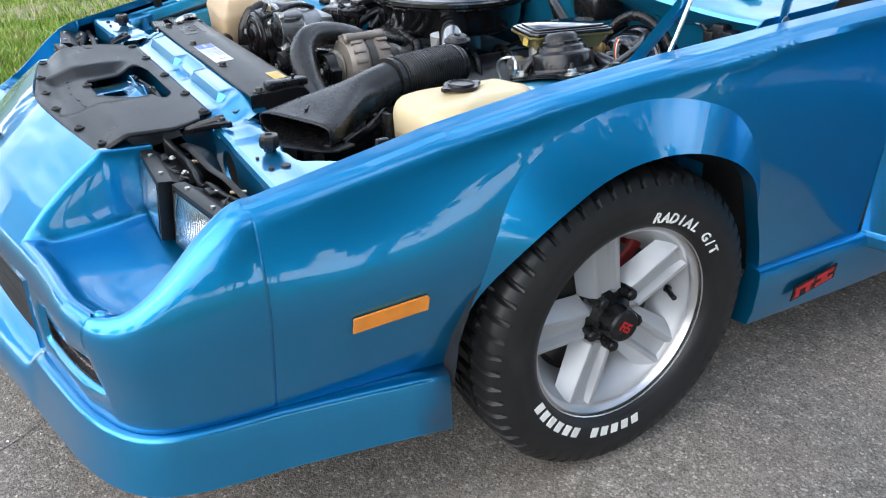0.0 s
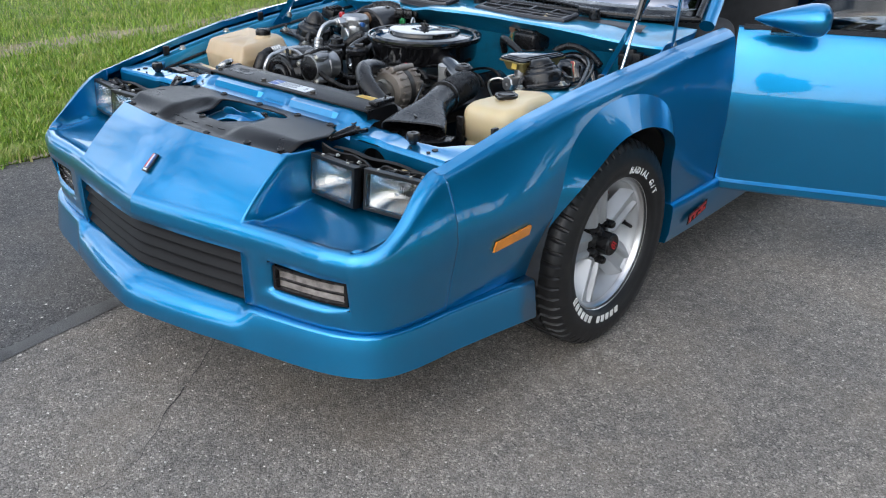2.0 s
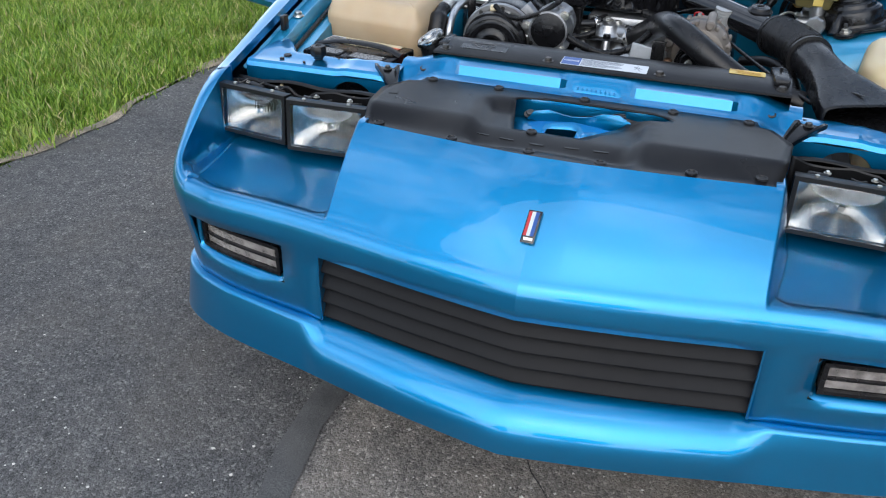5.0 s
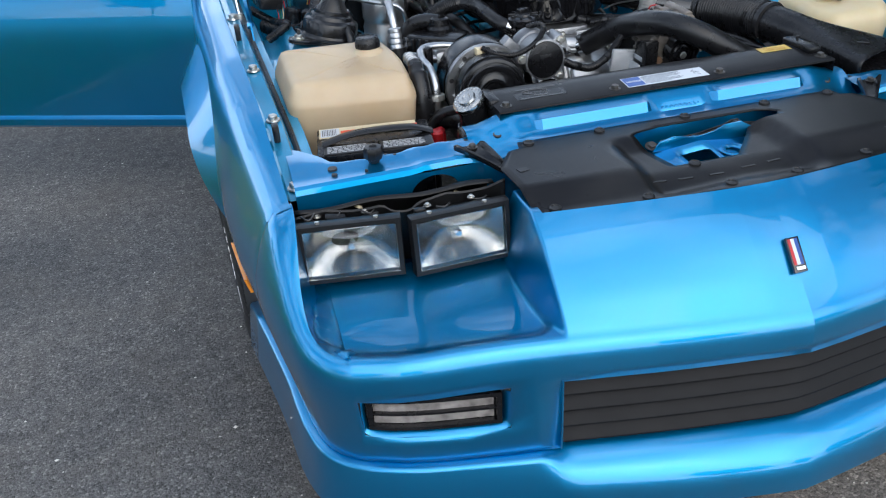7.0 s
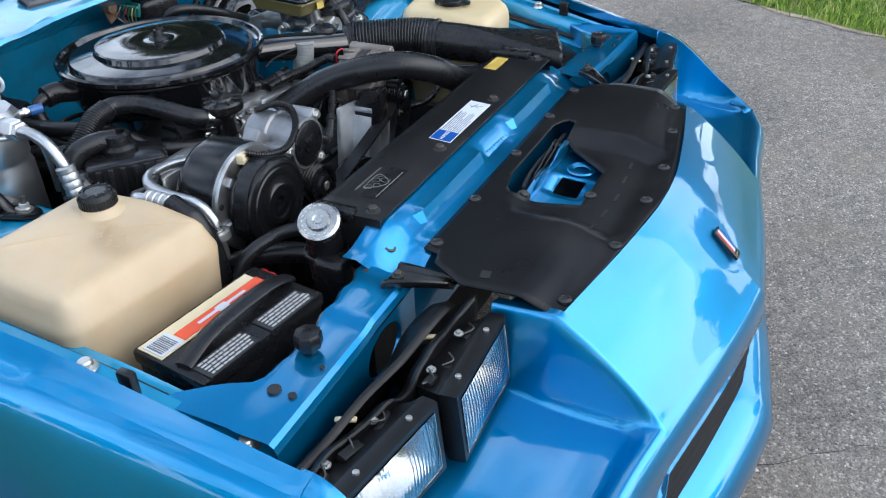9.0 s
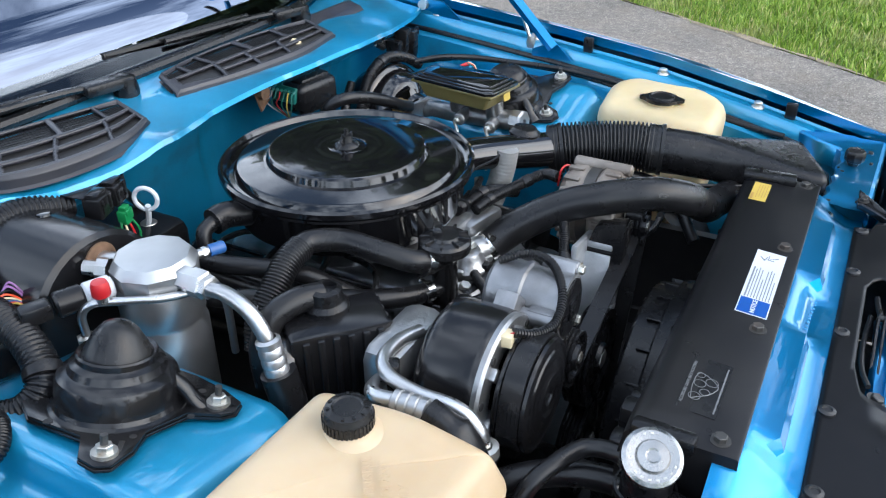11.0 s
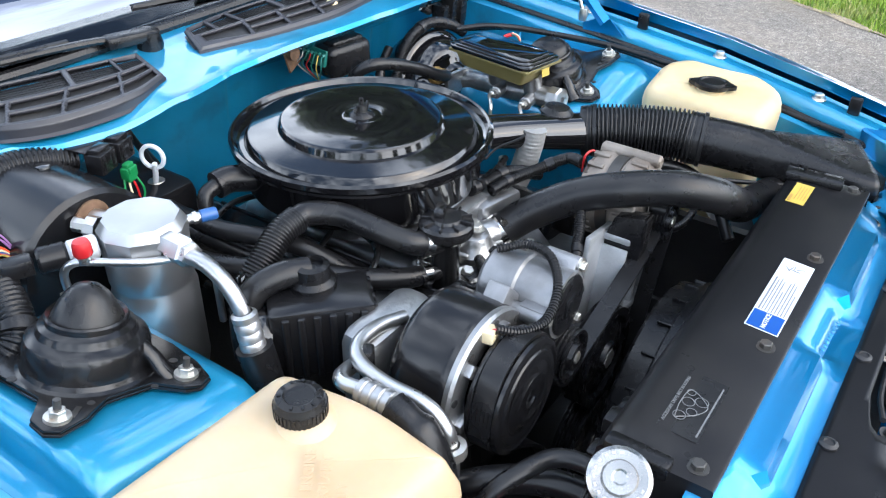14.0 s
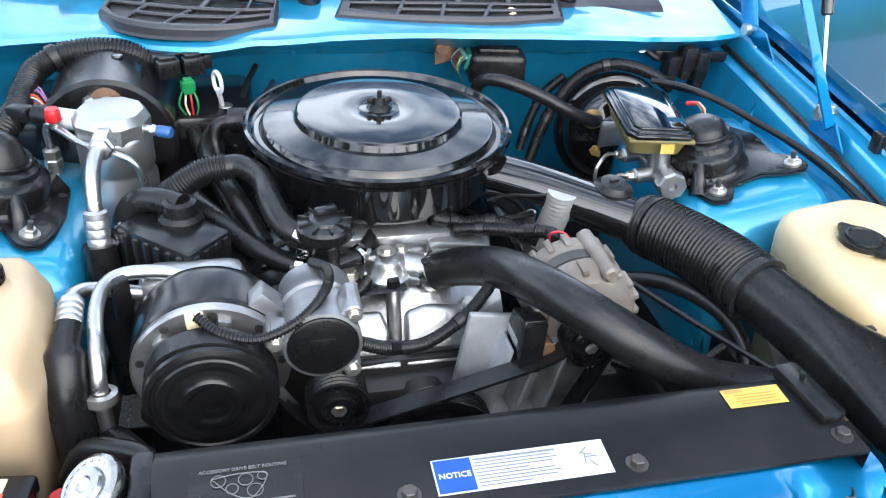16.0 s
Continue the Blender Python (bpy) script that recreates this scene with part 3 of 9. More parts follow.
def fog_lamp(side):
    f = thing("turn_signal_lamp", "smoked rectangular bumper lamp with black surround", "lamp", "bumper lamps")

    def at(x, z, dy):
        return Vector((side * x, plan_at(x) + dy, z))

    def strip(x0, x1, z0, z1, dy0, dy1, name, mt, n=6):
        bm = B()
        fr = [[at(x0 + (x1 - x0) * k / n, z0, dy0), at(x0 + (x1 - x0) * k / n, z1, dy0)] for k in range(n + 1)]
        bk = [[p + Vector((0, dy1, 0)) for p in r] for r in fr]
        grid(bm, [[a[0], a[1], b[1], b[0], a[0]] for a, b in zip(fr, bk)])
        for r, q in ((fr[0], bk[0]), (fr[-1], bk[-1])):
            bm.faces.new([bm.verts.new(p) for p in (r[0], r[1], q[1], q[0])])
        return part(name, bm, mt, f, sharp=30)

    bm = B()
    rows = []
    for fx, fz, dy in ((1.0, 1.0, 0.0005), (0.975, 0.93, 0.0035), (0.93, 0.82, 0.012), (0.925, 0.80, 0.022)):
        loop = []
        for k in range(48):
            a = 2 * math.pi * k / 48
            ca, sa = math.cos(a), math.sin(a)
            cx = math.copysign(abs(ca) ** 0.22, ca) * 0.1135 * fx
            cz = math.copysign(abs(sa) ** 0.22, sa) * 0.0425 * fz
            loop.append(at(0.5825 + cx, 0.445 + cz, dy))
        rows.append(loop + [loop[0]])
    grid(bm, rows)
    part("painted_recess", bm, PAINT, f, sharp=60)
    strip(0.482, 0.686, 0.413, 0.475, 0.026, 0.012, "backing", BLACKSATIN)
    strip(0.482, 0.686, 0.4675, 0.475, 0.006, 0.03, "bezel", BLACKSATIN)
    strip(0.482, 0.686, 0.413, 0.4195, 0.006, 0.03, "bezel", BLACKSATIN)
    strip(0.482, 0.490, 0.413, 0.475, 0.006, 0.03, "bezel", BLACKSATIN, 1)
    strip(0.678, 0.686, 0.413, 0.475, 0.006, 0.03, "bezel", BLACKSATIN, 1)
    strip(0.492, 0.676, 0.4205, 0.4405, 0.016, 0.010, "lens", FOGLENS)
    strip(0.492, 0.676, 0.4445, 0.4665, 0.016, 0.010, "lens", FOGLENS)
    strip(0.490, 0.678, 0.4405, 0.4445, 0.009, 0.012, "divider", BLACKSATIN)


fog_lamp(1), fog_lamp(-1)


# ---------- headlamps ----------
def headlamp(name, c, yaw, side):
    h = thing("headlamp", "rectangular sealed beam headlamp in a black frame", "headlamp", "headlamps")
    m = Matrix.Translation(c) @ Matrix.Rotation(radians(yaw), 4, "Z") @ Matrix.Rotation(radians(-5), 4, "X")
    w, hh = 0.079, 0.0465

    def put(bm, nm, mt, **k):
        bm.transform(m)
        return part(nm, bm, mt, h, **k)

    bm = B()
    fw, fh = w + 0.006, hh + 0.006
    outer = [(-fw, -fh), (fw, -fh), (fw, fh), (-fw, fh)]
    inner = [(-w + 0.003, -hh + 0.003), (w - 0.003, -hh + 0.003), (w - 0.003, hh - 0.003), (-w + 0.003, hh - 0.003)]
    rings = []
    for pts, y in (([(x * 0.62, z * 0.60) for x, z in outer], 0.075), ([(x * 0.90, z * 0.86) for x, z in outer], 0.030), ([(x * 0.97, z * 0.95) for x, z in outer], 0.022), (outer, 0.018), (outer, 0.002), ([(x * 0.985, z * 0.98) for x, z in outer], -0.004), (inner, -0.004), (inner, 0.02)):
        rings.append([bm.verts.new((x, y, z)) for x, z in pts])
    for a, b in zip(rings, rings[1:]):
        for k in range(4):
            bm.faces.new((a[k], a[(k + 1) % 4], b[(k + 1) % 4], b[k]))
    bm.faces.new(rings[0])
    put(bm, "housing", LAMPBLACK)
    bm = B()
    rows = []
    for i in range(17):
        u = -1 + i / 8
        rows.append([Vector((u * (w - 0.003), 0.012 + 0.042 * (1 - u * u) * (1 - v * v), v * (hh - 0.003))) for v in [-1 + j / 6 for j in range(13)]])
    grid(bm, rows)
    put(bm, "reflector", REFLECTOR, sharp=80)
    bm = B()
    cyl(bm, (0, 0.045, 0), (0, 0.018, 0), 0.007, 14, bev=0.002)
    put(bm, "bulb_shield", CHROME)
    bm = B()
    n, k2 = 72, 10
    front, back = [], []
    for i in range(n + 1):
        u = -1 + 2 * i / n
        flute = 0.0004 * math.sin(i * math.pi / 1.5) * (1 if abs(u) > 0.22 else 0.4) if abs(u) < 0.97 else 0.0
        front.append([Vector((u * (w - 0.0035), -0.0055 - 0.006 * (1 - u * u) * (1 - v * v) + flute * (1 if abs(v) < 0.95 else 0), v * (hh - 0.0035))) for v in [-1 + 2 * j / k2 for j in range(k2 + 1)]])
        back.append([p + Vector((0, 0.004, 0)) for p in front[-1]])
    va, vb = grid(bm, front), grid(bm, back)
    for seq in ([(i, 0) for i in range(n + 1)], [(i, k2) for i in range(n + 1)], [(0, j) for j in range(k2 + 1)], [(n, j) for j in range(k2 + 1)]):
        for (i, j), (i2, j2) in zip(seq, seq[1:]):
            bm.faces.new((va[i][j], va[i2][j2], vb[i2][j2], vb[i][j]))
    lens = put(bm, "lens", LENS, sharp=60)
    lens.visible_shadow = False
    for x in (-0.05, 0.045):
        bm = B()
        lathe(bm, [(0, 0), (0.004, 0), (0.004, 0.003), (0, 0.004)], (x, 0.008, fh), (0, 0, 1), 10)
        put(bm, "adjuster_screw", STEEL)
    return h


for s in (1, -1):
    headlamp("inner", (s * 0.476, -0.738, 0.635), -3 * s, s)
    headlamp("outer", (s * 0.657, -0.712, 0.633), 8 * s, s)


def lamp_carrier(s):
    t = thing("headlamp_carrier", "black pressed steel headlamp carrier with adjusters", "bracket", "headlamp carriers")
    rng = random.Random(5 + s)
    # upright flange behind the lamps, with a wavy upper edge
    bm = B()
    rows = []
    for k in range(41):
        f = k / 40
        x = 0.384 + 0.356 * f
        y = -0.676 + 0.030 * smoothstep(0.45, 0.95, f) - 0.012 * smoothstep(0.12, 0.0, f)
        top = 0.695 - 0.012 * f + 0.009 * smoothstep(0.10, 0.0, f) - 0.013 * smoothstep(0.40, 0.47, f) * smoothstep(0.60, 0.53, f) - 0.006 * abs(math.sin(f * 11))
        rows.append([Vector((s * x, y + 0.014, top - 0.010)), Vector((s * x, y + 0.004, top - 0.002)), Vector((s * x, y, top)), Vector((s * x, y - 0.002, top - 0.003)), Vector((s * x, y + 0.001, 0.655)), Vector((s * x, y + 0.002, 0.575))])
    grid(bm, rows)
    part("back_flange", bm, LAMPBLACK, t, solid=0.002)
    # lower shelf behind the flange
    bm = B()
    rows = []
    for k in range(25):
        f = k / 24
        x = 0.395 + 0.340 * f
        yb = -0.622 + 0.006 * math.sin(f * 9.0) + 0.006 * smoothstep(0.6, 1.0, f)
        z = 0.676 + 0.003 * math.sin(f * 13) - 0.010 * f
        rows.append([Vector((s * x, -0.662 + 0.028 * f, z + 0.010)), Vector((s * x, -0.650 + 0.026 * f, z + 0.012)), Vector((s * x, yb - 0.004, z)), Vector((s * x, yb, z - 0.006)), Vector((s * x, yb + 0.004, z - 0.06))])
    grid(bm, rows)
    part("shelf", bm, LAMPBLACK, t, solid=0.002)
    for x, y, w in ((0.43, -0.700, 0.034), (0.495, -0.702, 0.028), (0.535, -0.695, 0.020), (0.615, -0.672, 0.030), (0.672, -0.664, 0.034), (0.715, -0.655, 0.016)):
        bm = B()
        box(bm, (s * x, y, 0.676 - 0.02 * (x - 0.4) + rng.uniform(-0.004, 0.003)), (w, 0.014, 0.012), (rng.uniform(-20, 20), rng.uniform(-15, 15), rng.uniform(-12, 12)), bev=0.003)
        part("spring_bracket", bm, LAMPBLACK, t)
        bm = B()
        tube(bm, [(s * (x - 0.012), y + 0.008, 0.680), (s * x, y - 0.004, 0.684 - 0.03 * (x - 0.4)), (s * (x + 0.012), y + 0.006, 0.679)], 0.0014, 6, 6)
        part("retaining_spring", bm, DARKSTEEL, t)
    for x, y in ((0.445, -0.690), (0.52, -0.688), (0.622, -0.664), (0.70, -0.650)):
        bm = B()
        bolt(bm, (s * x, y, 0.682 - 0.03 * (x - 0.4)), r=0.0042, h=0.004)
        part("adjuster_screw", bm, STEEL, t)
    for x, y in ((0.455, -0.650), (0.63, -0.628)):
        bm = B()
        box(bm, (s * x, y - 0.004, 0.672), (0.007, 0.026, 0.004), (0, 0, -24 * s), bev=0.001)
        part("adjuster_clip", bm, CREAM, t, "cream plastic clip")
    for x in (0.47, 0.65):
        bm = B()
        lathe(bm, [(0, 0), (0.038, 0), (0.042, 0.01), (0.03, 0.045), (0, 0.05)], (s * x, -0.662, 0.62), (0, 1, 0), 20)
        part("bulb_cover", bm, LAMPBLACK, t)


lamp_carrier(1), lamp_carrier(-1)


def lamp_arm(s):
    t = thing("headlamp_panel_brace", "black pressed steel brace bolted to the support", "bracket", "braces")
    bm = B()
    rows = []
    for k in range(9):
        f = k / 8
        c = Vector((s * (0.412 - 0.045 * f), -0.575 - 0.075 * f, 0.7200 - 0.014 * f - 0.010 * f * f))
        w = 0.026 * (1 - f) + 0.009
        d = Vector((0.80 * s, -0.50 * 0, 0)) * w
        n = Vector((0, 0, 1))
        rows.append([c - d - n * 0.003, c - d + n * 0.006, c - d * 0.75 + n * 0.007, c - d * 0.55 + n * 0.001, c + d * 0.55 + n * 0.001, c + d * 0.75 + n * 0.007, c + d + n * 0.006, c + d - n * 0.003])
    grid(bm, rows)
    part("arm", bm, BLACKSEMI, t, solid=0.0015, sharp=30)
    bm = B()
    bolt(bm, (s * 0.408, -0.583, 0.7205), r=0.006)
    part("bolt", bm, DARKSTEEL, t)


lamp_arm(1), lamp_arm(-1)


# ---------- doors, windscreen, roof, hood ----------
def door(side):
    pivot = Vector((side * 0.862, 0.747, 0))
    ang = radians(66.8)
    u = Vector((side * math.sin(ang), math.cos(ang), 0))
    n = Vector((side * math.cos(ang), -math.sin(ang), 0))

    def at(a, o, z):
        return pivot + u * a + n * o + Vector((0, 0, z))

    d = new("door")
    d.parent = car
    d["label"] = "long blue door standing open"
    sec = [(-0.05, 0.315), (0.006, 0.317), (0.014, 0.325), (0.016, 0.347), (0.008, 0.352), (0.004, 0.356), (0.018, 0.48), (0.026, 0.58), (0.028, 0.63), (0.023, 0.68), (0.006, 0.79), (-0.020, 0.865), (-0.034, 0.880), (-0.06, 0.882), (-0.10, 0.86), (-0.115, 0.75), (-0.115, 0.40), (-0.09, 0.32)]
    bm = B()
    rows = []
    for k in range(19):
        a = 0.004 + 1.30 * k / 18
        e = 0.008 if k in (0, 18) else 0.0
        rows.append([at(a, o - e, z) for o, z in sec] + [at(a, sec[0][0] - e, sec[0][1])])
    grid(bm, rows)
    for r in (rows[0], rows[-1]):
        bm.faces.new([bm.verts.new(p) for p in r[:-1]])
    part("door_skin", bm, PAINT, d, sharp=30)
    bm = B()
    rows = [[at(a, -0.05 - 0.5 * f, 0.88 + 0.33 * f) + u * (0.30 * f if a < 0.3 else -0.05 * f) for f in (0, 0.25, 0.5, 0.75, 1)] for a in (0.10, 0.5, 0.9, 1.27)]
    rows = [[at(a + (0.42 * f if a < 0.3 else 0.0), -0.05 - 0.12 * f, 0.88 + 0.30 * f) for f in (0, 0.25, 0.5, 0.75, 1)] for a in (0.10, 0.5, 0.9, 1.27)]
    grid(bm, rows)
    gl = part("window_glass", bm, SCREEN, d, solid=0.004)
    gl.visible_shadow = False
    bm = B()
    rows = [[at(a, -0.030, 0.878), at(a, -0.044, 0.890), at(a, -0.052, 0.890), at(a, -0.056, 0.878)] for a in (0.02, 0.4, 0.9, 1.29)]
    grid(bm, rows)
    part("window_seal", bm, RUBBER, d)
    bm = B()
    box(bm, (0, 0, 0), (0.02, 0.5, 0.09), bev=0.008)
    bm.transform(Matrix.Translation(at(0.75, -0.122, 0.66)) @ Matrix.Rotation(-side * ang, 4, "Z"))
    part("armrest", bm, INTERIOR, d)
    # mirror
    mir = B()
    line = []
    for k in range(15):
        f = k / 14
        r = (1 - abs(2 * f - 1) ** 2.6) ** 0.5 if 0 < f < 1 else 0.02
        r = max(0.02, min(1, 1.25 * (f + 0.02) ** 0.75 * (1 if f < 0.8 else 1 - ((f - 0.8) / 0.2) ** 2 * 0.55)))
        line.append((f, r))
    rings = []
    for f, r in line:
        c = at(0.045 + 0.225 * f, 0.055 + 0.03 * f, 0.925 + 0.012 * f)
        rings.append([mir.verts.new(c + n * (0.062 * r * math.cos(t)) + Vector((0, 0, 0.052 * r * math.sin(t)))) for t in [2 * math.pi * q / 22 for q in range(22)]])
    for a, b in zip(rings, rings[1:]):
        for q in range(22):
            mir.faces.new((a[q], a[(q + 1) % 22], b[(q + 1) % 22], b[q]))
    mir.faces.new(rings[0])
    mir.faces.new(rings[-1])
    part("mirror_shell", mir, PAINT, d, sharp=60)
    bm = B()
    rows = [[at(a, o, z) for o, z in ((0.0, 0.868), (0.03, 0.872), (0.07, 0.888), (0.07, 0.90), (0.0, 0.888))] for a in (0.10, 0.2)]
    grid(bm, rows)
    part("mirror_base", bm, BLACKSATIN, d)
    return d


doors = [door(1), door(-1)]


def screen():
    bm = B()
    rows = []
    for k in range(17):
        f = -1 + k / 8
        bow = 0.15 * (1 - f**4)
        rows.append([Vector((f * (0.735 - 0.16 * g), 0.735 - bow + (0.66 + 0.5 * bow) * g, 0.895 + 0.34 * g)) for g in [q / 6 for q in range(7)]])
    low = [[r[0].lerp(r[6], 0.085 * q / 3) for q in range(4)] for r in rows]
    high = [[r[0].lerp(r[6], 0.085 + 0.915 * q / 5) for q in range(6)] for r in rows]
    grid(bm, low)
    ob = part("windscreen", bm, SCREEN, car, "sloping windscreen, mirror-like over all but its foot", solid=0.005)
    bm = B()
    grid(bm, high)
    part("mirror_glass", bm, SKYMIRROR, ob, "reflective tinted glass", solid=0.005)
    bm = B()
    bm = B()
    tube(bm, [Vector((r[0].x, r[0].y - 0.004, r[0].z)) for r in rows], 0.010, 8, 2)
    part("windscreen_trim", bm, BLACKSATIN, car)
    for s in (1, -1):
        bm = B()
        edge = rows[-1] if s > 0 else rows[0]
        tube(bm, [edge[0] + Vector((s * 0.018, 0.01, -0.02)), edge[3] + Vector((s * 0.018, 0.0, 0.0)), edge[6] + Vector((s * 0.02, 0, 0))], 0.030, 12, 8, squash=lambda f: (0.9, 0.75))
        part("windscreen_pillar", bm, PAINT, car)
        bm = B()
        tube(bm, [edge[0] + Vector((-s * 0.008, -0.012, 0.004)), edge[3] + Vector((-s * 0.008, -0.01, 0.012)), edge[6] + Vector((-s * 0.008, -0.01, 0.012))], 0.012, 8, 8)
        part("pillar_trim", bm, BLACKSATIN, car)
    top = [r[6] for r in rows]
    bm = B()
    rr = [[Vector((p.x, y + (p.y - 1.39) * (1 - g), z0 - 0.02 * (p.x / 0.57) ** 2)) for y, z0, g in ((1.36, 1.235, 0), (1.7, 1.262, 0.5), (2.2, 1.23, 1), (2.9, 1.02, 1), (3.4, 0.93, 1), (3.48, 0.6, 1), (3.44, 0.3, 1))] for p in top]
    for r, p in zip(rr, top):
        r[0] = p + Vector((0, 0.002, 0.004))
        for q in r[3:]:
            q.x *= 1.45
    grid(bm, rr)
    part("roof", bm, PAINT, car, solid=0.01)
    for s in (1, -1):
        bm = B()
        rows2 = [[Vector((s * x, y, z)) for x, z in ((0.60, 1.19 - max(0, y - 2.2) * 0.2), (0.83, 0.90), (0.885, 0.62), (0.87, 0.35))] for y in (2.08, 2.4, 2.9, 3.45)]
        for q in rows2[2:]:
            q[0].z, q[0].x = 0.98, s * 0.80
        grid(bm, rows2)
        part("quarter_panel", bm, PAINT, car, solid=0.01)
    bm = B()
    box(bm, (0, 2.1, 0.30), (1.68, 2.75, 0.05))
    part("floor_pan", bm, INTERIOR, car)
    bm = B()
    box(bm, (0, 0.98, 0.74), (1.40, 0.42, 0.22), bev=0.06, seg=4)
    box(bm, (0.36, 0.98, 0.86), (0.42, 0.25, 0.10), bev=0.04, seg=4)
    part("dashboard", bm, INTERIOR, car)


screen()


def seat(x):
    t = thing("front_seat", "grey cloth bucket seat inside the car", "seat", "front seats")
    bm = B()
    box(bm, (x, 1.75, 0.48), (0.50, 0.52, 0.16), bev=0.06, seg=4)
    part("cushion", bm, INTERIOR, t)
    bm = B()
    box(bm, (x, 2.05, 0.78), (0.48, 0.14, 0.62), (-16, 0, 0), bev=0.06, seg=4)
    part("backrest", bm, INTERIOR, t)
    bm = B()
    box(bm, (x, 2.16, 1.10), (0.26, 0.10, 0.16), (-12, 0, 0), bev=0.045, seg=4)
    part("headrest", bm, INTERIOR, t)


seat(0.37), seat(-0.37)


def steering_wheel():
    t = thing("steering_wheel", "black steering wheel inside the car", "steering wheel")
    bm = B()
    m = Matrix.Translation((0.37, 1.28, 0.86)) @ Matrix.Rotation(radians(65), 4, "X")
    tube(bm, [m @ Vector((0.185 * math.cos(2 * math.pi * k / 24), 0.185 * math.sin(2 * math.pi * k / 24), 0)) for k in range(25)], 0.014, 10, 2)
    part("rim", bm, BLACKSATIN, t)
    bm = B()
    for a in (0, 180, 270):
        p = m @ Vector((0.18 * math.cos(radians(a)), 0.18 * math.sin(radians(a)), 0))
        tube(bm, [m @ Vector((0, 0, -0.02)), p], 0.014, 8, 2, smooth=False)
    cyl(bm, m @ Vector((0, 0, -0.04)), m @ Vector((0, 0, 0.01)), 0.06, 20, bev=0.01)
    part("spokes", bm, BLACKSATIN, t)


steering_wheel()

# ---------- engine bay structure ----------
def inner_rail(side):
    """Flange inside the fender edge with its wall and gutter."""
    bm = B()
    rows = []
    for k in range(40):
        y = -0.60 + 1.25 * k / 39
        gx, gz = interp(y, GAP_X), interp(y, GAP_Z)
        tuck = 0.0 if y < 0.55 else (y - 0.55) * 0.2
        sec = [(-0.002, -0.030), (-0.008, -0.034), (-0.036, -0.034), (-0.040, -0.040), (-0.044, -0.066), (-0.060, -0.072), (-0.078, -0.074), (-0.085, -0.16), (-0.13, -0.24), (-0.15, -0.42)]
        if -0.12 < y < 0.3:
            sec[6:] = [(-0.075, -0.076), (-0.078, -0.082), (-0.08, -0.10), (-0.08, -0.14)]
        rows.append([Vector((side * (gx + a - tuck), y, gz + b)) for a, b in sec])
    grid(bm, rows)
    ob = part("inner_fender", bm, BAYBLUE, car, sharp=30)
    for y in (-0.567, -0.354, -0.147, 0.16, 0.42):
        gx, gz = interp(y, GAP_X), interp(y, GAP_Z)
        p = (side * (gx - 0.022), y, gz - 0.034)
        bm = B()
        lathe(bm, [(0, 0), (0.014, 0), (0.013, 0.003), (0.009, 0.004), (0.009, 0.010), (0.007, 0.012), (0, 0.012)], p, (0, 0, 1), 14)
        part("fender_bolt", bm, STEEL, ob)
    bm = B()
    tube(bm, [(side * (interp(yy, GAP_X) - 0.052), yy, interp(yy, GAP_Z) - 0.066) for yy in (-0.5, -0.35, -0.2, 0.0, 0.2, 0.42, 0.6)], 0.006, 8, 6)
    part("hood_seal", bm, RUBBER, ob)
    return ob


inner_rail(1), inner_rail(-1)


def strut_tower(side):
    bm = B()
    prof = [(0.44, 0.50), (0.435, 0.60), (0.437, 0.69), (0.447, 0.712), (0.465, 0.722), (0.52, 0.731), (0.60, 0.747), (0.638, 0.755), (0.654, 0.756), (0.664, 0.748), (0.671, 0.730), (0.680, 0.722), (0.705, 0.720), (0.735, 0.724)]
    rows = []
    for y, dz, dx in ((-0.105, -0.30, 0.05), (-0.085, -0.15, 0.03), (-0.066, -0.065, 0.012), (-0.048, -0.026, 0.005), (-0.028, -0.008, 0.002), (-0.008, -0.001, 0), (0.03, 0, 0), (0.1, 0, 0), (0.2, 0, 0), (0.26, -0.005, 0.0), (0.30, -0.02, 0.01), (0.33, -0.12, 0.03), (0.34, -0.3, 0.04)):
        rows.append([Vector((side * (x + dx * max(0, 1 - (x - 0.44) / 0.2)), y, max(0.42, z + dz * (1 if z > 0.68 else 0.5)))) for x, z in prof])
    grid(bm, rows)
    return part("strut_tower", bm, BAYBLUE, car, "blue strut tower", sharp=60)


strut_tower(1), strut_tower(-1)


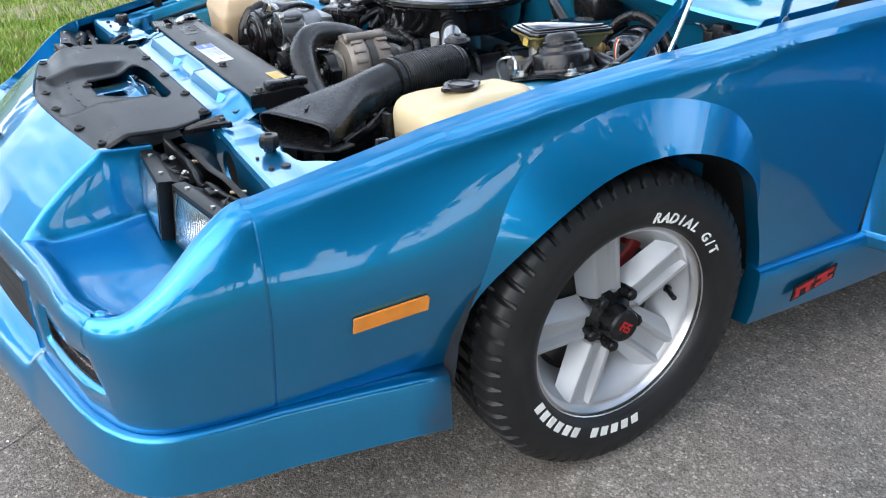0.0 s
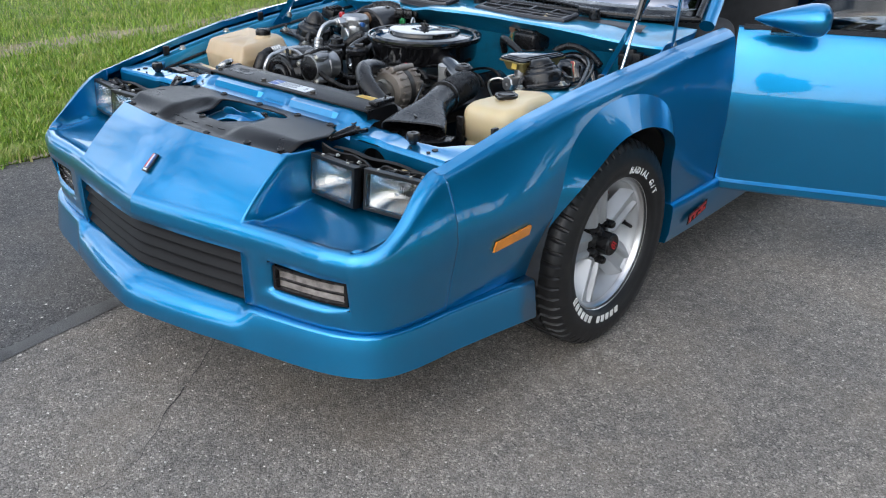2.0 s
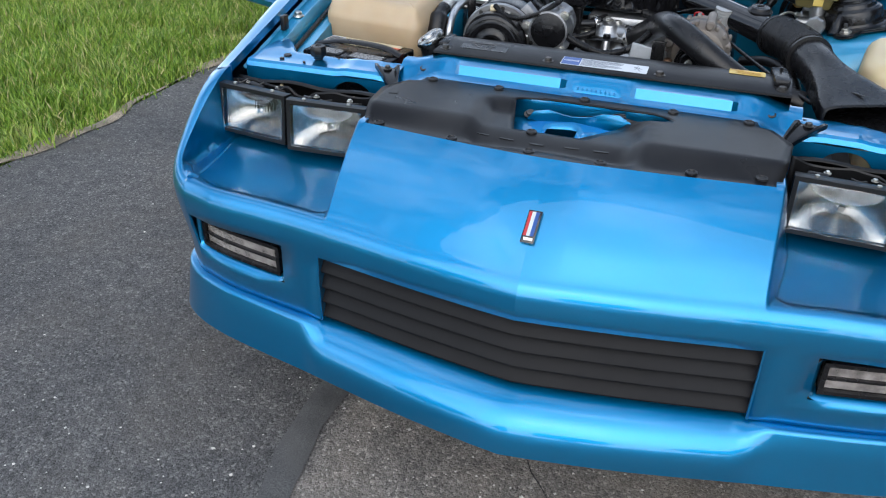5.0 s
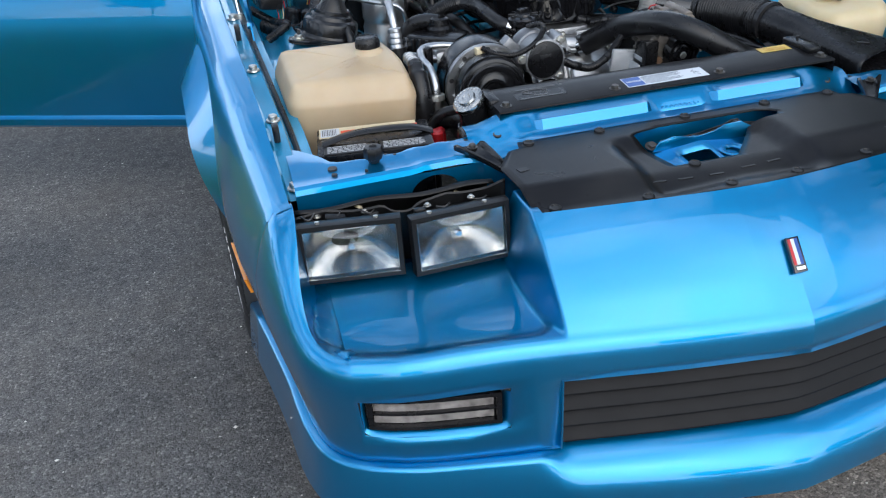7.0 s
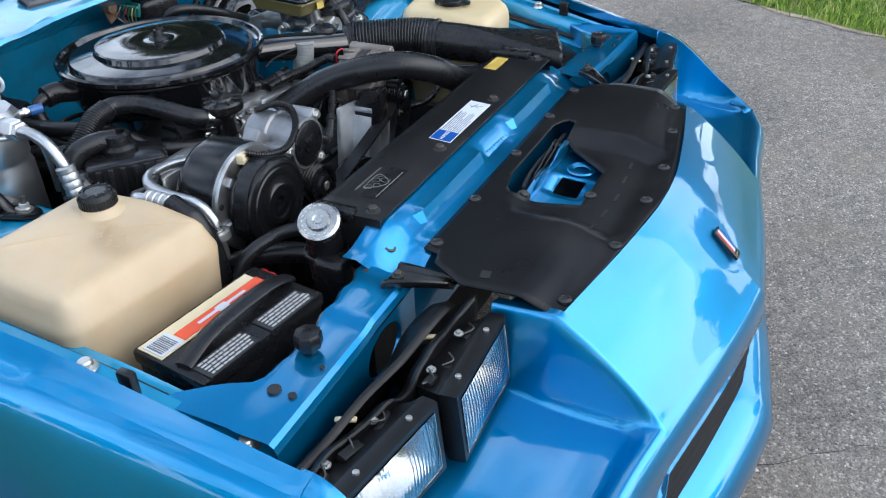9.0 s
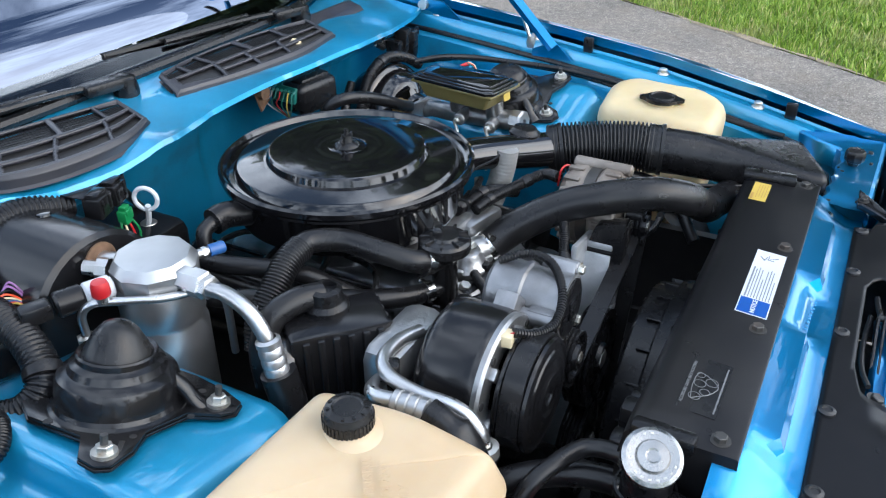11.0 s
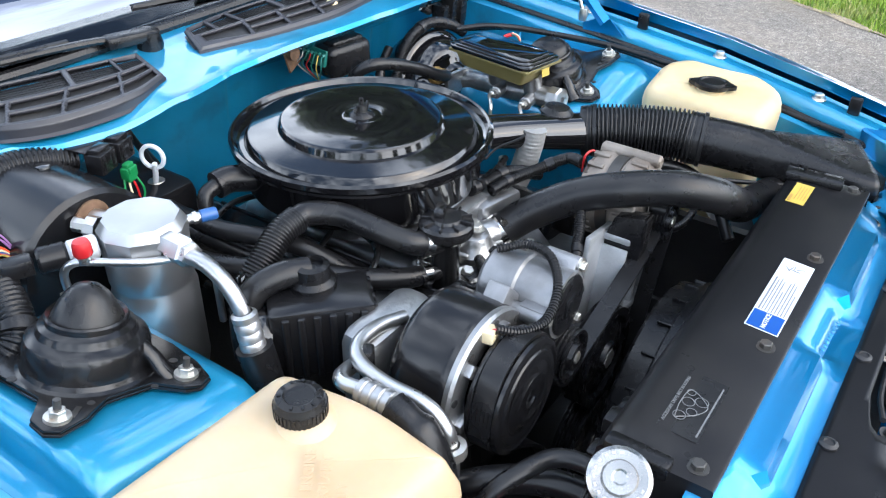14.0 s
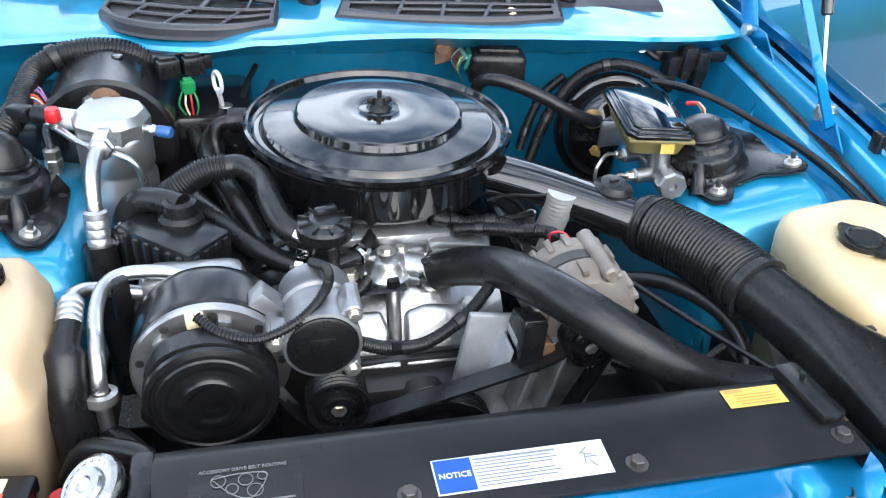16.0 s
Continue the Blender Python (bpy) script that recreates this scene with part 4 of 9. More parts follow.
def strut_cap(side):
    t = thing("strut_mount", "black strut mount plate with cone cap and two studs", "strut mount", "strut mounts")
    s = side
    tilt = Matrix.Translation((s * 0.555, 0.115, 0.7435)) @ Matrix.Rotation(radians(-13 * s), 4, "Y")
    outline = [(-0.085, -0.080), (-0.075, -0.112), (-0.055, -0.120), (-0.040, -0.112), (-0.022, -0.080), (0.030, -0.072), (0.062, -0.088), (0.095, -0.092), (0.106, -0.080), (0.104, -0.055), (0.075, -0.028), (0.082, 0.045), (0.060, 0.085), (0.0, 0.100), (-0.06, 0.088), (-0.088, 0.045), (-0.092, -0.03)]
    for k, h in enumerate((0.0, 0.0042)):
        bm = B()
        prism(bm, [(x * s * (1 - 0.012 * k), y * (1 - 0.012 * k)) for x, y in outline], h, h + 0.0034, tilt, 0.0011)
        part("plate", bm, BLACKSEMI, t)
    seat_at = tilt @ Matrix.Translation((-0.036 if s > 0 else 0.0, 0, 0))
    bm = B()
    lathe(bm, [(0.074, 0.0), (0.069, 0.003), (0.0665, 0.008), (0.0655, 0.030), (0.063, 0.036), (0.058, 0.040), (0.0525, 0.042), (0.0505, 0.047), (0.0495, 0.050), (0.046, 0.052), (0.0435, 0.054), (0.0430, 0.060), (0.041, 0.062), (0.037, 0.060)], (0, 0, 0.007), (0, 0, 1), 48)
    bm.transform(seat_at)
    part("dome", bm, BLACKSEMI, t, sharp=22)
    for a in (-121 if s > 0 else -59, 75):
        bm = B()
        ca, sa = math.cos(radians(a)), math.sin(radians(a))
        tube(bm, [(0.094 * ca, 0.094 * sa, 0.002), (0.082 * ca, 0.082 * sa, 0.012), (0.071 * ca, 0.071 * sa, 0.026), (0.058 * ca, 0.058 * sa, 0.037)], 0.014, 12, 4, squash=lambda f: (1.0 - 0.35 * f, 0.6))
        bm.transform(seat_at)
        part("dome_rib", bm, BLACKSEMI, t, sharp=50)
    bm = B()
    lathe(bm, [(0.037, 0.052), (0.0375, 0.060), (0.036, 0.064), (0.031, 0.074), (0.024, 0.086), (0.016, 0.094), (0.009, 0.0975), (0, 0.0985)] if s < 0 else [(0.044, 0.050), (0.044, 0.058), (0.038, 0.062), (0.034, 0.074), (0.026, 0.080), (0, 0.081)], (0, 0, 0.004), (0, 0, 1), 32)
    bm.transform(seat_at)
    part("dust_cap", bm, RUBBER, t)
    for q in ((-0.056 * s, -0.093), (0.084 * s, -0.071)):
        bm = B()
        lathe(bm, [(0, 0), (0.0135, 0), (0.0135, 0.002), (0.009, 0.003), (0, 0.003)], (q[0], q[1], 0.0075), (0, 0, 1), 18)
        bm.transform(tilt)
        part("washer", bm, STEEL, t)
        bm = B()
        bolt(bm, (q[0], q[1], 0.010), r=0.0088, h=0.008)
        bm.transform(tilt)
        part("nut", bm, STEEL, t)
        bm = B()
        cyl(bm, (q[0], q[1], 0.016), (q[0], q[1], 0.030), 0.0040, 10)
        bm.transform(tilt)
        part("stud", bm, DARKSTEEL, t)
    for x, y, r, l in ((-0.066, -0.098, 0.003, 0.022), (0.066, -0.073, 0.003, 0.020), (-0.080, 0.02, 0.006, 0), (-0.066, -0.060, 0.005, 0), (-0.018, -0.088, 0.004, 0), (-0.038, -0.078, 0.005, 0), (0.046, -0.070, 0.004, 0), (0.076, 0.02, 0.005, 0), (0.035, 0.084, 0.006, 0), (-0.05, 0.08, 0.006, 0)):
        bm = B()
        if l:
            box(bm, (x * s, y, 0.0078), (l, r * 2, 0.0012), (0, 0, -35 * s), bev=0.0005)
        else:
            cyl(bm, (x * s, y, 0.0070), (x * s, y, 0.0083), r, 12)
        bm.transform(tilt)
        part("plate_hole", bm, BLOCK, t)


strut_cap(1), strut_cap(-1)


def press(x):
    """Shallow upright pressings in the firewall."""
    return sum(smoothstep(0.035, 0.022, abs(x - c)) for c in (-0.14, 0.10, 0.36, 0.50))


def firewall():
    bm = B()
    rows = []
    for k in range(153):
        x = -0.76 + 1.52 * k / 152
        dip = smoothstep(0.36, 0.10, abs(x + 0.05))
        lip_y = interp(x, [(-0.76, 0.47), (-0.50, 0.447), (-0.41, 0.440), (-0.355, 0.402), (-0.30, 0.382), (-0.22, 0.372), (-0.16, 0.374), (-0.06, 0.394), (0.13, 0.394), (0.36, 0.378), (0.52, 0.395), (0.76, 0.46)]) + 0.0016 * math.sin(x * 23 + 1)
        ry = min(0.66, 0.728 - 0.15 * (1 - min(1, abs(x) / 0.735) ** 4))
        lip_z = 0.872 + 0.001 * math.sin(x * 17) - 0.030 * smoothstep(0.3, 0.75, abs(x)) - 0.014 * smoothstep(-0.45, -0.36, x) * smoothstep(-0.18, -0.28, x)
        rows.append([Vector((x, y, z)) for y, z in (
            (ry, 0.890 - 0.02 * abs(x)), (ry - 0.04, 0.884 - 0.02 * abs(x)), (0.50, lip_z + 0.006), (lip_y + 0.018, lip_z + 0.003), (lip_y, lip_z), (lip_y - 0.003, lip_z - 0.008), (lip_y + 0.006, lip_z - 0.014),
            (lip_y + 0.05 + 0.02 * dip, lip_z - 0.045), (0.525 + 0.03 * dip + 0.010 * press(x), 0.78), (0.54 + 0.02 * dip + 0.012 * press(x), 0.70), (0.55, 0.62), (0.52, 0.45), (0.60, 0.30))])
    grid(bm, rows)
    ob = part("firewall", bm, BAYBLUE, car, "blue firewall and cowl", sharp=40)
    bm = B()
    for x, z in ((-0.19, 0.80), (-0.165, 0.805), (-0.12, 0.79), (0.27, 0.80), (0.33, 0.79), (0.58, 0.80)):
        lathe(bm, [(0, 0), (0.006, 0), (0.004, 0.004), (0, 0.005)], (x, 0.535, z), (0, -1, 0), 10)
    box(bm, (-0.24, 0.533, 0.80), (0.07, 0.006, 0.012), bev=0.002)
    box(bm, (0.43, 0.515, 0.80), (0.06, 0.006, 0.018), bev=0.002)
    part("firewall_plug", bm, BAYBLUE, ob)
    return ob


firewall()


def cowl_grille(front, back, bars, mid_to):
    """Moulded vent grille: a rim and ribs round open panes, over a dark mesh."""
    t = thing("cowl_vent_grille", "dark grey plastic cowl vent grille with mesh panes", "vent grille", "cowl grilles")
    x0, x1 = front[0][0], front[-1][0]
    fx = catmull([(x, y, 0) for x, y in front], 12)
    bx = catmull([(x, y, 0) for x, y in back], 12)

    def along(line, u):
        k = u * (len(line) - 1)
        i = min(len(line) - 2, int(k))
        return line[i].lerp(line[i + 1], k - i)

    def at(u, v, h=0.0):
        p = along(fx, u).lerp(along(bx, u), v)
        edge = min(u * 2.6, (1 - u) * 2.6, v, 1 - v)
        return Vector((p.x, p.y, 0.879 + 0.016 * v + 0.007 * smoothstep(0, 0.05, edge) + h))

    us = [k / 120 for k in range(121)]
    vs = [k / 40 for k in range(41)]

    def pane(u, v):
        if 0.57 < v < 0.92:
            return 0.025 < u < 0.975 and all(abs(u - q) > 0.011 for q in (0.15, 0.30, 0.58, 0.80))
        if 0.11 + 0.14 * smoothstep(0.22, 0.0, u) < v < 0.52:
            if not 0.05 < u < 0.96 or any(abs(u - q - 0.14 * (v - 0.33)) < 0.008 for q in bars):
                return False
            return abs(v - 0.33) > 0.024 or u < mid_to
        return False

    bm = B()
    grid(bm, [[at(u, v) for v in vs] for u in us], lambda i, j: pane((us[i] + us[i + 1]) / 2, (vs[j] + vs[j + 1]) / 2))
    part("grille_frame", bm, COWL, t, solid=0.006, sharp=20)
    bm = B()
    grid(bm, [[at(u / 24, v / 8, -0.0078) for v in range(9)] for u in range(25)])
    part("mesh_backing", bm, BLOCK, t)
    bm = B()
    n = int((x1 - x0) / 0.0045)
    for k in range(1, n):
        tube(bm, [at(k / n, 0.56 + 0.38 * q / 3, -0.0058) for q in range(4)], 0.0005, 4, 1)
    for k in range(1, 8):
        tube(bm, [at(0.03 + 0.94 * q / 16, 0.56 + 0.38 * k / 8, -0.0058) for q in range(17)], 0.0005, 4, 1)
    part("wire_mesh", bm, GRILLE, t)
    bm = B()
    rows = [[at(u / 40, 0, 0.001), at(u / 40, 0, -0.010), at(u / 40, 0, -0.014) + Vector((0, -0.005, 0))] for u in range(41)]
    grid(bm, rows)
    part("front_skirt", bm, COWL, t)
    return t


def cowl_tray():
    bm = B()
    rows = []
    for k in range(41):
        x = -0.44 + 1.06 * k / 40
        front = 0.470 + 0.04 * smoothstep(-0.36, -0.44, x) + 0.06 * smoothstep(0.36, 0.5, x)
        rows.append([Vector((x, front + (0.578 - front) * q / 6, 0.866 + (0.010 if 0 < q < 6 else -0.001) * 0.5 + 0.016 * q / 6 - 0.006 * abs(x))) for q in range(7)])
    grid(bm, rows)
    part("cowl_tray", bm, COWL, car, "dark plastic tray under the cowl grilles", sharp=40)


cowl_tray()
cowl_grille([(-0.445, 0.505), (-0.405, 0.446), (-0.335, 0.410), (-0.23, 0.402), (-0.152, 0.432)], [(-0.425, 0.548), (-0.372, 0.568), (-0.28, 0.548), (-0.20, 0.524), (-0.142, 0.505)], (0.30, 0.52, 0.74), 0.30)
cowl_grille([(-0.048, 0.474), (0.07, 0.443), (0.16, 0.430), (0.25, 0.424), (0.372, 0.440)], [(-0.025, 0.535), (0.06, 0.552), (0.15, 0.556), (0.26, 0.546), (0.385, 0.515)], (0.26, 0.48, 0.70), 0.26)


def wiper(x0, x1, y0):
    t = assembly("wiper_arm", "black windscreen wiper arm resting on the glass", car)
    bm = B()
    tube(bm, [(x0, y0, 0.900), (x0 + (x1 - x0) * 0.3, y0 + 0.028, 0.912), (x1, y0 + 0.055, 0.918)], 0.010, 8, 8, squash=lambda f: (1.0 - 0.5 * f, 0.6))
    part("arm", bm, BLACKSATIN, t)
    bm = B()
    lathe(bm, [(0, -0.02), (0.02, -0.02), (0.022, 0.0), (0.015, 0.022), (0, 0.026)], (x0, y0, 0.892), (0, -0.2, 1), 16)
    box(bm, (x0 + 0.03 * (1 if x1 > x0 else -1), y0 + 0.008, 0.906), (0.085, 0.032, 0.020), (0, 0, -14 if x1 < x0 else 14), bev=0.006)
    part("pivot_cover", bm, BLACKSATIN, t)
    bm = B()
    tube(bm, [(x0 + (x1 - x0) * 0.35, y0 + 0.045, 0.914), (x1, y0 + 0.068, 0.918), (x1 + (x1 - x0) * 0.35, y0 + 0.085, 0.920)], 0.006, 6, 8)
    part("blade", bm, RUBBER, t)


wiper(-0.085, -0.42, 0.548)
wiper(0.42, 0.08, 0.560)


# ---------- hood hinges and gas struts ----------
def hood_hinge(side):
    t = assembly("hood_hinge", "blue painted hood hinge link", car)
    s = side
    bm = B()
    prism(bm, [(0.36, 0.80), (0.44, 0.835), (0.60, 0.855), (0.62, 0.875), (0.40, 0.86), (0.35, 0.82)], 0, 0.004, Matrix(((0, 0, s, s * 0.772), (1, 0, 0, 0), (0, 1, 0, 0), (0, 0, 0, 1))))
    part("base_plate", bm, PAINT, t)
    bm = B()
    top = Vector((s * 0.752, 0.520, 1.030))
    tube(bm, [(s * 0.775, 0.452, 0.845), Vector((s * 0.775, 0.452, 0.845)).lerp(top, 0.5), top], 0.020, 8, 2, squash=lambda f: (0.3, 1.0))
    part("link", bm, PAINT, t)
    bm = B()
    lathe(bm, [(0, -0.012), (0.012, -0.012), (0.012, 0.012), (0, 0.012)], (s * 0.772, 0.453, 0.85), (1, 0, 0), 12)
    part("pivot_bolt", bm, STEEL, t)
    # folded mounting flag at the top of the link, bare without the hood
    bm = B()
    flag = [(0.640, 0.985), (0.598, 1.035), (0.500, 1.150), (0.430, 1.215), (0.405, 1.205), (0.440, 1.120), (0.505, 1.030), (0.560, 0.985)]
    m = Matrix(((0, 0, s, s * 0.744), (1, 0, 0, 0), (0, 1, 0, 0), (0, 0, 0, 1)))
    prism(bm, flag, 0, 0.003, m, 0.001)
    part("mounting_flag", bm, PAINT, t)
    bm = B()
    a0, a1 = Vector((s * 0.744, 0.640, 0.987)), Vector((s * 0.744, 0.405, 1.237))
    rows = []
    for k in range(9):
        p = a0.lerp(a1, k / 8)
        w = 0.030 + 0.010 * math.sin(math.pi * k / 8)
        rows.append([p + Vector((-s * w, 0, 0.001)), p + Vector((-s * w * 0.5, 0, 0.0035)), p + Vector((s * 0.004, 0, 0.0035)), p + Vector((s * 0.006, 0, 0.0))])
    grid(bm, rows)
    part("flag_flange", bm, PAINT, t, solid=0.003)


hood_hinge(1), hood_hinge(-1)


def gas_strut(side):
    s = side
    base = Vector((s * 0.732, 0.102, 0.800))
    top = Vector((s * 0.748, 0.415, 1.105))
    t = assembly("hood_prop_link", "blue folded steel hood link on a bracket", car)
    bm = B()
    d = (top - base).normalized()
    tube(bm, [base, base.lerp(top, 0.5), top], 0.012, 4, 2, squash=lambda f: (0.55, 1.2))
    part("channel", bm, PAINT, t)
    bm = B()
    prism(bm, [(-0.045, -0.012), (0.05, -0.012), (0.05, 0.004), (0.012, 0.02), (-0.012, 0.02)], 0, 0.004, Matrix(((0, 0, s, base.x), (1, 0, 0, base.y), (0, 1, 0, base.z - 0.012), (0, 0, 0, 1))))
    bolt(bm, base + Vector((s * 0.004, 0, 0)), (s, 0, 0), 0.008)
    part("bracket", bm, PAINT, t)
    g = assembly("gas_strut", "gas strut with bright rod and black cylinder", car)
    b2 = Vector((s * 0.755, 0.164, 0.80))
    t2 = Vector((s * 0.762, 0.326, 1.195))
    bm = B()
    cyl(bm, b2, b2.lerp(t2, 0.40), 0.0045, 12)
    part("rod", bm, CHROME, g)
    bm = B()
    cyl(bm, b2.lerp(t2, 0.38), t2, 0.0105, 14, bev=0.003)
    part("cylinder", bm, BLACKGLOSS, g)
    bm = B()
    lathe(bm, [(0, -0.012), (0.009, -0.012), (0.011, 0.0), (0.008, 0.014), (0, 0.014)], b2, (0, 0, 1), 12)
    part("ball_socket", bm, STEEL, g)


gas_strut(1), gas_strut(-1)


# ---------- radiator support ----------
def support():
    bm = B()
    rows = []
    n = 76
    for k in range(n + 1):
        x = -0.40 + 0.80 * k / n
        e = smoothstep(0.30, 0.385, abs(x))
        step = 1.0 if (-0.27 < x < -0.045 or 0.085 < x < 0.28) else 0.0
        pad = 1.0 if -0.03 < x < 0.07 else 0.0
        zt = 0.742 - 0.020 * e
        row = [(-0.49, zt), (-0.512, zt), (-0.520, zt - 0.004), (-0.535 - 0.012 * step, zt - 0.012 + 0.006 * step), (-0.548 - 0.006 * step, zt - 0.024 - 0.006 * pad), (-0.566, zt - 0.030 - 0.004 * e), (-0.590, zt - 0.032 - 0.004 * e), (-0.594, zt - 0.045), (-0.594, 0.60)]
        rows.append([Vector((x, y, z)) for y, z in row])
    grid(bm, rows)
    ob = part("radiator_support", bm, PAINT, car, "blue pressed steel radiator support", sharp=35)
    for s in (1, -1):
        bm = B()
        rows = []
        for f in [k / 28 for k in range(29)]:
            x = 0.392 + 0.335 * f
            back = interp(x, [(0.392, -0.512), (0.44, -0.522), (0.62, -0.532), (0.655, -0.520), (0.68, -0.478), (0.70, -0.450), (0.73, -0.438)]) + 0.003 * math.sin(f * 40)
            z = 0.712 + 0.0035 * smoothstep(0.52, 0.50, x) * smoothstep(0.40, 0.44, x)
            fr = -0.594 - 0.012 * f
            rows.append([Vector((s * x, y, zz)) for y, zz in ((back, 0.668), (back - 0.001, z - 0.004), (back - 0.006, z), (-0.545, z), (-0.555, z - 0.0025), (fr + 0.006, z - 0.0028), (fr, z - 0.007), (fr - 0.003, z - 0.016))])
        grid(bm, rows)
        plate = part("support_end_plate", bm, PAINT, ob, sharp=30)
        # front drop of the plate, with its oval opening
        bm = B()
        ring_o, ring_i, ring_b = [], [], []
        for k in range(48):
            a = 2 * math.pi * k / 48
            ca, sa = math.cos(a), math.sin(a)
            m = 1 / max(abs(ca), abs(sa))
            q = Vector((ca * m, sa * m))
            xo = 0.4825 + (0.0905 if q.x < 0 else 0.2445) * q.x
            zo = 0.652 + (0.152 if q.y < 0 else 0.044) * q.y
            xi, zi = 0.4825 + 0.046 * ca, 0.652 + 0.036 * sa
            for ring, x, z, dy in ((ring_o, xo, zo, 0), (ring_i, xi, zi, 0), (ring_b, xi - 0.002 * ca, zi - 0.002 * sa, 0.006)):
                ring.append(bm.verts.new((s * x, -0.597 - 0.012 * (x - 0.392) / 0.335 + dy, z)))
        for k in range(48):
            j = (k + 1) % 48
            bm.faces.new((ring_o[k], ring_o[j], ring_i[j], ring_i[k]))
            bm.faces.new((ring_i[k], ring_i[j], ring_b[j], ring_b[k]))
        part("support_front_wall", bm, PAINT, ob, sharp=30)
        for x, y, r in ((0.655, -0.556, 0.0085), (0.655, -0.581, 0.005), (0.54, -0.540, 0.0032), (0.555, -0.533, 0.0025), (0.49, -0.548, 0.003), (0.42, -0.575, 0.004), (0.60, -0.585, 0.003), (0.405, -0.53, 0.004)):
            bm = B()
            cyl(bm, (s * x, y, 0.706), (s * x, y, 0.7128), r, 14)
            part("punched_hole", bm, BLOCK, ob)
    for x in (-0.345, 0.345):
        bm = B()
        lathe(bm, [(0.006, 0), (0.009, 0), (0.009, 0.002), (0.006, 0.003)], (x, -0.535, 0.715), (0, -0.35, 1), 14)
        bm2 = part("nut_hole", bm, DARKSTEEL, ob)
    for k in range(9):
        bm = B()
        box(bm, (-0.018 + 0.009 * k, -0.545 - 0.0005 * k, 0.7206), (0.0030, 0.0050, 0.0006), (22, 0, 0), bev=0.0003)
        part("stamped_marking", bm, PAINT, ob)


support()


def rubber_bumper(s):
    t = thing("hood_bumper", "black rubber hood bumper on the support", "bumper", "hood bumpers")
    bm = B()
    lathe(bm, [(0, 0), (0.010, 0), (0.012, 0.006), (0.016, 0.008), (0.0178, 0.012), (0.0178, 0.025), (0.0155, 0.029), (0.007, 0.030), (0.006, 0.0275), (0, 0.0275)], (s * 0.58, -0.555, 0.7115), (0, 0, 1), 8)
    part("rubber_block", bm, RUBBER, t)


rubber_bumper(1), rubber_bumper(-1)


def closeout():
    """Black plastic panel behind the nose cover, with a sunk middle round the latch."""
    t = thing("closeout_panel", "black plastic close-out panel with a recess round the latch", "panel")

    def hgt(x, y):
        r = smoothstep(-0.176, -0.150, x) * smoothstep(0.142, 0.112, x) * smoothstep(-0.625, -0.672, y) * smoothstep(-0.838, -0.792, y)
        front = 0.6985 - 0.0090 * abs(x) / 0.373
        g = smoothstep(-0.74, -0.845 + 0.05 * abs(x) / 0.373, y)
        return 0.713 * (1 - g) + front * g - 0.017 * r

    def opening_ends(y):
        """Left and right edge of the latch opening, with its slot at the rear."""
        return (interp(y, [(-0.737, -0.094), (-0.66, -0.113), (-0.628, -0.120), (-0.618, -0.108), (-0.609, -0.060)]),
                interp(y, [(-0.737, 0.026), (-0.652, 0.098), (-0.645, 0.112), (-0.641, 0.164), (-0.628, 0.174), (-0.616, 0.160), (-0.609, 0.140)]))

    bm = B()
    us = [-1 + 0.04 * k for k in range(51)]
    vs = sorted({round(-0.578 - 0.282 * k / 34, 4) for k in range(35)} | {-0.609, -0.6125, -0.616, -0.645, -0.641, -0.652, -0.737})
    vs = vs[::-1]
    rows = []
    for u in us:
        row = []
        for y0 in vs:
            x0, x1 = opening_ends(y0)
            wide = interp(y0, [(-0.86, 0.366), (-0.72, 0.380), (-0.664, 0.384), (-0.6075, 0.349), (-0.604, 0.328), (-0.578, 0.322)])
            k = 0.24
            x = x0 + (u + k) / (2 * k) * (x1 - x0) if abs(u) <= k else (x1 + (wide - x1) * (u - k) / (1 - k) if u > 0 else x0 - (wide + x0) * (-u - k) / (1 - k))
            front = -0.857 + 0.053 * abs(x) / 0.373
            y = y0 if y0 > -0.76 else -0.76 + (y0 + 0.76) * (front + 0.76) / (-0.10)
            row.append(Vector((x, y, hgt(x, y))))
        rows.append(row)

    def opening(i, j):
        return abs((us[i] + us[i + 1]) / 2) < 0.239 and -0.737 < (vs[j] + vs[j + 1]) / 2 < -0.609

    grid(bm, rows, opening)
    part("panel_sheet", bm, BLACKPANEL, t, sharp=60, solid=0.003)
    for x, y, a in ((0.072, -0.772, 6), (0.021, -0.776, 3), (-0.041, -0.780, -2), (-0.096, -0.776, -5), (-0.143, -0.771, -8)):
        bm = B()
        box(bm, (x, y, hgt(x, y) + 0.0004), (0.026, 0.0042, 0.0012), (0, 0, a))
        part("panel_slot", bm, BLOCK, t)
    bm = B()
    box(bm, (-0.351, -0.687, hgt(-0.351, -0.687) + 0.0004), (0.018, 0.014, 0.0012), (0, 0, 12))
    part("panel_slot", bm, BLOCK, t)
    for x, y in ((-0.305, -0.590), (-0.167, -0.588), (0.005, -0.588), (0.172, -0.588), (0.308, -0.590), (-0.336, -0.795), (0.338, -0.785), (-0.186, -0.820), (0.228, -0.806), (0.080, -0.826), (-0.043, -0.828), (-0.060, -0.742)):
        bm = B()
        lathe(bm, [(0.010, 0), (0.010, 0.003), (0.006, 0.005), (0.005, 0.003), (0, 0.003)], (x, y, hgt(x, y)), (0, 0, 1), 14)
        part("push_pin", bm, BLOCK, t)


closeout()


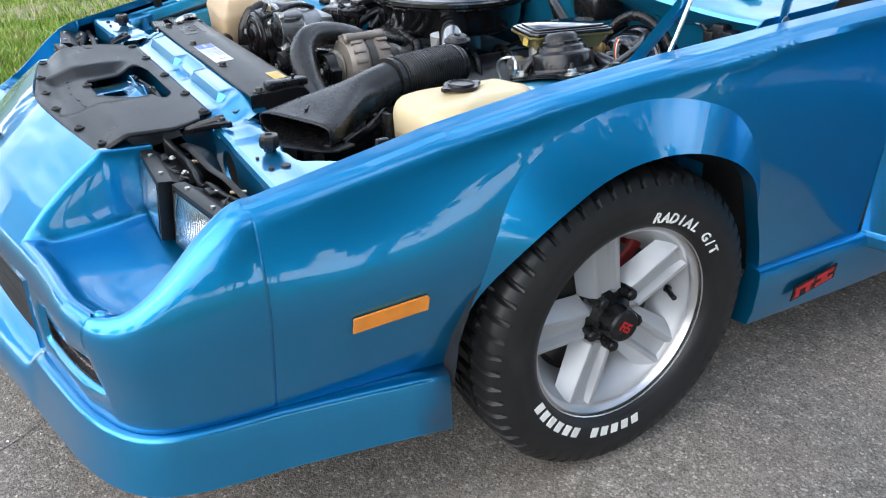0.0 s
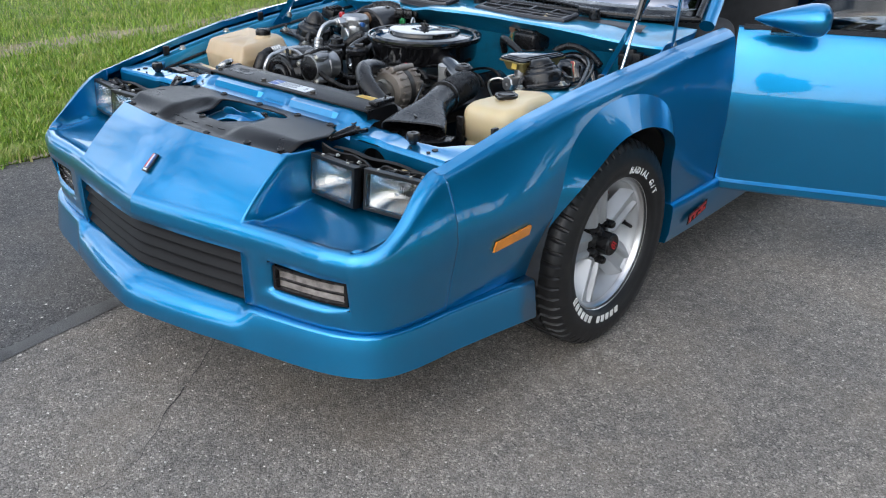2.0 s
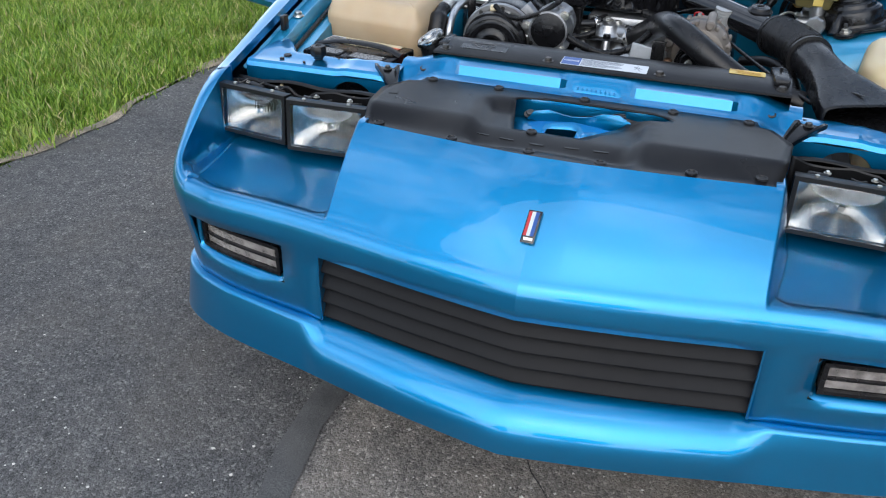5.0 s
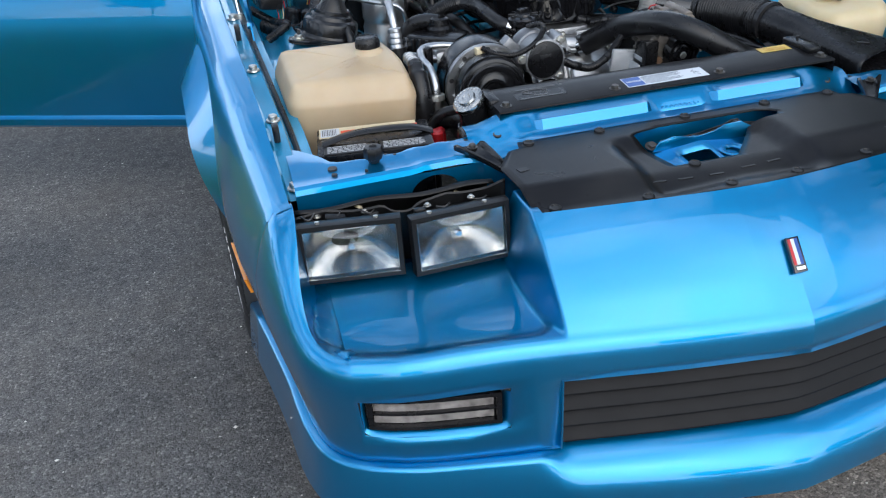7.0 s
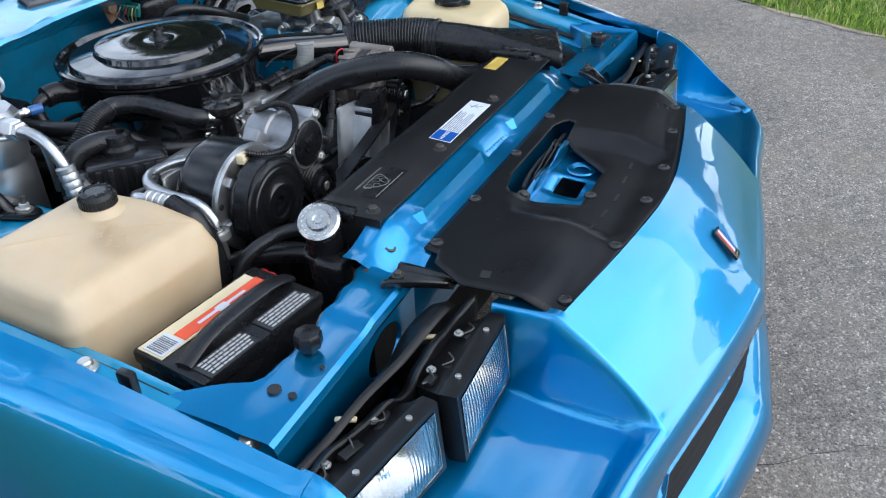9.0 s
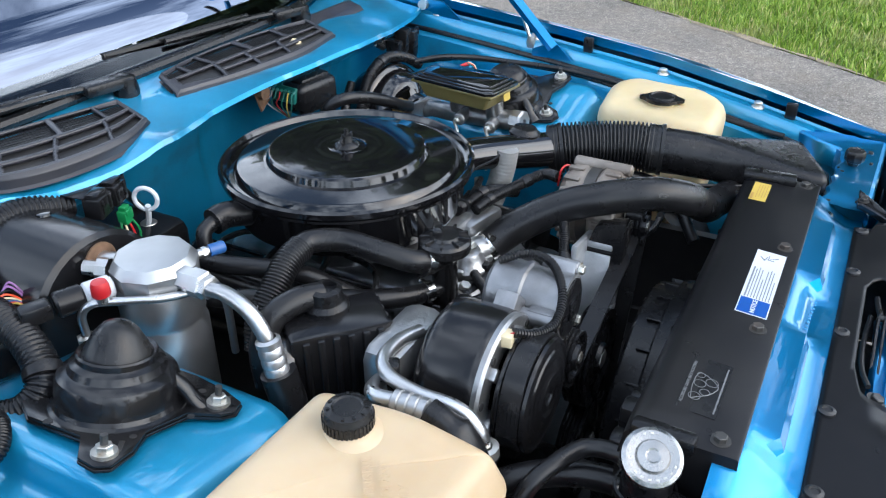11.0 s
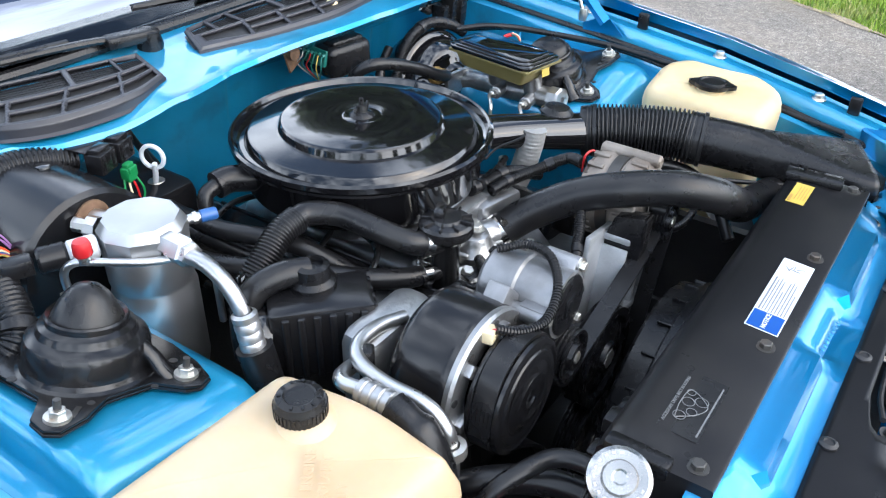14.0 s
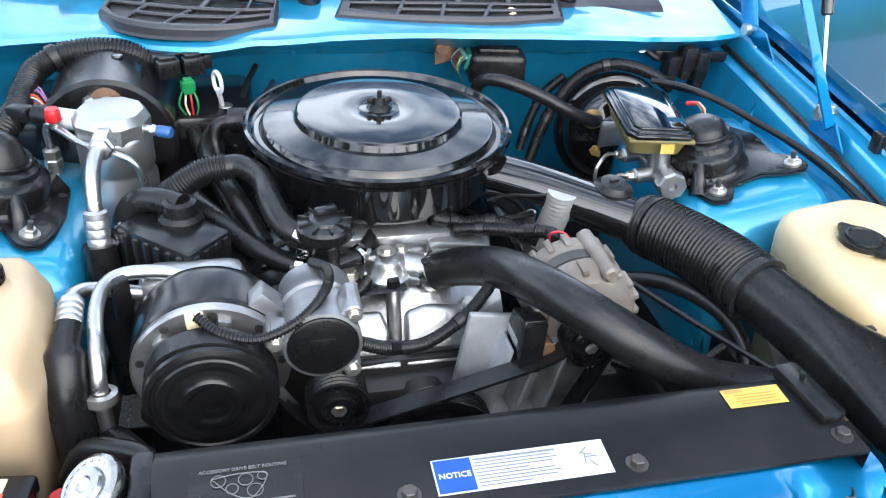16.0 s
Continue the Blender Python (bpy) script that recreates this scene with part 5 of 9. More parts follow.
# Black sheet added below the latch opening, standing in for the shade inside.
def latch_dark_sheet():
    bm = B()
    rows = [[Vector((x, y, z)) for y, z in ((-0.83, 0.668), (-0.80, 0.62), (-0.70, 0.60), (-0.60, 0.62))] for x in (-0.15, -0.05, 0.05, 0.15)]
    grid(bm, rows)
    part("latch_dark_sheet", bm, BLOCK, car)


latch_dark_sheet()


def latch():
    t = thing("hood_latch", "blue hood latch plate with black hook", "latch")
    bm = B()
    rows = []
    for x in [-0.126 + 0.0114 * k for k in range(23)]:
        f = abs(x - 0.0) / 0.12
        rows.append([Vector((x, y, z)) for y, z in ((-0.629, 0.690 - 0.02 * f), (-0.636, 0.696 - 0.016 * f), (-0.650, 0.692 - 0.014 * f), (-0.673, 0.684 - 0.010 * f), (-0.694, 0.682 - 0.009 * f), (-0.715, 0.681 - 0.008 * f), (-0.735, 0.680 - 0.008 * f), (-0.752, 0.676 - 0.008 * f), (-0.755, 0.664))])

    def hole(i, j):
        return 7 <= i < 12 and 3 <= j < 5

    grid(bm, rows, hole)
    part("latch_plate", bm, PAINT, t, solid=0.003)
    bm = B()
    bolt(bm, (-0.088, -0.640, 0.690), (0, -0.3, 1), 0.008)
    part("latch_bolt", bm, DARKSTEEL, t)
    bm = B()
    lathe(bm, [(0.024, 0), (0.026, 0.002), (0.023, 0.004), (0.017, 0.003), (0.013, 0.0005)], (0.046, -0.694, 0.682), (0, 0, 1), 24)
    part("pressed_ring", bm, PAINT, t)
    side_on = Matrix(((1, 0, 0, 0), (0, 0, 1, -0.640), (0, 1, 0, 0), (0, 0, 0, 1)))
    bm = B()
    prism(bm, [(-0.092, 0.684), (-0.078, 0.702), (-0.050, 0.708), (-0.022, 0.702), (0.0, 0.699), (0.028, 0.703), (0.050, 0.714), (0.082, 0.716), (0.104, 0.704), (0.116, 0.684)], -0.012, -0.009, side_on, 0.0008)
    part("upright_flange", bm, PAINT, t)
    for y, x0 in ((0.0, -0.050), (0.008, -0.030)):
        bm = B()
        prism(bm, [(x0, 0.682), (x0 + 0.02, 0.693), (0.020, 0.698), (0.060, 0.704), (0.076, 0.712), (0.090, 0.712), (0.095, 0.700), (0.085, 0.688), (0.0, 0.680)][::-1], y, y + 0.003, side_on, 0.0008)
        part("hook", bm, BLACKSEMI, t)
    bm = B()
    tube(bm, [(0.080, -0.634, 0.704), (0.11, -0.630, 0.698), (0.150, -0.627, 0.692)], 0.004, 8, 6)
    tube(bm, [(-0.065, -0.630, 0.690), (-0.02, -0.620, 0.686), (0.04, -0.618, 0.688), (0.10, -0.622, 0.690)], 0.0035, 8, 6)
    part("release_rod", bm, BLOCK, t)
    bm = B()
    cyl(bm, (0.081, -0.643, 0.703), (0.081, -0.628, 0.703), 0.005, 12, bev=0.001)
    part("pivot_pin", bm, DARKSTEEL, t)


latch()


def underside():
    """Dark floor parts of the bay that stop the view to the road."""
    for s in (1, -1):
        bm = B()
        box(bm, (s * 0.52, 0.05, 0.30), (0.10, 1.2, 0.10), bev=0.01)
        part("frame_rail", bm, BLOCK, car)
        bm = B()
        box(bm, (s * 0.66, -0.50, 0.42), (0.20, 0.16, 0.30), bev=0.02)
        part("splash_panel", bm, BLOCK, car)
        bm = B()
        box(bm, (s * 0.46, -0.645, 0.50), (0.24, 0.23, 0.012), bev=0.004)
        part("splash_panel", bm, BLOCK, car)
    for y, z, w, d, h in ((0.05, 0.22, 1.0, 0.18, 0.10), (-0.58, 0.28, 1.30, 0.05, 0.08), (-0.23, 0.27, 1.0, 0.22, 0.08)):
        bm = B()
        box(bm, (0, y, z), (w, d, h), bev=0.012)
        part("crossmember", bm, BLOCK, car)
    for s in (1, -1):
        bm = B()
        rows = []
        for k in range(15):
            a = math.pi * k / 14
            rows.append([Vector((s * x, ARCH_Y + (ARCH_R + 0.015) * math.cos(a), ARCH_Z + (ARCH_R + 0.012) * math.sin(a) * (0.9 if x < 0.6 else 1))) for x in (0.50, 0.6, 0.7, 0.80, 0.855)])
        grid(bm, rows)
        part("wheelhouse_liner", bm, BLOCK, car)
        bm = B()
        box(bm, (s * 0.49, ARCH_Y, 0.40), (0.02, 0.86, 0.30))
        part("wheelhouse_wall", bm, BLOCK, car)


underside()

# ---------- engine bay things ----------
def clamp(p, axis, r, parent, name="hose_clamp"):
    bm = B()
    lathe(bm, [(r + 0.0002, -0.006), (r + 0.0016, -0.0055), (r + 0.0016, 0.0055), (r + 0.0002, 0.006)], p, axis, 24)
    side = Vector(axis).normalized().cross(Vector((0.2, 0.1, 1))).normalized()
    q = Vector(p) + Vector((0, 0, 1)) * (r + 0.003) * 0.8 + side * 0.5 * r
    m = axis_frame(q, side)
    t = B()
    lathe(t, [(0, -0.009), (0.004, -0.009), (0.004, 0.006), (0.0055, 0.006), (0.0055, 0.010), (0, 0.010)], (0, 0, 0), (0, 0, 1), 8)
    t.transform(m)
    merge(bm, t)
    return part(name, bm, CHROME, parent, "bright worm-drive clamp")


def hose(name, label, pts, r, mt=None, ribs=0.0, pitch=0.008, seg=14, clamps=(), category="hose", n=8):
    t = thing(name, label, category)
    bm = B()
    tube(bm, pts, r, seg, n, ribs, pitch)
    part("hose_body", bm, mt or RUBBER, t, sharp=60 if not ribs else 80)
    line = catmull(pts, 8)
    for f in clamps:
        k = min(len(line) - 2, max(1, int(f * (len(line) - 1))))
        clamp(line[k], line[k + 1] - line[k - 1], r if not callable(r) else r(f), t)
    return t


def air_cleaner():
    t = thing("air_cleaner", "round gloss black air cleaner with wing nut on the engine", "air cleaner")
    c = Vector((-0.018, 0.158, 0))
    bm = B()
    lathe(bm, [(0.10, 0.735), (0.165, 0.738), (0.178, 0.744), (0.183, 0.755), (0.187, 0.800), (0.191, 0.806), (0.1985, 0.807), (0.1985, 0.811), (0.188, 0.812)], c, (0, 0, 1), 96)
    part("pan", bm, BLACKGLOSS, t)
    bm = B()
    lathe(bm, [(0.1985, 0.8125), (0.2010, 0.8150), (0.2005, 0.8225), (0.1965, 0.8255), (0.1930, 0.8240), (0.1890, 0.8150), (0.1850, 0.8125), (0.1785, 0.8130), (0.1745, 0.8200), (0.1715, 0.8237), (0.1680, 0.8245), (0.1320, 0.8275), (0.1270, 0.8285), (0.1238, 0.8375), (0.1212, 0.8398), (0.1170, 0.8406), (0.0600, 0.8412), (0.0330, 0.8410), (0.0300, 0.8404), (0.0270, 0.8411), (0.0, 0.8413)], c, (0, 0, 1), 256)
    part("lid", bm, LIDBLACK, t, "gloss black stepped lid", sharp=14)
    bm = B()
    lathe(bm, [(0.020, 0.8405), (0.017, 0.8450), (0.010, 0.8480), (0.008, 0.8580), (0.0, 0.8585)], c, (0, 0, 1), 20)
    cyl(bm, c + Vector((0, 0, 0.857)), c + Vector((0, 0, 0.868)), 0.0035, 10)
    for s in (1, -1):
        box(bm, c + Vector((s * 0.012, 0, 0.852)), (0.014, 0.004, 0.009), (0, -25 * s, 20), bev=0.0015)
    part("wing_nut", bm, BLACKSATIN, t)
    # snorkel towards the driver's side
    bm = B()
    tube(bm, [(0.13, 0.075, 0.775), (0.20, 0.035, 0.765), (0.28, -0.015, 0.748), (0.345, -0.058, 0.735)], 0.034, 20, 6, squash=lambda f: (1.15 - 0.15 * f, 0.72 + 0.28 * f))
    part("snorkel", bm, BLACKGLOSS, t)
    bm = B()
    lathe(bm, [(0, -0.012), (0.022, -0.012), (0.027, 0.0), (0.029, 0.003), (0.029, 0.007), (0.024, 0.010), (0.021, 0.015), (0.008, 0.017), (0, 0.017)], (0.300, -0.012, 0.772), (0.05, -0.1, 1), 24)
    box(bm, (0.300, -0.012, 0.790), (0.016, 0.006, 0.003), (0, 0, 20), bev=0.001)
    part("vacuum_motor", bm, BLACKSATIN, t, "round black vacuum motor")
    bm = B()
    tube(bm, [(0.278, -0.014, 0.779), (0.24, -0.012, 0.777), (0.19, -0.005, 0.768), (0.15, 0.015, 0.760), (0.12, 0.02, 0.75)], 0.0022, 6, 8)
    part("vacuum_line", bm, RUBBER, t)
    # breather elbow on the other side
    bm = B()
    tube(bm, [(-0.185, 0.225, 0.785), (-0.215, 0.243, 0.790), (-0.238, 0.248, 0.788)], 0.020, 14, 6)
    part("breather_neck", bm, RUBBER, t)


air_cleaner()

hose("breather_hose", "black breather hose from the air cleaner down", [(-0.232, 0.247, 0.789), (-0.258, 0.249, 0.778), (-0.262, 0.235, 0.745), (-0.250, 0.19, 0.715), (-0.225, 0.12, 0.69), (-0.20, 0.06, 0.672)], 0.0115)

_bel = [(0.345, -0.055, 0.736), (0.360, -0.090, 0.741), (0.380, -0.135, 0.744), (0.398, -0.185, 0.746), (0.408, -0.225, 0.745)]
b = hose("intake_bellows", "black ribbed rubber intake bellows", _bel, 0.046, RUBBER, ribs=0.006, pitch=0.0068, seg=28)
for f, q in ((0, _bel[0]), (1, _bel[-1])):
    bm = B()
    ax = Vector(_bel[1]) - Vector(_bel[0]) if f == 0 else Vector(_bel[-1]) - Vector(_bel[-2])
    lathe(bm, [(0.036, -0.012), (0.043, -0.012), (0.0445, -0.008), (0.0445, 0.008), (0.047, 0.010), (0.047, 0.016), (0.03, 0.017)], q, ax, 32)
    part("cuff", bm, RUBBER, b)


def scoop():
    t = thing("intake_scoop", "black moulded intake scoop with flattened mouth", "air duct")
    line = catmull([(0.408, -0.225, 0.745), (0.425, -0.275, 0.740), (0.452, -0.345, 0.730), (0.486, -0.42, 0.724), (0.515, -0.485, 0.718)], 8)
    bm = B()
    rings = []
    for i, p in enumerate(line):
        f = i / (len(line) - 1)
        d = (line[min(i + 1, len(line) - 1)] - line[max(i - 1, 0)]).normalized()
        side = d.cross(Vector((0, 0, 1))).normalized()
        up = side.cross(d)
        w = 0.041 + 0.047 * smoothstep(0.35, 1.0, f)
        h = 0.041 - 0.019 * smoothstep(0.3, 1.0, f)
        ex = 2 + 2.5 * smoothstep(0.3, 0.9, f)
        ring = []
        for k in range(32):
            a = 2 * math.pi * k / 32
            ca, sa = math.cos(a), math.sin(a)
            ring.append(bm.verts.new(p + side * w * math.copysign(abs(ca) ** (2 / ex), ca) + up * h * math.copysign(abs(sa) ** (2 / ex), sa)))
        rings.append(ring)
    for a, b2 in zip(rings, rings[1:]):
        for k in range(32):
            bm.faces.new((a[k], a[(k + 1) % 32], b2[(k + 1) % 32], b2[k]))
    part("duct", bm, BLACKSATIN, t, sharp=60, solid=0.003)
    bm = B()
    prism(bm, [(0.432, -0.470), (0.595, -0.405), (0.612, -0.445), (0.60, -0.472), (0.545, -0.520), (0.448, -0.530)], 0.697, 0.701, bev=0.001)
    part("mouth_tongue", bm, BLACKSATIN, t)
    bm = B()
    box(bm, (0.492, -0.45, 0.7475), (0.026, 0.006, 0.002), (0, 0, -35), bev=0.0008)
    part("duct_slot", bm, BLOCK, t)


scoop()


def tank_loft(bm, pts, levels, round_to=5):
    """Blow-moulded tank: a rounded outline stacked at several heights, each drawn in by its own amount."""
    n = len(pts)
    corners = []
    for k in range(n):
        p, q, r = Vector(pts[k - 1]), Vector(pts[k]), Vector(pts[(k + 1) % n])
        ra = min(0.032, 0.42 * (p - q).length, 0.42 * (r - q).length)
        a, b = q + (p - q).normalized() * ra, q + (r - q).normalized() * ra
        for j in range(round_to + 1):
            f = j / round_to
            corners.append(a * (1 - f) ** 2 + q * 2 * f * (1 - f) + b * f * f)
    m = len(corners)
    area = sum(corners[k - 1].x * corners[k].y - corners[k].x * corners[k - 1].y for k in range(m))
    flip = 1 if area > 0 else -1
    heart = Vector((sum(c.x for c in corners) / m, sum(c.y for c in corners) / m, 0))
    rings = []
    for z, inset in levels:
        ring = []
        for k in range(m):
            d = (corners[(k + 1) % m] - corners[k - 1]).normalized()
            inward = Vector((-d.y, d.x, 0)) * flip
            c = corners[k]
            p = Vector((c.x, c.y, 0)) + inward * min(inset, 0.022)
            if inset > 0.022:
                p = p.lerp(heart, (inset - 0.022) / 0.11)
            ring.append(bm.verts.new((p.x, p.y, z + c.z)))
        rings.append(ring)
    for a, b in zip(rings, rings[1:]):
        for k in range(m):
            bm.faces.new((a[k], a[(k + 1) % m], b[(k + 1) % m], b[k]))
    for ring, z in ((rings[-1], levels[-1][0]), (rings[0], levels[0][0])):
        mid = bm.verts.new((sum(v.co.x for v in ring) / m, sum(v.co.y for v in ring) / m, sum(v.co.z for v in ring) / m))
        for k in range(m):
            bm.faces.new((ring[k], ring[(k + 1) % m], mid))


def tank_shape(bm, pts, z0, z1, taper, bev):
    n = len(pts)
    cx, cy = sum(p[0] for p in pts) / n, sum(p[1] for p in pts) / n
    t = B()
    lo = [t.verts.new((cx + (x - cx) * taper, cy + (y - cy) * taper, z0)) for x, y, _ in pts]
    hi = [t.verts.new((x, y, z1 + dz)) for x, y, dz in pts]
    t.faces.new(lo[::-1])
    t.faces.new(hi)
    for k in range(n):
        t.faces.new((lo[k], lo[(k + 1) % n], hi[(k + 1) % n], hi[k]))
    bmesh.ops.bevel(t, geom=t.edges[:], offset=bev, segments=5, affect="EDGES", profile=0.55)
    merge(bm, t)


def coolant_tank():
    t = thing("coolant_tank", "cream translucent coolant tank, stained, with black cap", "tank")
    bm = B()
    tank_loft(bm, [(-0.708, -0.075, 0.004), (-0.455, -0.085, 0.002), (-0.432, -0.20, -0.006), (-0.440, -0.318, -0.018), (-0.700, -0.290, -0.014)], [(0.55, 0.030), (0.60, 0.016), (0.66, 0.008), (0.715, 0.003), (0.738, 0.0), (0.746, 0.001), (0.752, 0.004), (0.764, 0.009), (0.776, 0.014), (0.784, 0.020), (0.7885, 0.029), (0.790, 0.040), (0.790, 0.060)])
    lathe(bm, [(0.040, 0.779), (0.032, 0.787), (0.027, 0.790), (0.025, 0.798)], (-0.508, -0.163, 0), (0, 0, 1), 32)
    part("tank_body", bm, TANKP, t, sharp=60)
    bm = B()
    lathe(bm, [(0.020, 0.788), (0.0250, 0.790), (0.0258, 0.794), (0.0255, 0.808), (0.0238, 0.811), (0.0230, 0.8145), (0.0160, 0.8165), (0.0140, 0.815), (0, 0.815)], (-0.508, -0.163, 0), (0, 0, 1), 36)
    cap = part("cap", bm, BLACKSATIN, t, "ribbed black cap")
    for k in range(36):
        a = 2 * math.pi * k / 36
        bm = B()
        box(bm, (-0.508 + 0.0258 * math.cos(a), -0.163 + 0.0258 * math.sin(a), 0.801), (0.0016, 0.0022, 0.012), (0, 0, math.degrees(a)))
        part("grip_rib", bm, BLACKSATIN, cap)
    bm = B()
    for k in range(10):
        a = radians(200 + 32 * k)
        box(bm, (-0.508 + 0.0195 * math.cos(a), -0.163 + 0.0195 * math.sin(a), 0.8162), (0.0035, 0.0025, 0.0012), (0, 0, math.degrees(a)))
    part("cap_marking", bm, RUBBER, t)
    for k, line in enumerate(("ENGINE", "COOLANT", "ONLY")):
        tx = text_mesh(line, 0.0135, 0.0002)
        tx.transform(pose(-0.555 - 0.004 * k, -0.215 - 0.022 * k, 0.7898 - 0.0002 * k, 1, 0, 35))
        part("moulded_word", tx, TANKP, t)


coolant_tank()


def washer_tank():
    t = thing("washer_tank", "cream translucent washer tank with dark cap", "tank")
    bm = B()
    tank_loft(bm, [(0.538, -0.068, -0.008), (0.660, -0.060, 0.004), (0.712, -0.100, 0.005), (0.702, -0.19, 0.003), (0.718, -0.245, -0.002), (0.680, -0.307, -0.010), (0.533, -0.305, -0.014), (0.510, -0.24, -0.014)], [(0.52, 0.020), (0.60, 0.012), (0.66, 0.006), (0.664, 0.010), (0.674, 0.010), (0.678, 0.004), (0.735, 0.0), (0.750, 0.002), (0.761, 0.007), (0.769, 0.016), (0.7725, 0.027), (0.773, 0.040)])
    lathe(bm, [(0.040, 0.752), (0.033, 0.762), (0.028, 0.764), (0.027, 0.774)], (0.597, -0.186, 0), (0, 0, 1), 28)
    part("tank_body", bm, TANKW, t, sharp=60)
    bm = B()
    cap = [(0.0325 * math.cos(a), 0.0325 * math.sin(a) + (0.012 if math.cos(2 * a + math.pi) > 0.86 else 0.0) * math.copysign(1, math.sin(a))) for a in (math.tau * k / 40 for k in range(40))]
    prism(bm, cap, 0.769, 0.776, Matrix.Translation((0.597, -0.186, 0)) @ Matrix.Rotation(radians(8), 4, "Z"), 0.0018)
    lathe(bm, [(0.0255, 0.7755), (0.0245, 0.7795), (0.0225, 0.7800), (0.0205, 0.7775), (0.0, 0.7772)], (0.597, -0.186, 0), (0, 0, 1), 30)
    part("cap", bm, RUBBER, t, "flip-up dark rubber cap")
    bm = B()
    box(bm, (0.533, -0.309, 0.69), (0.022, 0.012, 0.07), bev=0.003)
    part("pump_strap", bm, BLACKSATIN, t)


washer_tank()


def battery():
    t = thing("battery", "black car battery with red and cream label", "battery")
    m = pose(-0.553, -0.410, -0.006, 0, 0, -7)

    def put(bm, nm, mt, **k):
        bm.transform(m)
        return part(nm, bm, mt, t, **k)

    bm = B()
    box(bm, (0, 0, 0.60), (0.214, 0.126, 0.17), bev=0.006)
    box(bm, (0, 0.0, 0.691), (0.220, 0.132, 0.022), bev=0.005)
    put(bm, "case", BLACKSATIN)
    bm = B()
    box(bm, (-0.01, 0.036, 0.7032), (0.190, 0.044, 0.0015))
    put(bm, "label", CREAM)
    bm = B()
    box(bm, (0.012, 0.028, 0.7043), (0.150, 0.022, 0.0012))
    put(bm, "label_band", ORANGE)
    bm = B()
    box(bm, (-0.084, 0.034, 0.7046), (0.036, 0.036, 0.0012))
    put(bm, "label_code", WHITE)
    bm = B()
    for k in range(9):
        box(bm, (-0.098 + 0.0032 * k, 0.034, 0.7055), (0.0014 if k % 3 else 0.0024, 0.028, 0.0005))
    put(bm, "code_bars", GREYPRINT)
    bm = B()
    box(bm, (0.012, 0.028, 0.7052), (0.085, 0.005, 0.0006))
    box(bm, (0.012, 0.028, 0.7053), (0.018, 0.013, 0.0008), bev=0.0002)
    put(bm, "label_mark", WHITE)
    bm = B()
    tube(bm, [(-0.10, -0.02, 0.705), (-0.05, -0.012, 0.716), (0.0, -0.008, 0.719), (0.07, -0.004, 0.716), (0.112, 0.0, 0.702)], 0.013, 10, 6, squash=lambda f: (1, 0.35))
    put(bm, "handle_strap", RUBBER)
    for cx in (-0.055, 0.05):
        bm = B()
        box(bm, (cx, -0.048, 0.7030), (0.085, 0.036, 0.003), bev=0.0012)
        put(bm, "vent_cover", BLOCK)
        bm = B()
        rnd = random.Random(int(cx * 1000))
        for k in range(5):
            x = cx - 0.036
            while x < cx + 0.034:
                w = rnd.uniform(0.004, 0.012)
                box(bm, (x + w / 2, -0.061 + 0.0062 * k, 0.7050), (w, 0.0030, 0.0005))
                x += w + 0.0018
        put(bm, "warning_print", LABELWHITE)
    bm = B()
    cyl(bm, (0.128, 0.060, 0.63), (0.128, 0.060, 0.675), 0.014, 16, bev=0.004)
    tube(bm, [(0.128, 0.060, 0.668), (0.140, 0.085, 0.662), (0.145, 0.10, 0.62)], 0.008, 8, 6)
    put(bm, "positive_clamp", RED, label="red terminal cover")


battery()


# ---------- radiator ----------
CAPAX = Vector((-0.50, -0.20, 0.84)).normalized()


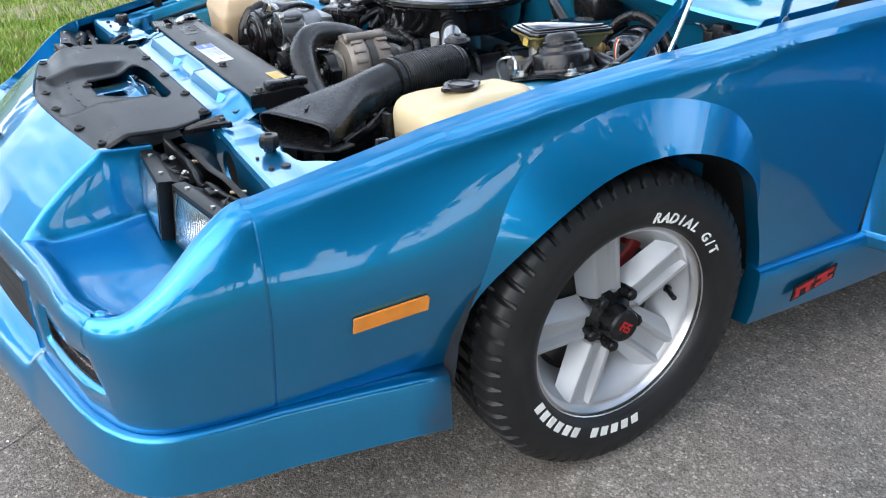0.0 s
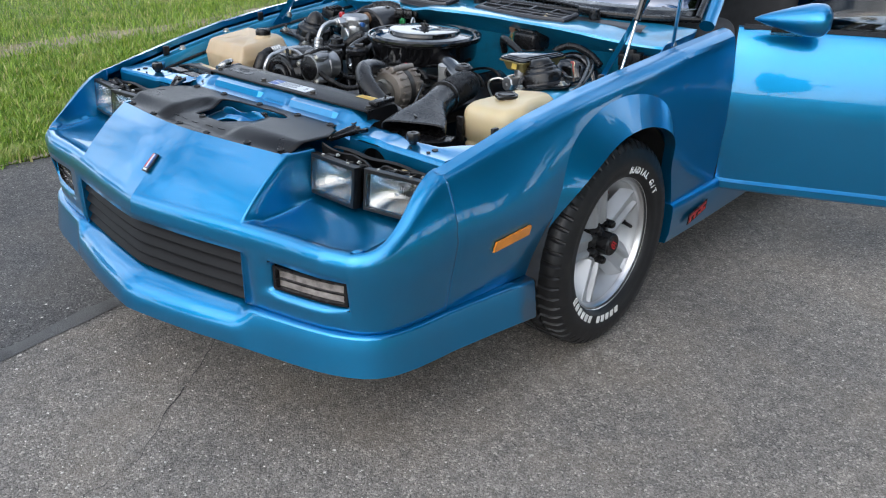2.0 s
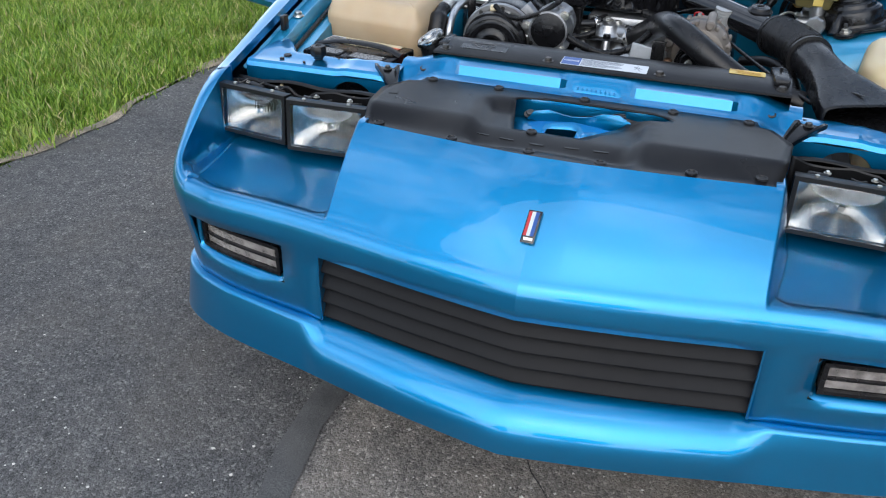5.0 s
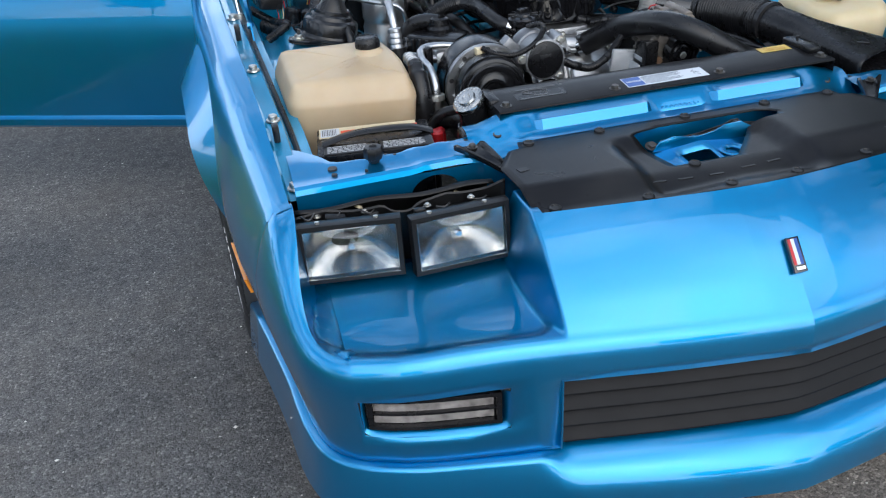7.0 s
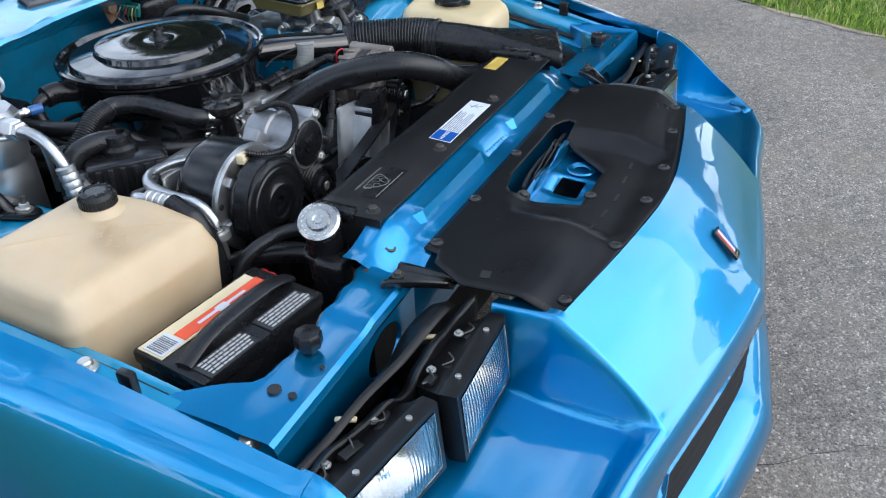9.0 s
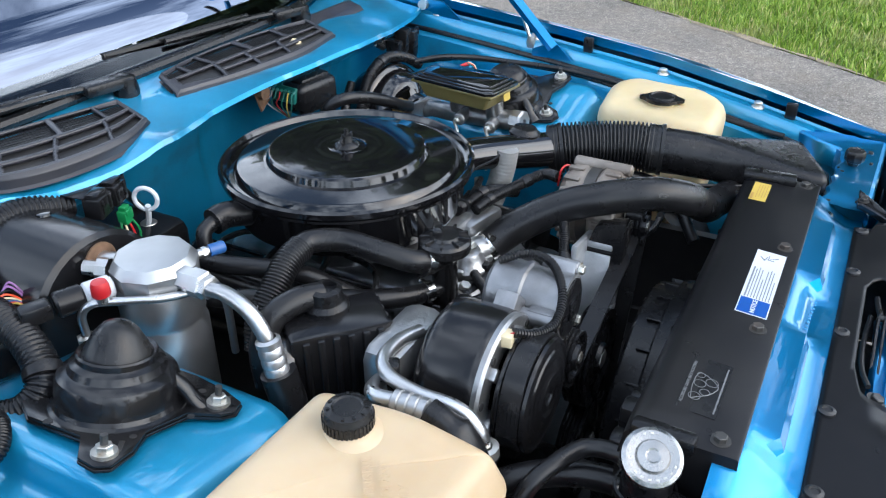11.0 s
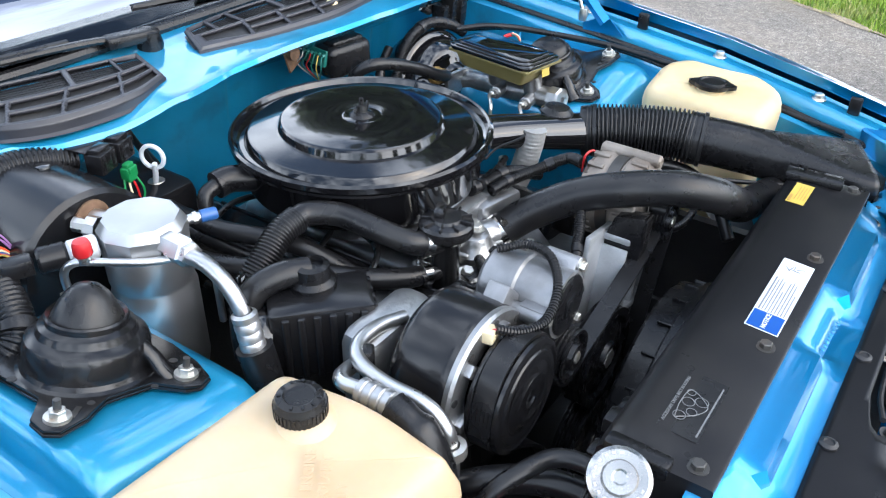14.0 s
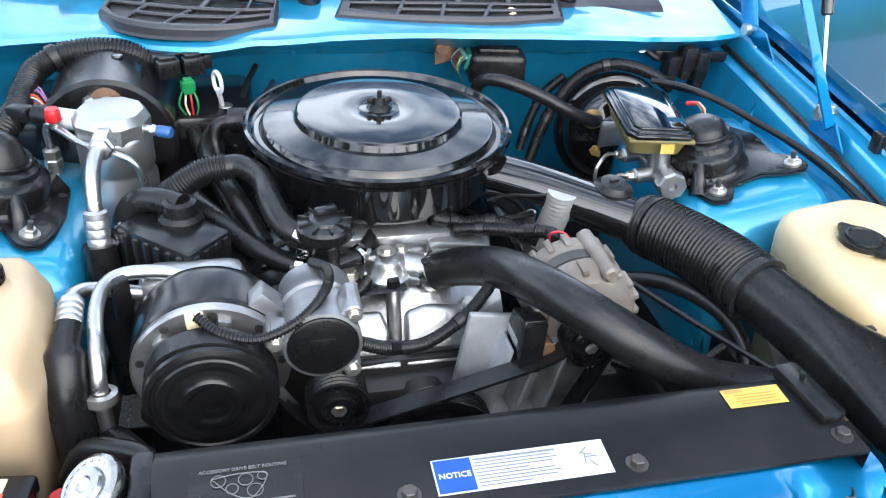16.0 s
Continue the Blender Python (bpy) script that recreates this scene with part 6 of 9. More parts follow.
def radiator():
    t = thing("radiator", "dark radiator with fan shroud behind the support", "radiator")
    bm = B()
    box(bm, (0.02, -0.455, 0.50), (0.70, 0.05, 0.42), bev=0.005)
    part("core", bm, BLOCK, t)
    bm = B()
    lathe(bm, [(0.235, 0.012), (0.228, 0.034), (0.214, 0.040), (0.210, 0.062), (0.203, 0.066), (0.199, 0.098), (0.194, 0.103), (0.189, 0.098), (0.192, 0.05)], (0.06, -0.42, 0.455), (0, 1, 0), 72)
    part("fan_shroud", bm, BLACKSATIN, t, sharp=30)
    for k in range(9):
        a = radians(30 + 15 * k)
        bm = B()
        box(bm, (0.06 + 0.2035 * math.cos(a), -0.356, 0.455 + 0.2035 * math.sin(a)), (0.009, 0.040, 0.004), (0, -math.degrees(a), 0), bev=0.0015)
        part("shroud_rib", bm, BLACKSATIN, t)
    bm = B()
    box(bm, (0.02, -0.408, 0.51), (0.68, 0.034, 0.40), bev=0.012, seg=3)
    part("shroud_plate", bm, BLACKSEMI, t, sharp=30)
    for x in (-0.20, -0.05, 0.10, 0.25):
        bm = B()
        box(bm, (x, -0.388, 0.60), (0.010, 0.012, 0.19), bev=0.003)
        part("shroud_rib", bm, BLACKSATIN, t)
    bm = B()
    for x in (-0.29, -0.25, -0.21):
        box(bm, (x, -0.388, 0.66 - 0.4 * abs(x + 0.25)), (0.03, 0.03, 0.10), bev=0.006)
    part("shroud_clip", bm, BLACKSATIN, t)
    bm = B()
    box(bm, (-0.372, -0.455, 0.58), (0.05, 0.055, 0.24), bev=0.012, seg=3)
    tube(bm, [(-0.356, -0.432, 0.62), (-0.357, -0.432, 0.675), (-0.359, -0.433, 0.715), (-0.364, -0.4345, 0.735), Vector((-0.373, -0.437, 0.755)) - CAPAX * 0.012], 0.0275, 24, 6)
    lathe(bm, [(0.031, 0), (0.034, 0.001), (0.034, 0.006), (0.031, 0.007)], (-0.357, -0.432, 0.690), (0, 0, 1), 24)
    part("side_tank", bm, BLACKSATIN, t)
    bm = B()
    lathe(bm, [(0.027, -0.014), (0.0315, -0.013), (0.0325, -0.008), (0.0312, -0.003), (0.027, 0.0), (0.018, -0.001), (0.016, 0.003), (0.008, 0.0035), (0.006, 0.002), (0, 0.002)], (-0.373, -0.437, 0.755), CAPAX, 40)
    part("radiator_cap", bm, CAPTIN, t, "bright pressed radiator cap")
    turn = CAPAX.to_track_quat("Z", "Y").to_matrix().to_4x4()
    bm = B()
    for k in range(14):
        a = radians(90 + 19 * k)
        box(bm, (0.024 * math.cos(a), 0.024 * math.sin(a), 0.0002), (0.0022, 0.0034, 0.0004), (0, 0, math.degrees(a)))
    bm.transform(Matrix.Translation((-0.373, -0.437, 0.755)) @ turn)
    part("cap_print", bm, STEEL, t)
    for k, dx in enumerate(np.linspace(-0.18, 0.22, 7)):
        a = radians(51.4 * k)
        bm = B()
        box(bm, (0, 0, 0.085), (0.06, 0.008, 0.13), (0, 25, 0), bev=0.003)
        bm.transform(Matrix.Translation((0.06, -0.365, 0.455)) @ Matrix.Rotation(a, 4, "Y"))
        part("fan_blade", bm, BLACKSEMI, t)


radiator()


def cover():
    t = thing("radiator_cover", "black plastic radiator top cover with printed labels", "cover")
    bm = B()
    rows = []
    for k in range(41):
        x = -0.333 + 0.708 * k / 40
        e = 1 if -0.318 < x < 0.362 else 0
        zt = 0.7535 - (0.004 if not e else 0)
        rows.append([Vector((x, y, z)) for y, z in ((-0.515, 0.7445), (-0.5145, 0.7475), (-0.512, 0.7490), (-0.460, zt - 0.001), (-0.448, zt + 0.001), (-0.420, zt + 0.0015), (-0.405, zt - 0.002), (-0.396, zt - 0.012), (-0.392, 0.71), (-0.390, 0.66))])
    grid(bm, rows)
    for r in (rows[0], rows[-1]):
        bm.faces.new([bm.verts.new(p) for p in r + [Vector((r[0].x, -0.515, 0.66))]])
    part("cover_shell", bm, BLACKPANEL, t, sharp=45)
    bm = B()
    box(bm, (0.352, -0.435, 0.757), (0.030, 0.085, 0.016), (0, 0, 6), bev=0.005)
    cyl(bm, (0.352, -0.42, 0.76), (0.352, -0.42, 0.772), 0.003, 8)
    part("end_block", bm, BLACKSATIN, t)
    bm = B()
    box(bm, (-0.3275, -0.437, 0.745), (0.022, 0.070, 0.022), bev=0.006)
    part("end_block", bm, BLACKSATIN, t)
    for x in (-0.313, -0.093, 0.130, 0.357):
        bm = B()
        bolt(bm, (x, -0.492, 0.7495), r=0.0075, h=0.007)
        part("cover_bolt", bm, DARKSTEEL, t)
    def cz(y):
        return float(np.interp(y, [-0.512, -0.46, -0.448, -0.42], [0.7490, 0.7525, 0.7545, 0.755]))

    def flat(bm, x, y, sx, sy, lift, rz=0.0):
        box(bm, (x, y, cz(y) + lift), (sx, sy, 0.0005), (3.85 if y < -0.455 else 1.5, 0, rz))

    bm = B()
    flat(bm, 0.019, -0.4785, 0.172, 0.040, 0.0004)
    part("notice_label", bm, WHITE, t, "white and blue notice label")
    bm = B()
    flat(bm, -0.0475, -0.4785, 0.036, 0.037, 0.0009)
    part("label_field", bm, NOTICE, t)
    tx = text_mesh("NOTICE", 0.0085, 0.0002)
    tx.transform(pose(-0.0475, -0.479, cz(-0.479) + 0.0016, 3.85, 0, 0))
    part("label_word", tx, WHITE, t)
    bm = B()
    for k in range(9):
        w = 0.082 - 0.005 * (k % 2) - (0.03 if k in (4, 8) else 0)
        flat(bm, 0.014 - (0.082 - w) / 2, -0.4635 - 0.0038 * k, w, 0.0013 if k else 0.0022, 0.0008)
    for k in range(5):
        flat(bm, 0.084 + 0.004 * math.cos(k * 2), -0.477 + 0.008 * math.sin(k * 1.7), 0.012, 0.0012, 0.0008, 40 * k)
    part("label_print", bm, LABELINK, t)
    bm = B()
    flat(bm, 0.291, -0.430, 0.068, 0.026, 0.0012)
    part("yellow_label", bm, YELLOW, t, "yellow caution label")
    bm = B()
    flat(bm, 0.271, -0.4205, 0.022, 0.004, 0.0018)
    for k in range(4):
        flat(bm, 0.291 + 0.003 * (k % 2), -0.4265 - 0.0042 * k, 0.046, 0.0012, 0.0018)
    part("label_print", bm, BRASS, t)
    bm = B()
    flat(bm, -0.2360, -0.4590, 0.100, 0.044, 0.0004)
    part("belt_label", bm, BLACKSATIN, t, "clear belt routing label")
    tx = text_mesh("ACCESSORY DRIVE BELT ROUTING", 0.0050, 0.0002)
    tx.transform(pose(-0.2380, -0.4405, cz(-0.4405) + 0.0012, 3.85, 0, 0))
    part("label_word", tx, GREYPRINT, t)
    bm = B()
    for cx, cy, r in ((-0.2600, -0.4520, 0.006), (-0.2480, -0.4610, 0.005), (-0.2360, -0.4530, 0.006), (-0.2280, -0.4650, 0.0065), (-0.2210, -0.4510, 0.004)):
        lathe(bm, [(r, 0), (r + 0.0009, 0), (r + 0.0009, 0.0003), (r, 0.0003)], (cx, cy, cz(cy) + 0.001), (0, -0.067, 1), 20)
    tube(bm, [(x, y, cz(y) + 0.001) for x, y in ((-0.2660, -0.4490), (-0.2480, -0.4670), (-0.2300, -0.4720), (-0.2170, -0.4500), (-0.2400, -0.4460), (-0.2660, -0.4490))], 0.0006, 5, 6)
    flat(bm, -0.2360, -0.4770, 0.085, 0.0018, 0.0008)
    part("belt_drawing", bm, GREYPRINT, t)


cover()

hose("upper_radiator_hose", "thick black upper radiator hose with clamps", [(0.012, -0.062, 0.688), (0.052, -0.098, 0.720), (0.086, -0.16, 0.757), (0.107, -0.225, 0.780), (0.138, -0.29, 0.788), (0.185, -0.332, 0.770), (0.235, -0.347, 0.740), (0.285, -0.352, 0.712), (0.34, -0.357, 0.696), (0.41, -0.368, 0.685)], 0.0265, clamps=(0.04,), seg=24)
hose("heater_return_hose", "black coolant hose below the radiator cap", [(-0.352, -0.425, 0.697), (-0.328, -0.396, 0.699), (-0.334, -0.357, 0.698), (-0.37, -0.333, 0.693), (-0.403, -0.315, 0.675), (-0.43, -0.30, 0.62)], 0.0105, clamps=(0.14,))
hose("lower_radiator_hose", "thick black hose into the radiator side tank", [(-0.354, -0.425, 0.655), (-0.327, -0.396, 0.656), (-0.341, -0.333, 0.655), (-0.378, -0.275, 0.645), (-0.40, -0.23, 0.60)], 0.0165, clamps=(0.14,))


# ---------- engine and its accessories ----------
def engine():
    t = thing("engine", "black engine block with bare aluminium intake manifold", "engine")
    bm = B()
    box(bm, (0, 0.14, 0.47), (0.40, 0.56, 0.30), bev=0.02)
    box(bm, (0, -0.13, 0.50), (0.30, 0.06, 0.24), bev=0.02)
    part("block", bm, BLOCK, t)
    for s in (1, -1):
        bm = B()
        box(bm, (s * 0.195, 0.14, 0.635), (0.125, 0.47, 0.075), (0, 28 * s, 0), bev=0.014, seg=3)
        cover_part = part("valve_cover", bm, BLACKSEMI, t, "black finned valve cover")
        for k in range(8):
            bm = B()
            box(bm, (s * (0.155 + 0.0125 * k), 0.13, 0.689 - 0.0064 * k), (0.004, 0.42, 0.012), (0, 28 * s, 0), bev=0.001)
            part("cooling_fin", bm, BLACKSEMI, cover_part)
        for k in range(4):
            bm = B()
            tube(bm, [(s * 0.24, 0.0 + 0.1 * k, 0.60), (s * 0.20, 0.01 + 0.1 * k, 0.69), (s * 0.12, 0.06 + 0.08 * k, 0.70), (s * 0.05, 0.25, 0.66)], 0.005, 8, 6)
            part("spark_lead", bm, RUBBER, t)
    bm = B()
    box(bm, (0.0, 0.14, 0.64), (0.22, 0.42, 0.06), bev=0.015, seg=3)
    part("manifold_plenum", bm, MANIFOLD, t)
    bm = B()
    rows = []
    for k in range(13):
        x = -0.115 + 0.235 * k / 12
        hump = 0.010 * math.cos((x - 0.0) * 28)
        rows.append([Vector((x, y, z + hump * q)) for y, z, q in ((-0.005, 0.690, 0.3), (-0.045, 0.688, 0.6), (-0.085, 0.668, 1.0), (-0.115, 0.640, 1.0), (-0.140, 0.607, 0.8), (-0.150, 0.585, 0.4), (-0.152, 0.55, 0))])
    grid(bm, rows)
    part("manifold_front", bm, MANIFOLD, t, "bare cast aluminium manifold front", sharp=50)
    bm = B()
    # raised lobes, steps and the gasket lip of the front casting
    prism(bm, [(-0.112, 0), (-0.050, 0), (-0.046, 0.034), (-0.056, 0.062), (-0.104, 0.062), (-0.114, 0.030)], 0, 0.014, Matrix.Translation((0, -0.142, 0.612)) @ Matrix.Rotation(radians(52), 4, "X"), 0.005)
    part("manifold_lobe", bm, MANIFOLD, t, sharp=50)
    bm = B()
    prism(bm, [(-0.028, 0), (0.070, 0.002), (0.082, 0.022), (0.060, 0.060), (0.006, 0.066), (-0.024, 0.058)], 0, 0.016, Matrix.Translation((0, -0.144, 0.614)) @ Matrix.Rotation(radians(50), 4, "X"), 0.007)
    part("manifold_lobe", bm, MANIFOLD, t, sharp=50)
    for q in range(3):
        bm = B()
        box(bm, (-0.078 + 0.095 * q, -0.152, 0.607), (0.088, 0.010, 0.010), (42, 0, 3 * (q - 1)), bev=0.003)
        part("gasket_lip", bm, MANIFOLD, t)
    bm = B()
    cyl(bm, (-0.037, -0.128, 0.615), (-0.037, -0.094, 0.690), 0.010, 18, bev=0.002)
    part("manifold_boss", bm, MANIFOLD, t)
    bm = B()
    cyl(bm, (0.069, -0.100, 0.625), (0.069, -0.096, 0.652), 0.012, 16, bev=0.002)
    part("manifold_boss", bm, MANIFOLD, t)
    bm = B()
    cyl(bm, (-0.095, -0.12, 0.62), (-0.095, -0.085, 0.688), 0.008, 14, bev=0.002)
    part("manifold_boss", bm, MANIFOLD, t)
    bm = B()
    prism(bm, [(-0.075, -0.075), (0.005, -0.060), (0.050, 0.005), (0.035, 0.045), (-0.060, 0.045), (-0.085, 0.0)], 0.692, 0.704, None, 0.004)
    part("intake_manifold", bm, MANIFOLD, t, "bare cast aluminium intake manifold", sharp=50)
    bm = B()
    lathe(bm, [(0.036, 0.688), (0.036, 0.698), (0.030, 0.703), (0.027, 0.714), (0.023, 0.722), (0.013, 0.726), (0.012, 0.7325), (0.0, 0.7325)], (-0.041, -0.062, 0), (0, 0, 1), 28)
    tube(bm, [(-0.045, -0.040, 0.700), (-0.025, -0.052, 0.700), (-0.005, -0.060, 0.699), (0.016, -0.069, 0.698)], 0.0225, 20, 5)
    box(bm, (-0.034, -0.050, 0.692), (0.098, 0.045, 0.012), (0, 0, -25), bev=0.004)
    part("water_outlet", bm, MANIFOLD, t, "cast aluminium water outlet")
    for p, r in (((-0.043, -0.068, 0.7325), 0.0085), ((-0.020, -0.050, 0.722), 0.007)):
        bm = B()
        bolt(bm, p, (0, -0.1, 1), r, 0.006)
        part("outlet_plug", bm, STEEL, t)
    for p in ((-0.062, -0.04, 0.694), (0.030, -0.022, 0.704), (0.069, -0.097, 0.654), (-0.095, -0.086, 0.689), (0.105, -0.06, 0.680), (-0.09, -0.055, 0.690)):
        bm = B()
        bolt(bm, p, (0, -0.35, 1), 0.009, 0.010)
        part("manifold_bolt", bm, STEEL, t)
    bm = B()
    box(bm, (0.07, -0.02, 0.705), (0.09, 0.06, 0.04), (0, 0, -12), bev=0.008)
    box(bm, (-0.02, 0.03, 0.715), (0.16, 0.12, 0.035), bev=0.01)
    cyl(bm, (-0.02, 0.158, 0.66), (-0.02, 0.158, 0.74), 0.085, 28)
    part("throttle_body", bm, ALU, t)
    bm = B()
    tube(bm, [(-0.105, -0.090, 0.690), (-0.070, -0.098, 0.692), (-0.020, -0.094, 0.693)], 0.006, 8, 6, squash=lambda f: (1.8, 0.5))
    lathe(bm, [(0, 0), (0.009, 0), (0.010, 0.006), (0.008, 0.013), (0, 0.014)], (-0.037, -0.094, 0.692), (0, 0, 1), 14)
    part("wire_bracket", bm, BLACKSATIN, t)
    for k, (p, q) in enumerate((((0.06, -0.005, 0.720), (0.196, 0.025, 0.720)), ((0.04, 0.015, 0.712), (0.16, 0.03, 0.708)))):
        bm = B()
        cyl(bm, p, q, 0.0055 - 0.001 * k, 10)
        part("control_rod", bm, BLACKSATIN, t)
    bm = B()
    lathe(bm, [(0, -0.03), (0.011, -0.03), (0.011, 0.0), (0.007, 0.004), (0.007, 0.022), (0, 0.022)], (0.196, 0.030, 0.698), (0, 0, 1), 12)
    part("sender", bm, STEEL, t)
    # timing end
    bm = B()
    box(bm, (0.0, -0.17, 0.50), (0.24, 0.05, 0.20), bev=0.02)
    cyl(bm, (-0.01, -0.18, 0.571), (-0.01, -0.262, 0.571), 0.035, 24)
    part("water_pump", bm, BLOCK, t)


engine()


def pulley(name, label, c, r, grooves=True, depth=0.03, hub=0.3, mt=None):
    t = thing("pulley", label, "pulley", "belt pulleys")
    prof = [(0, 0), (r * hub * 0.45, 0.0), (r * hub * 0.5, 0.006), (r * hub, 0.006), (r * hub * 1.1, 0.0), (r * 0.80, -0.004), (r * 0.84, 0.002), (r, 0.003)]
    k = 5
    for q in range(k):
        prof += [(r, -depth * (q + 0.1) / k), (r - 0.003, -depth * (q + 0.5) / k), (r, -depth * (q + 0.9) / k)]
    prof += [(r, -depth), (0, -depth)]
    bm = B()
    lathe(bm, prof, c, (0, -1, 0), 56)
    part("pulley_wheel", bm, mt or BLACKSATIN, t, sharp=30)
    bm = B()
    bolt(bm, Vector(c) + Vector((0, -0.001, 0)), (0, -1, 0), r * 0.16 + 0.003, 0.006)
    part("hub_bolt", bm, STEEL, t)
    return t


pulley("idler", "small black ribbed idler pulley", (-0.132, -0.276, 0.658), 0.037, hub=0.5)
pulley("water", "black water pump pulley with belt grooves", (-0.010, -0.276, 0.571), 0.078)
pulley("crank", "black crankshaft pulley low in the bay", (-0.01, -0.272, 0.40), 0.085)
pulley("alternator", "small black alternator pulley", (0.171, -0.278, 0.715), 0.031, hub=0.55)


def belt():
    t = thing("drive_belt", "black ribbed accessory drive belt round the pulleys", "belt")
    path = [(-0.20, 0.685), (-0.172, 0.640), (-0.150, 0.622), (-0.120, 0.622), (0.05, 0.668), (0.14, 0.700), (0.150, 0.742), (0.175, 0.750), (0.203, 0.728), (0.205, 0.70), (0.12, 0.50), (0.08, 0.40), (0.03, 0.325), (-0.05, 0.32), (-0.09, 0.37), (-0.20, 0.55), (-0.33, 0.655), (-0.342, 0.70), (-0.32, 0.755), (-0.27, 0.772), (-0.22, 0.75), (-0.20, 0.685)]
    bm = B()
    line = catmull([(x, 0, z) for x, z in path], 5)
    rows = []
    for i, p in enumerate(line):
        d = (line[(i + 1) % len(line)] - line[i - 1]).normalized()
        n = Vector((d.z, 0, -d.x)) * 0.0022
        rows.append([Vector((p.x, y, p.z)) + n * k for y, k in ((-0.278, 1), (-0.252, 1), (-0.252, -1), (-0.278, -1), (-0.278, 1))])
    grid(bm, rows)
    part("belt_band", bm, RUBBER, t, sharp=50)


belt()


def compressor():
    t = thing("air_conditioning_compressor", "black round air conditioning compressor with clutch pulley", "compressor")
    c = Vector((-0.271, 0, 0.697))
    ax = (0, -1, 0)
    bm = B()
    lathe(bm, [(0.0, 0.132), (0.060, 0.134), (0.076, 0.140), (0.088, 0.149), (0.0905, 0.157), (0.0910, 0.165), (0.0910, 0.214), (0.0895, 0.221), (0.086, 0.226)], c, ax, 64)
    part("drum", bm, BLACKSEMI, t, "black satin drum", sharp=40)
    bm = B()
    lathe(bm, [(0.0890, 0.2225), (0.0895, 0.229), (0.0870, 0.233), (0.056, 0.234), (0.054, 0.228)], c, ax, 56)
    part("front_plate", bm, ALU, t, "bare aluminium front plate")
    for k in range(6):
        bm = B()
        a = radians(60 * k + 15)
        box(bm, c + Vector((0.062 * math.cos(a), -0.236, 0.062 * math.sin(a))), (0.030, 0.012, 0.016), (0, -math.degrees(a), 0), bev=0.003)
        part("plate_lug", bm, ALU, t)
    for k in range(9):
        bm = B()
        a = radians(40 * k + 5)
        cyl(bm, c + Vector((0.079 * math.cos(a), -0.2328, 0.079 * math.sin(a))), c + Vector((0.079 * math.cos(a), -0.2348, 0.079 * math.sin(a))), 0.005, 12)
        part("plate_hole", bm, BLOCK, t)
    bm = B()
    prof = [(0.045, 0.240), (0.066, 0.241), (0.0725, 0.244), (0.0735, 0.248)]
    for q in range(6):
        prof += [(0.0735, 0.249 + 0.005 * q), (0.0710, 0.2515 + 0.005 * q)]
    prof += [(0.0735, 0.280), (0.0720, 0.284), (0.066, 0.286), (0.064, 0.284), (0.060, 0.285), (0.058, 0.287), (0.050, 0.288), (0.046, 0.2865), (0.036, 0.2885), (0.032, 0.2915), (0.026, 0.2915), (0.022, 0.289), (0.012, 0.289), (0.011, 0.2845), (0.006, 0.2845), (0.005, 0.288), (0, 0.288)]
    lathe(bm, prof, c, ax, 72)
    part("clutch_pulley", bm, BLACKSEMI, t, "black clutch pulley", sharp=30)
    bm = B()
    box(bm, c + Vector((-0.012, -0.236, 0.078)), (0.020, 0.016, 0.016), (0, 0, 10), bev=0.002)
    part("connector", bm, CREAM, t, "cream plug")
    bm = B()
    tube(bm, [(-0.280, -0.243, 0.783), (-0.255, -0.262, 0.772), (-0.215, -0.272, 0.768), (-0.17, -0.262, 0.782), (-0.140, -0.235, 0.80), (-0.135, -0.20, 0.803), (-0.150, -0.165, 0.790)], 0.0062, 10, 6, ribs=0.0014, pitch=0.0042)
    part("wire_conduit", bm, BLACKSATIN, t)
    bm = B()
    box(bm, c + Vector((-0.02, -0.10, -0.02)), (0.13, 0.06, 0.15), bev=0.02)
    part("rear_housing", bm, ALU, t)
    bm = B()
    for k, col in enumerate((1, -1)):
        tube(bm, [(-0.283, -0.240, 0.780 + 0.002 * k), (-0.275, -0.249, 0.779 + 0.003 * k), (-0.262, -0.258, 0.775)], 0.0015, 6, 4)
    part("plug_wire", bm, RED, t)


compressor()


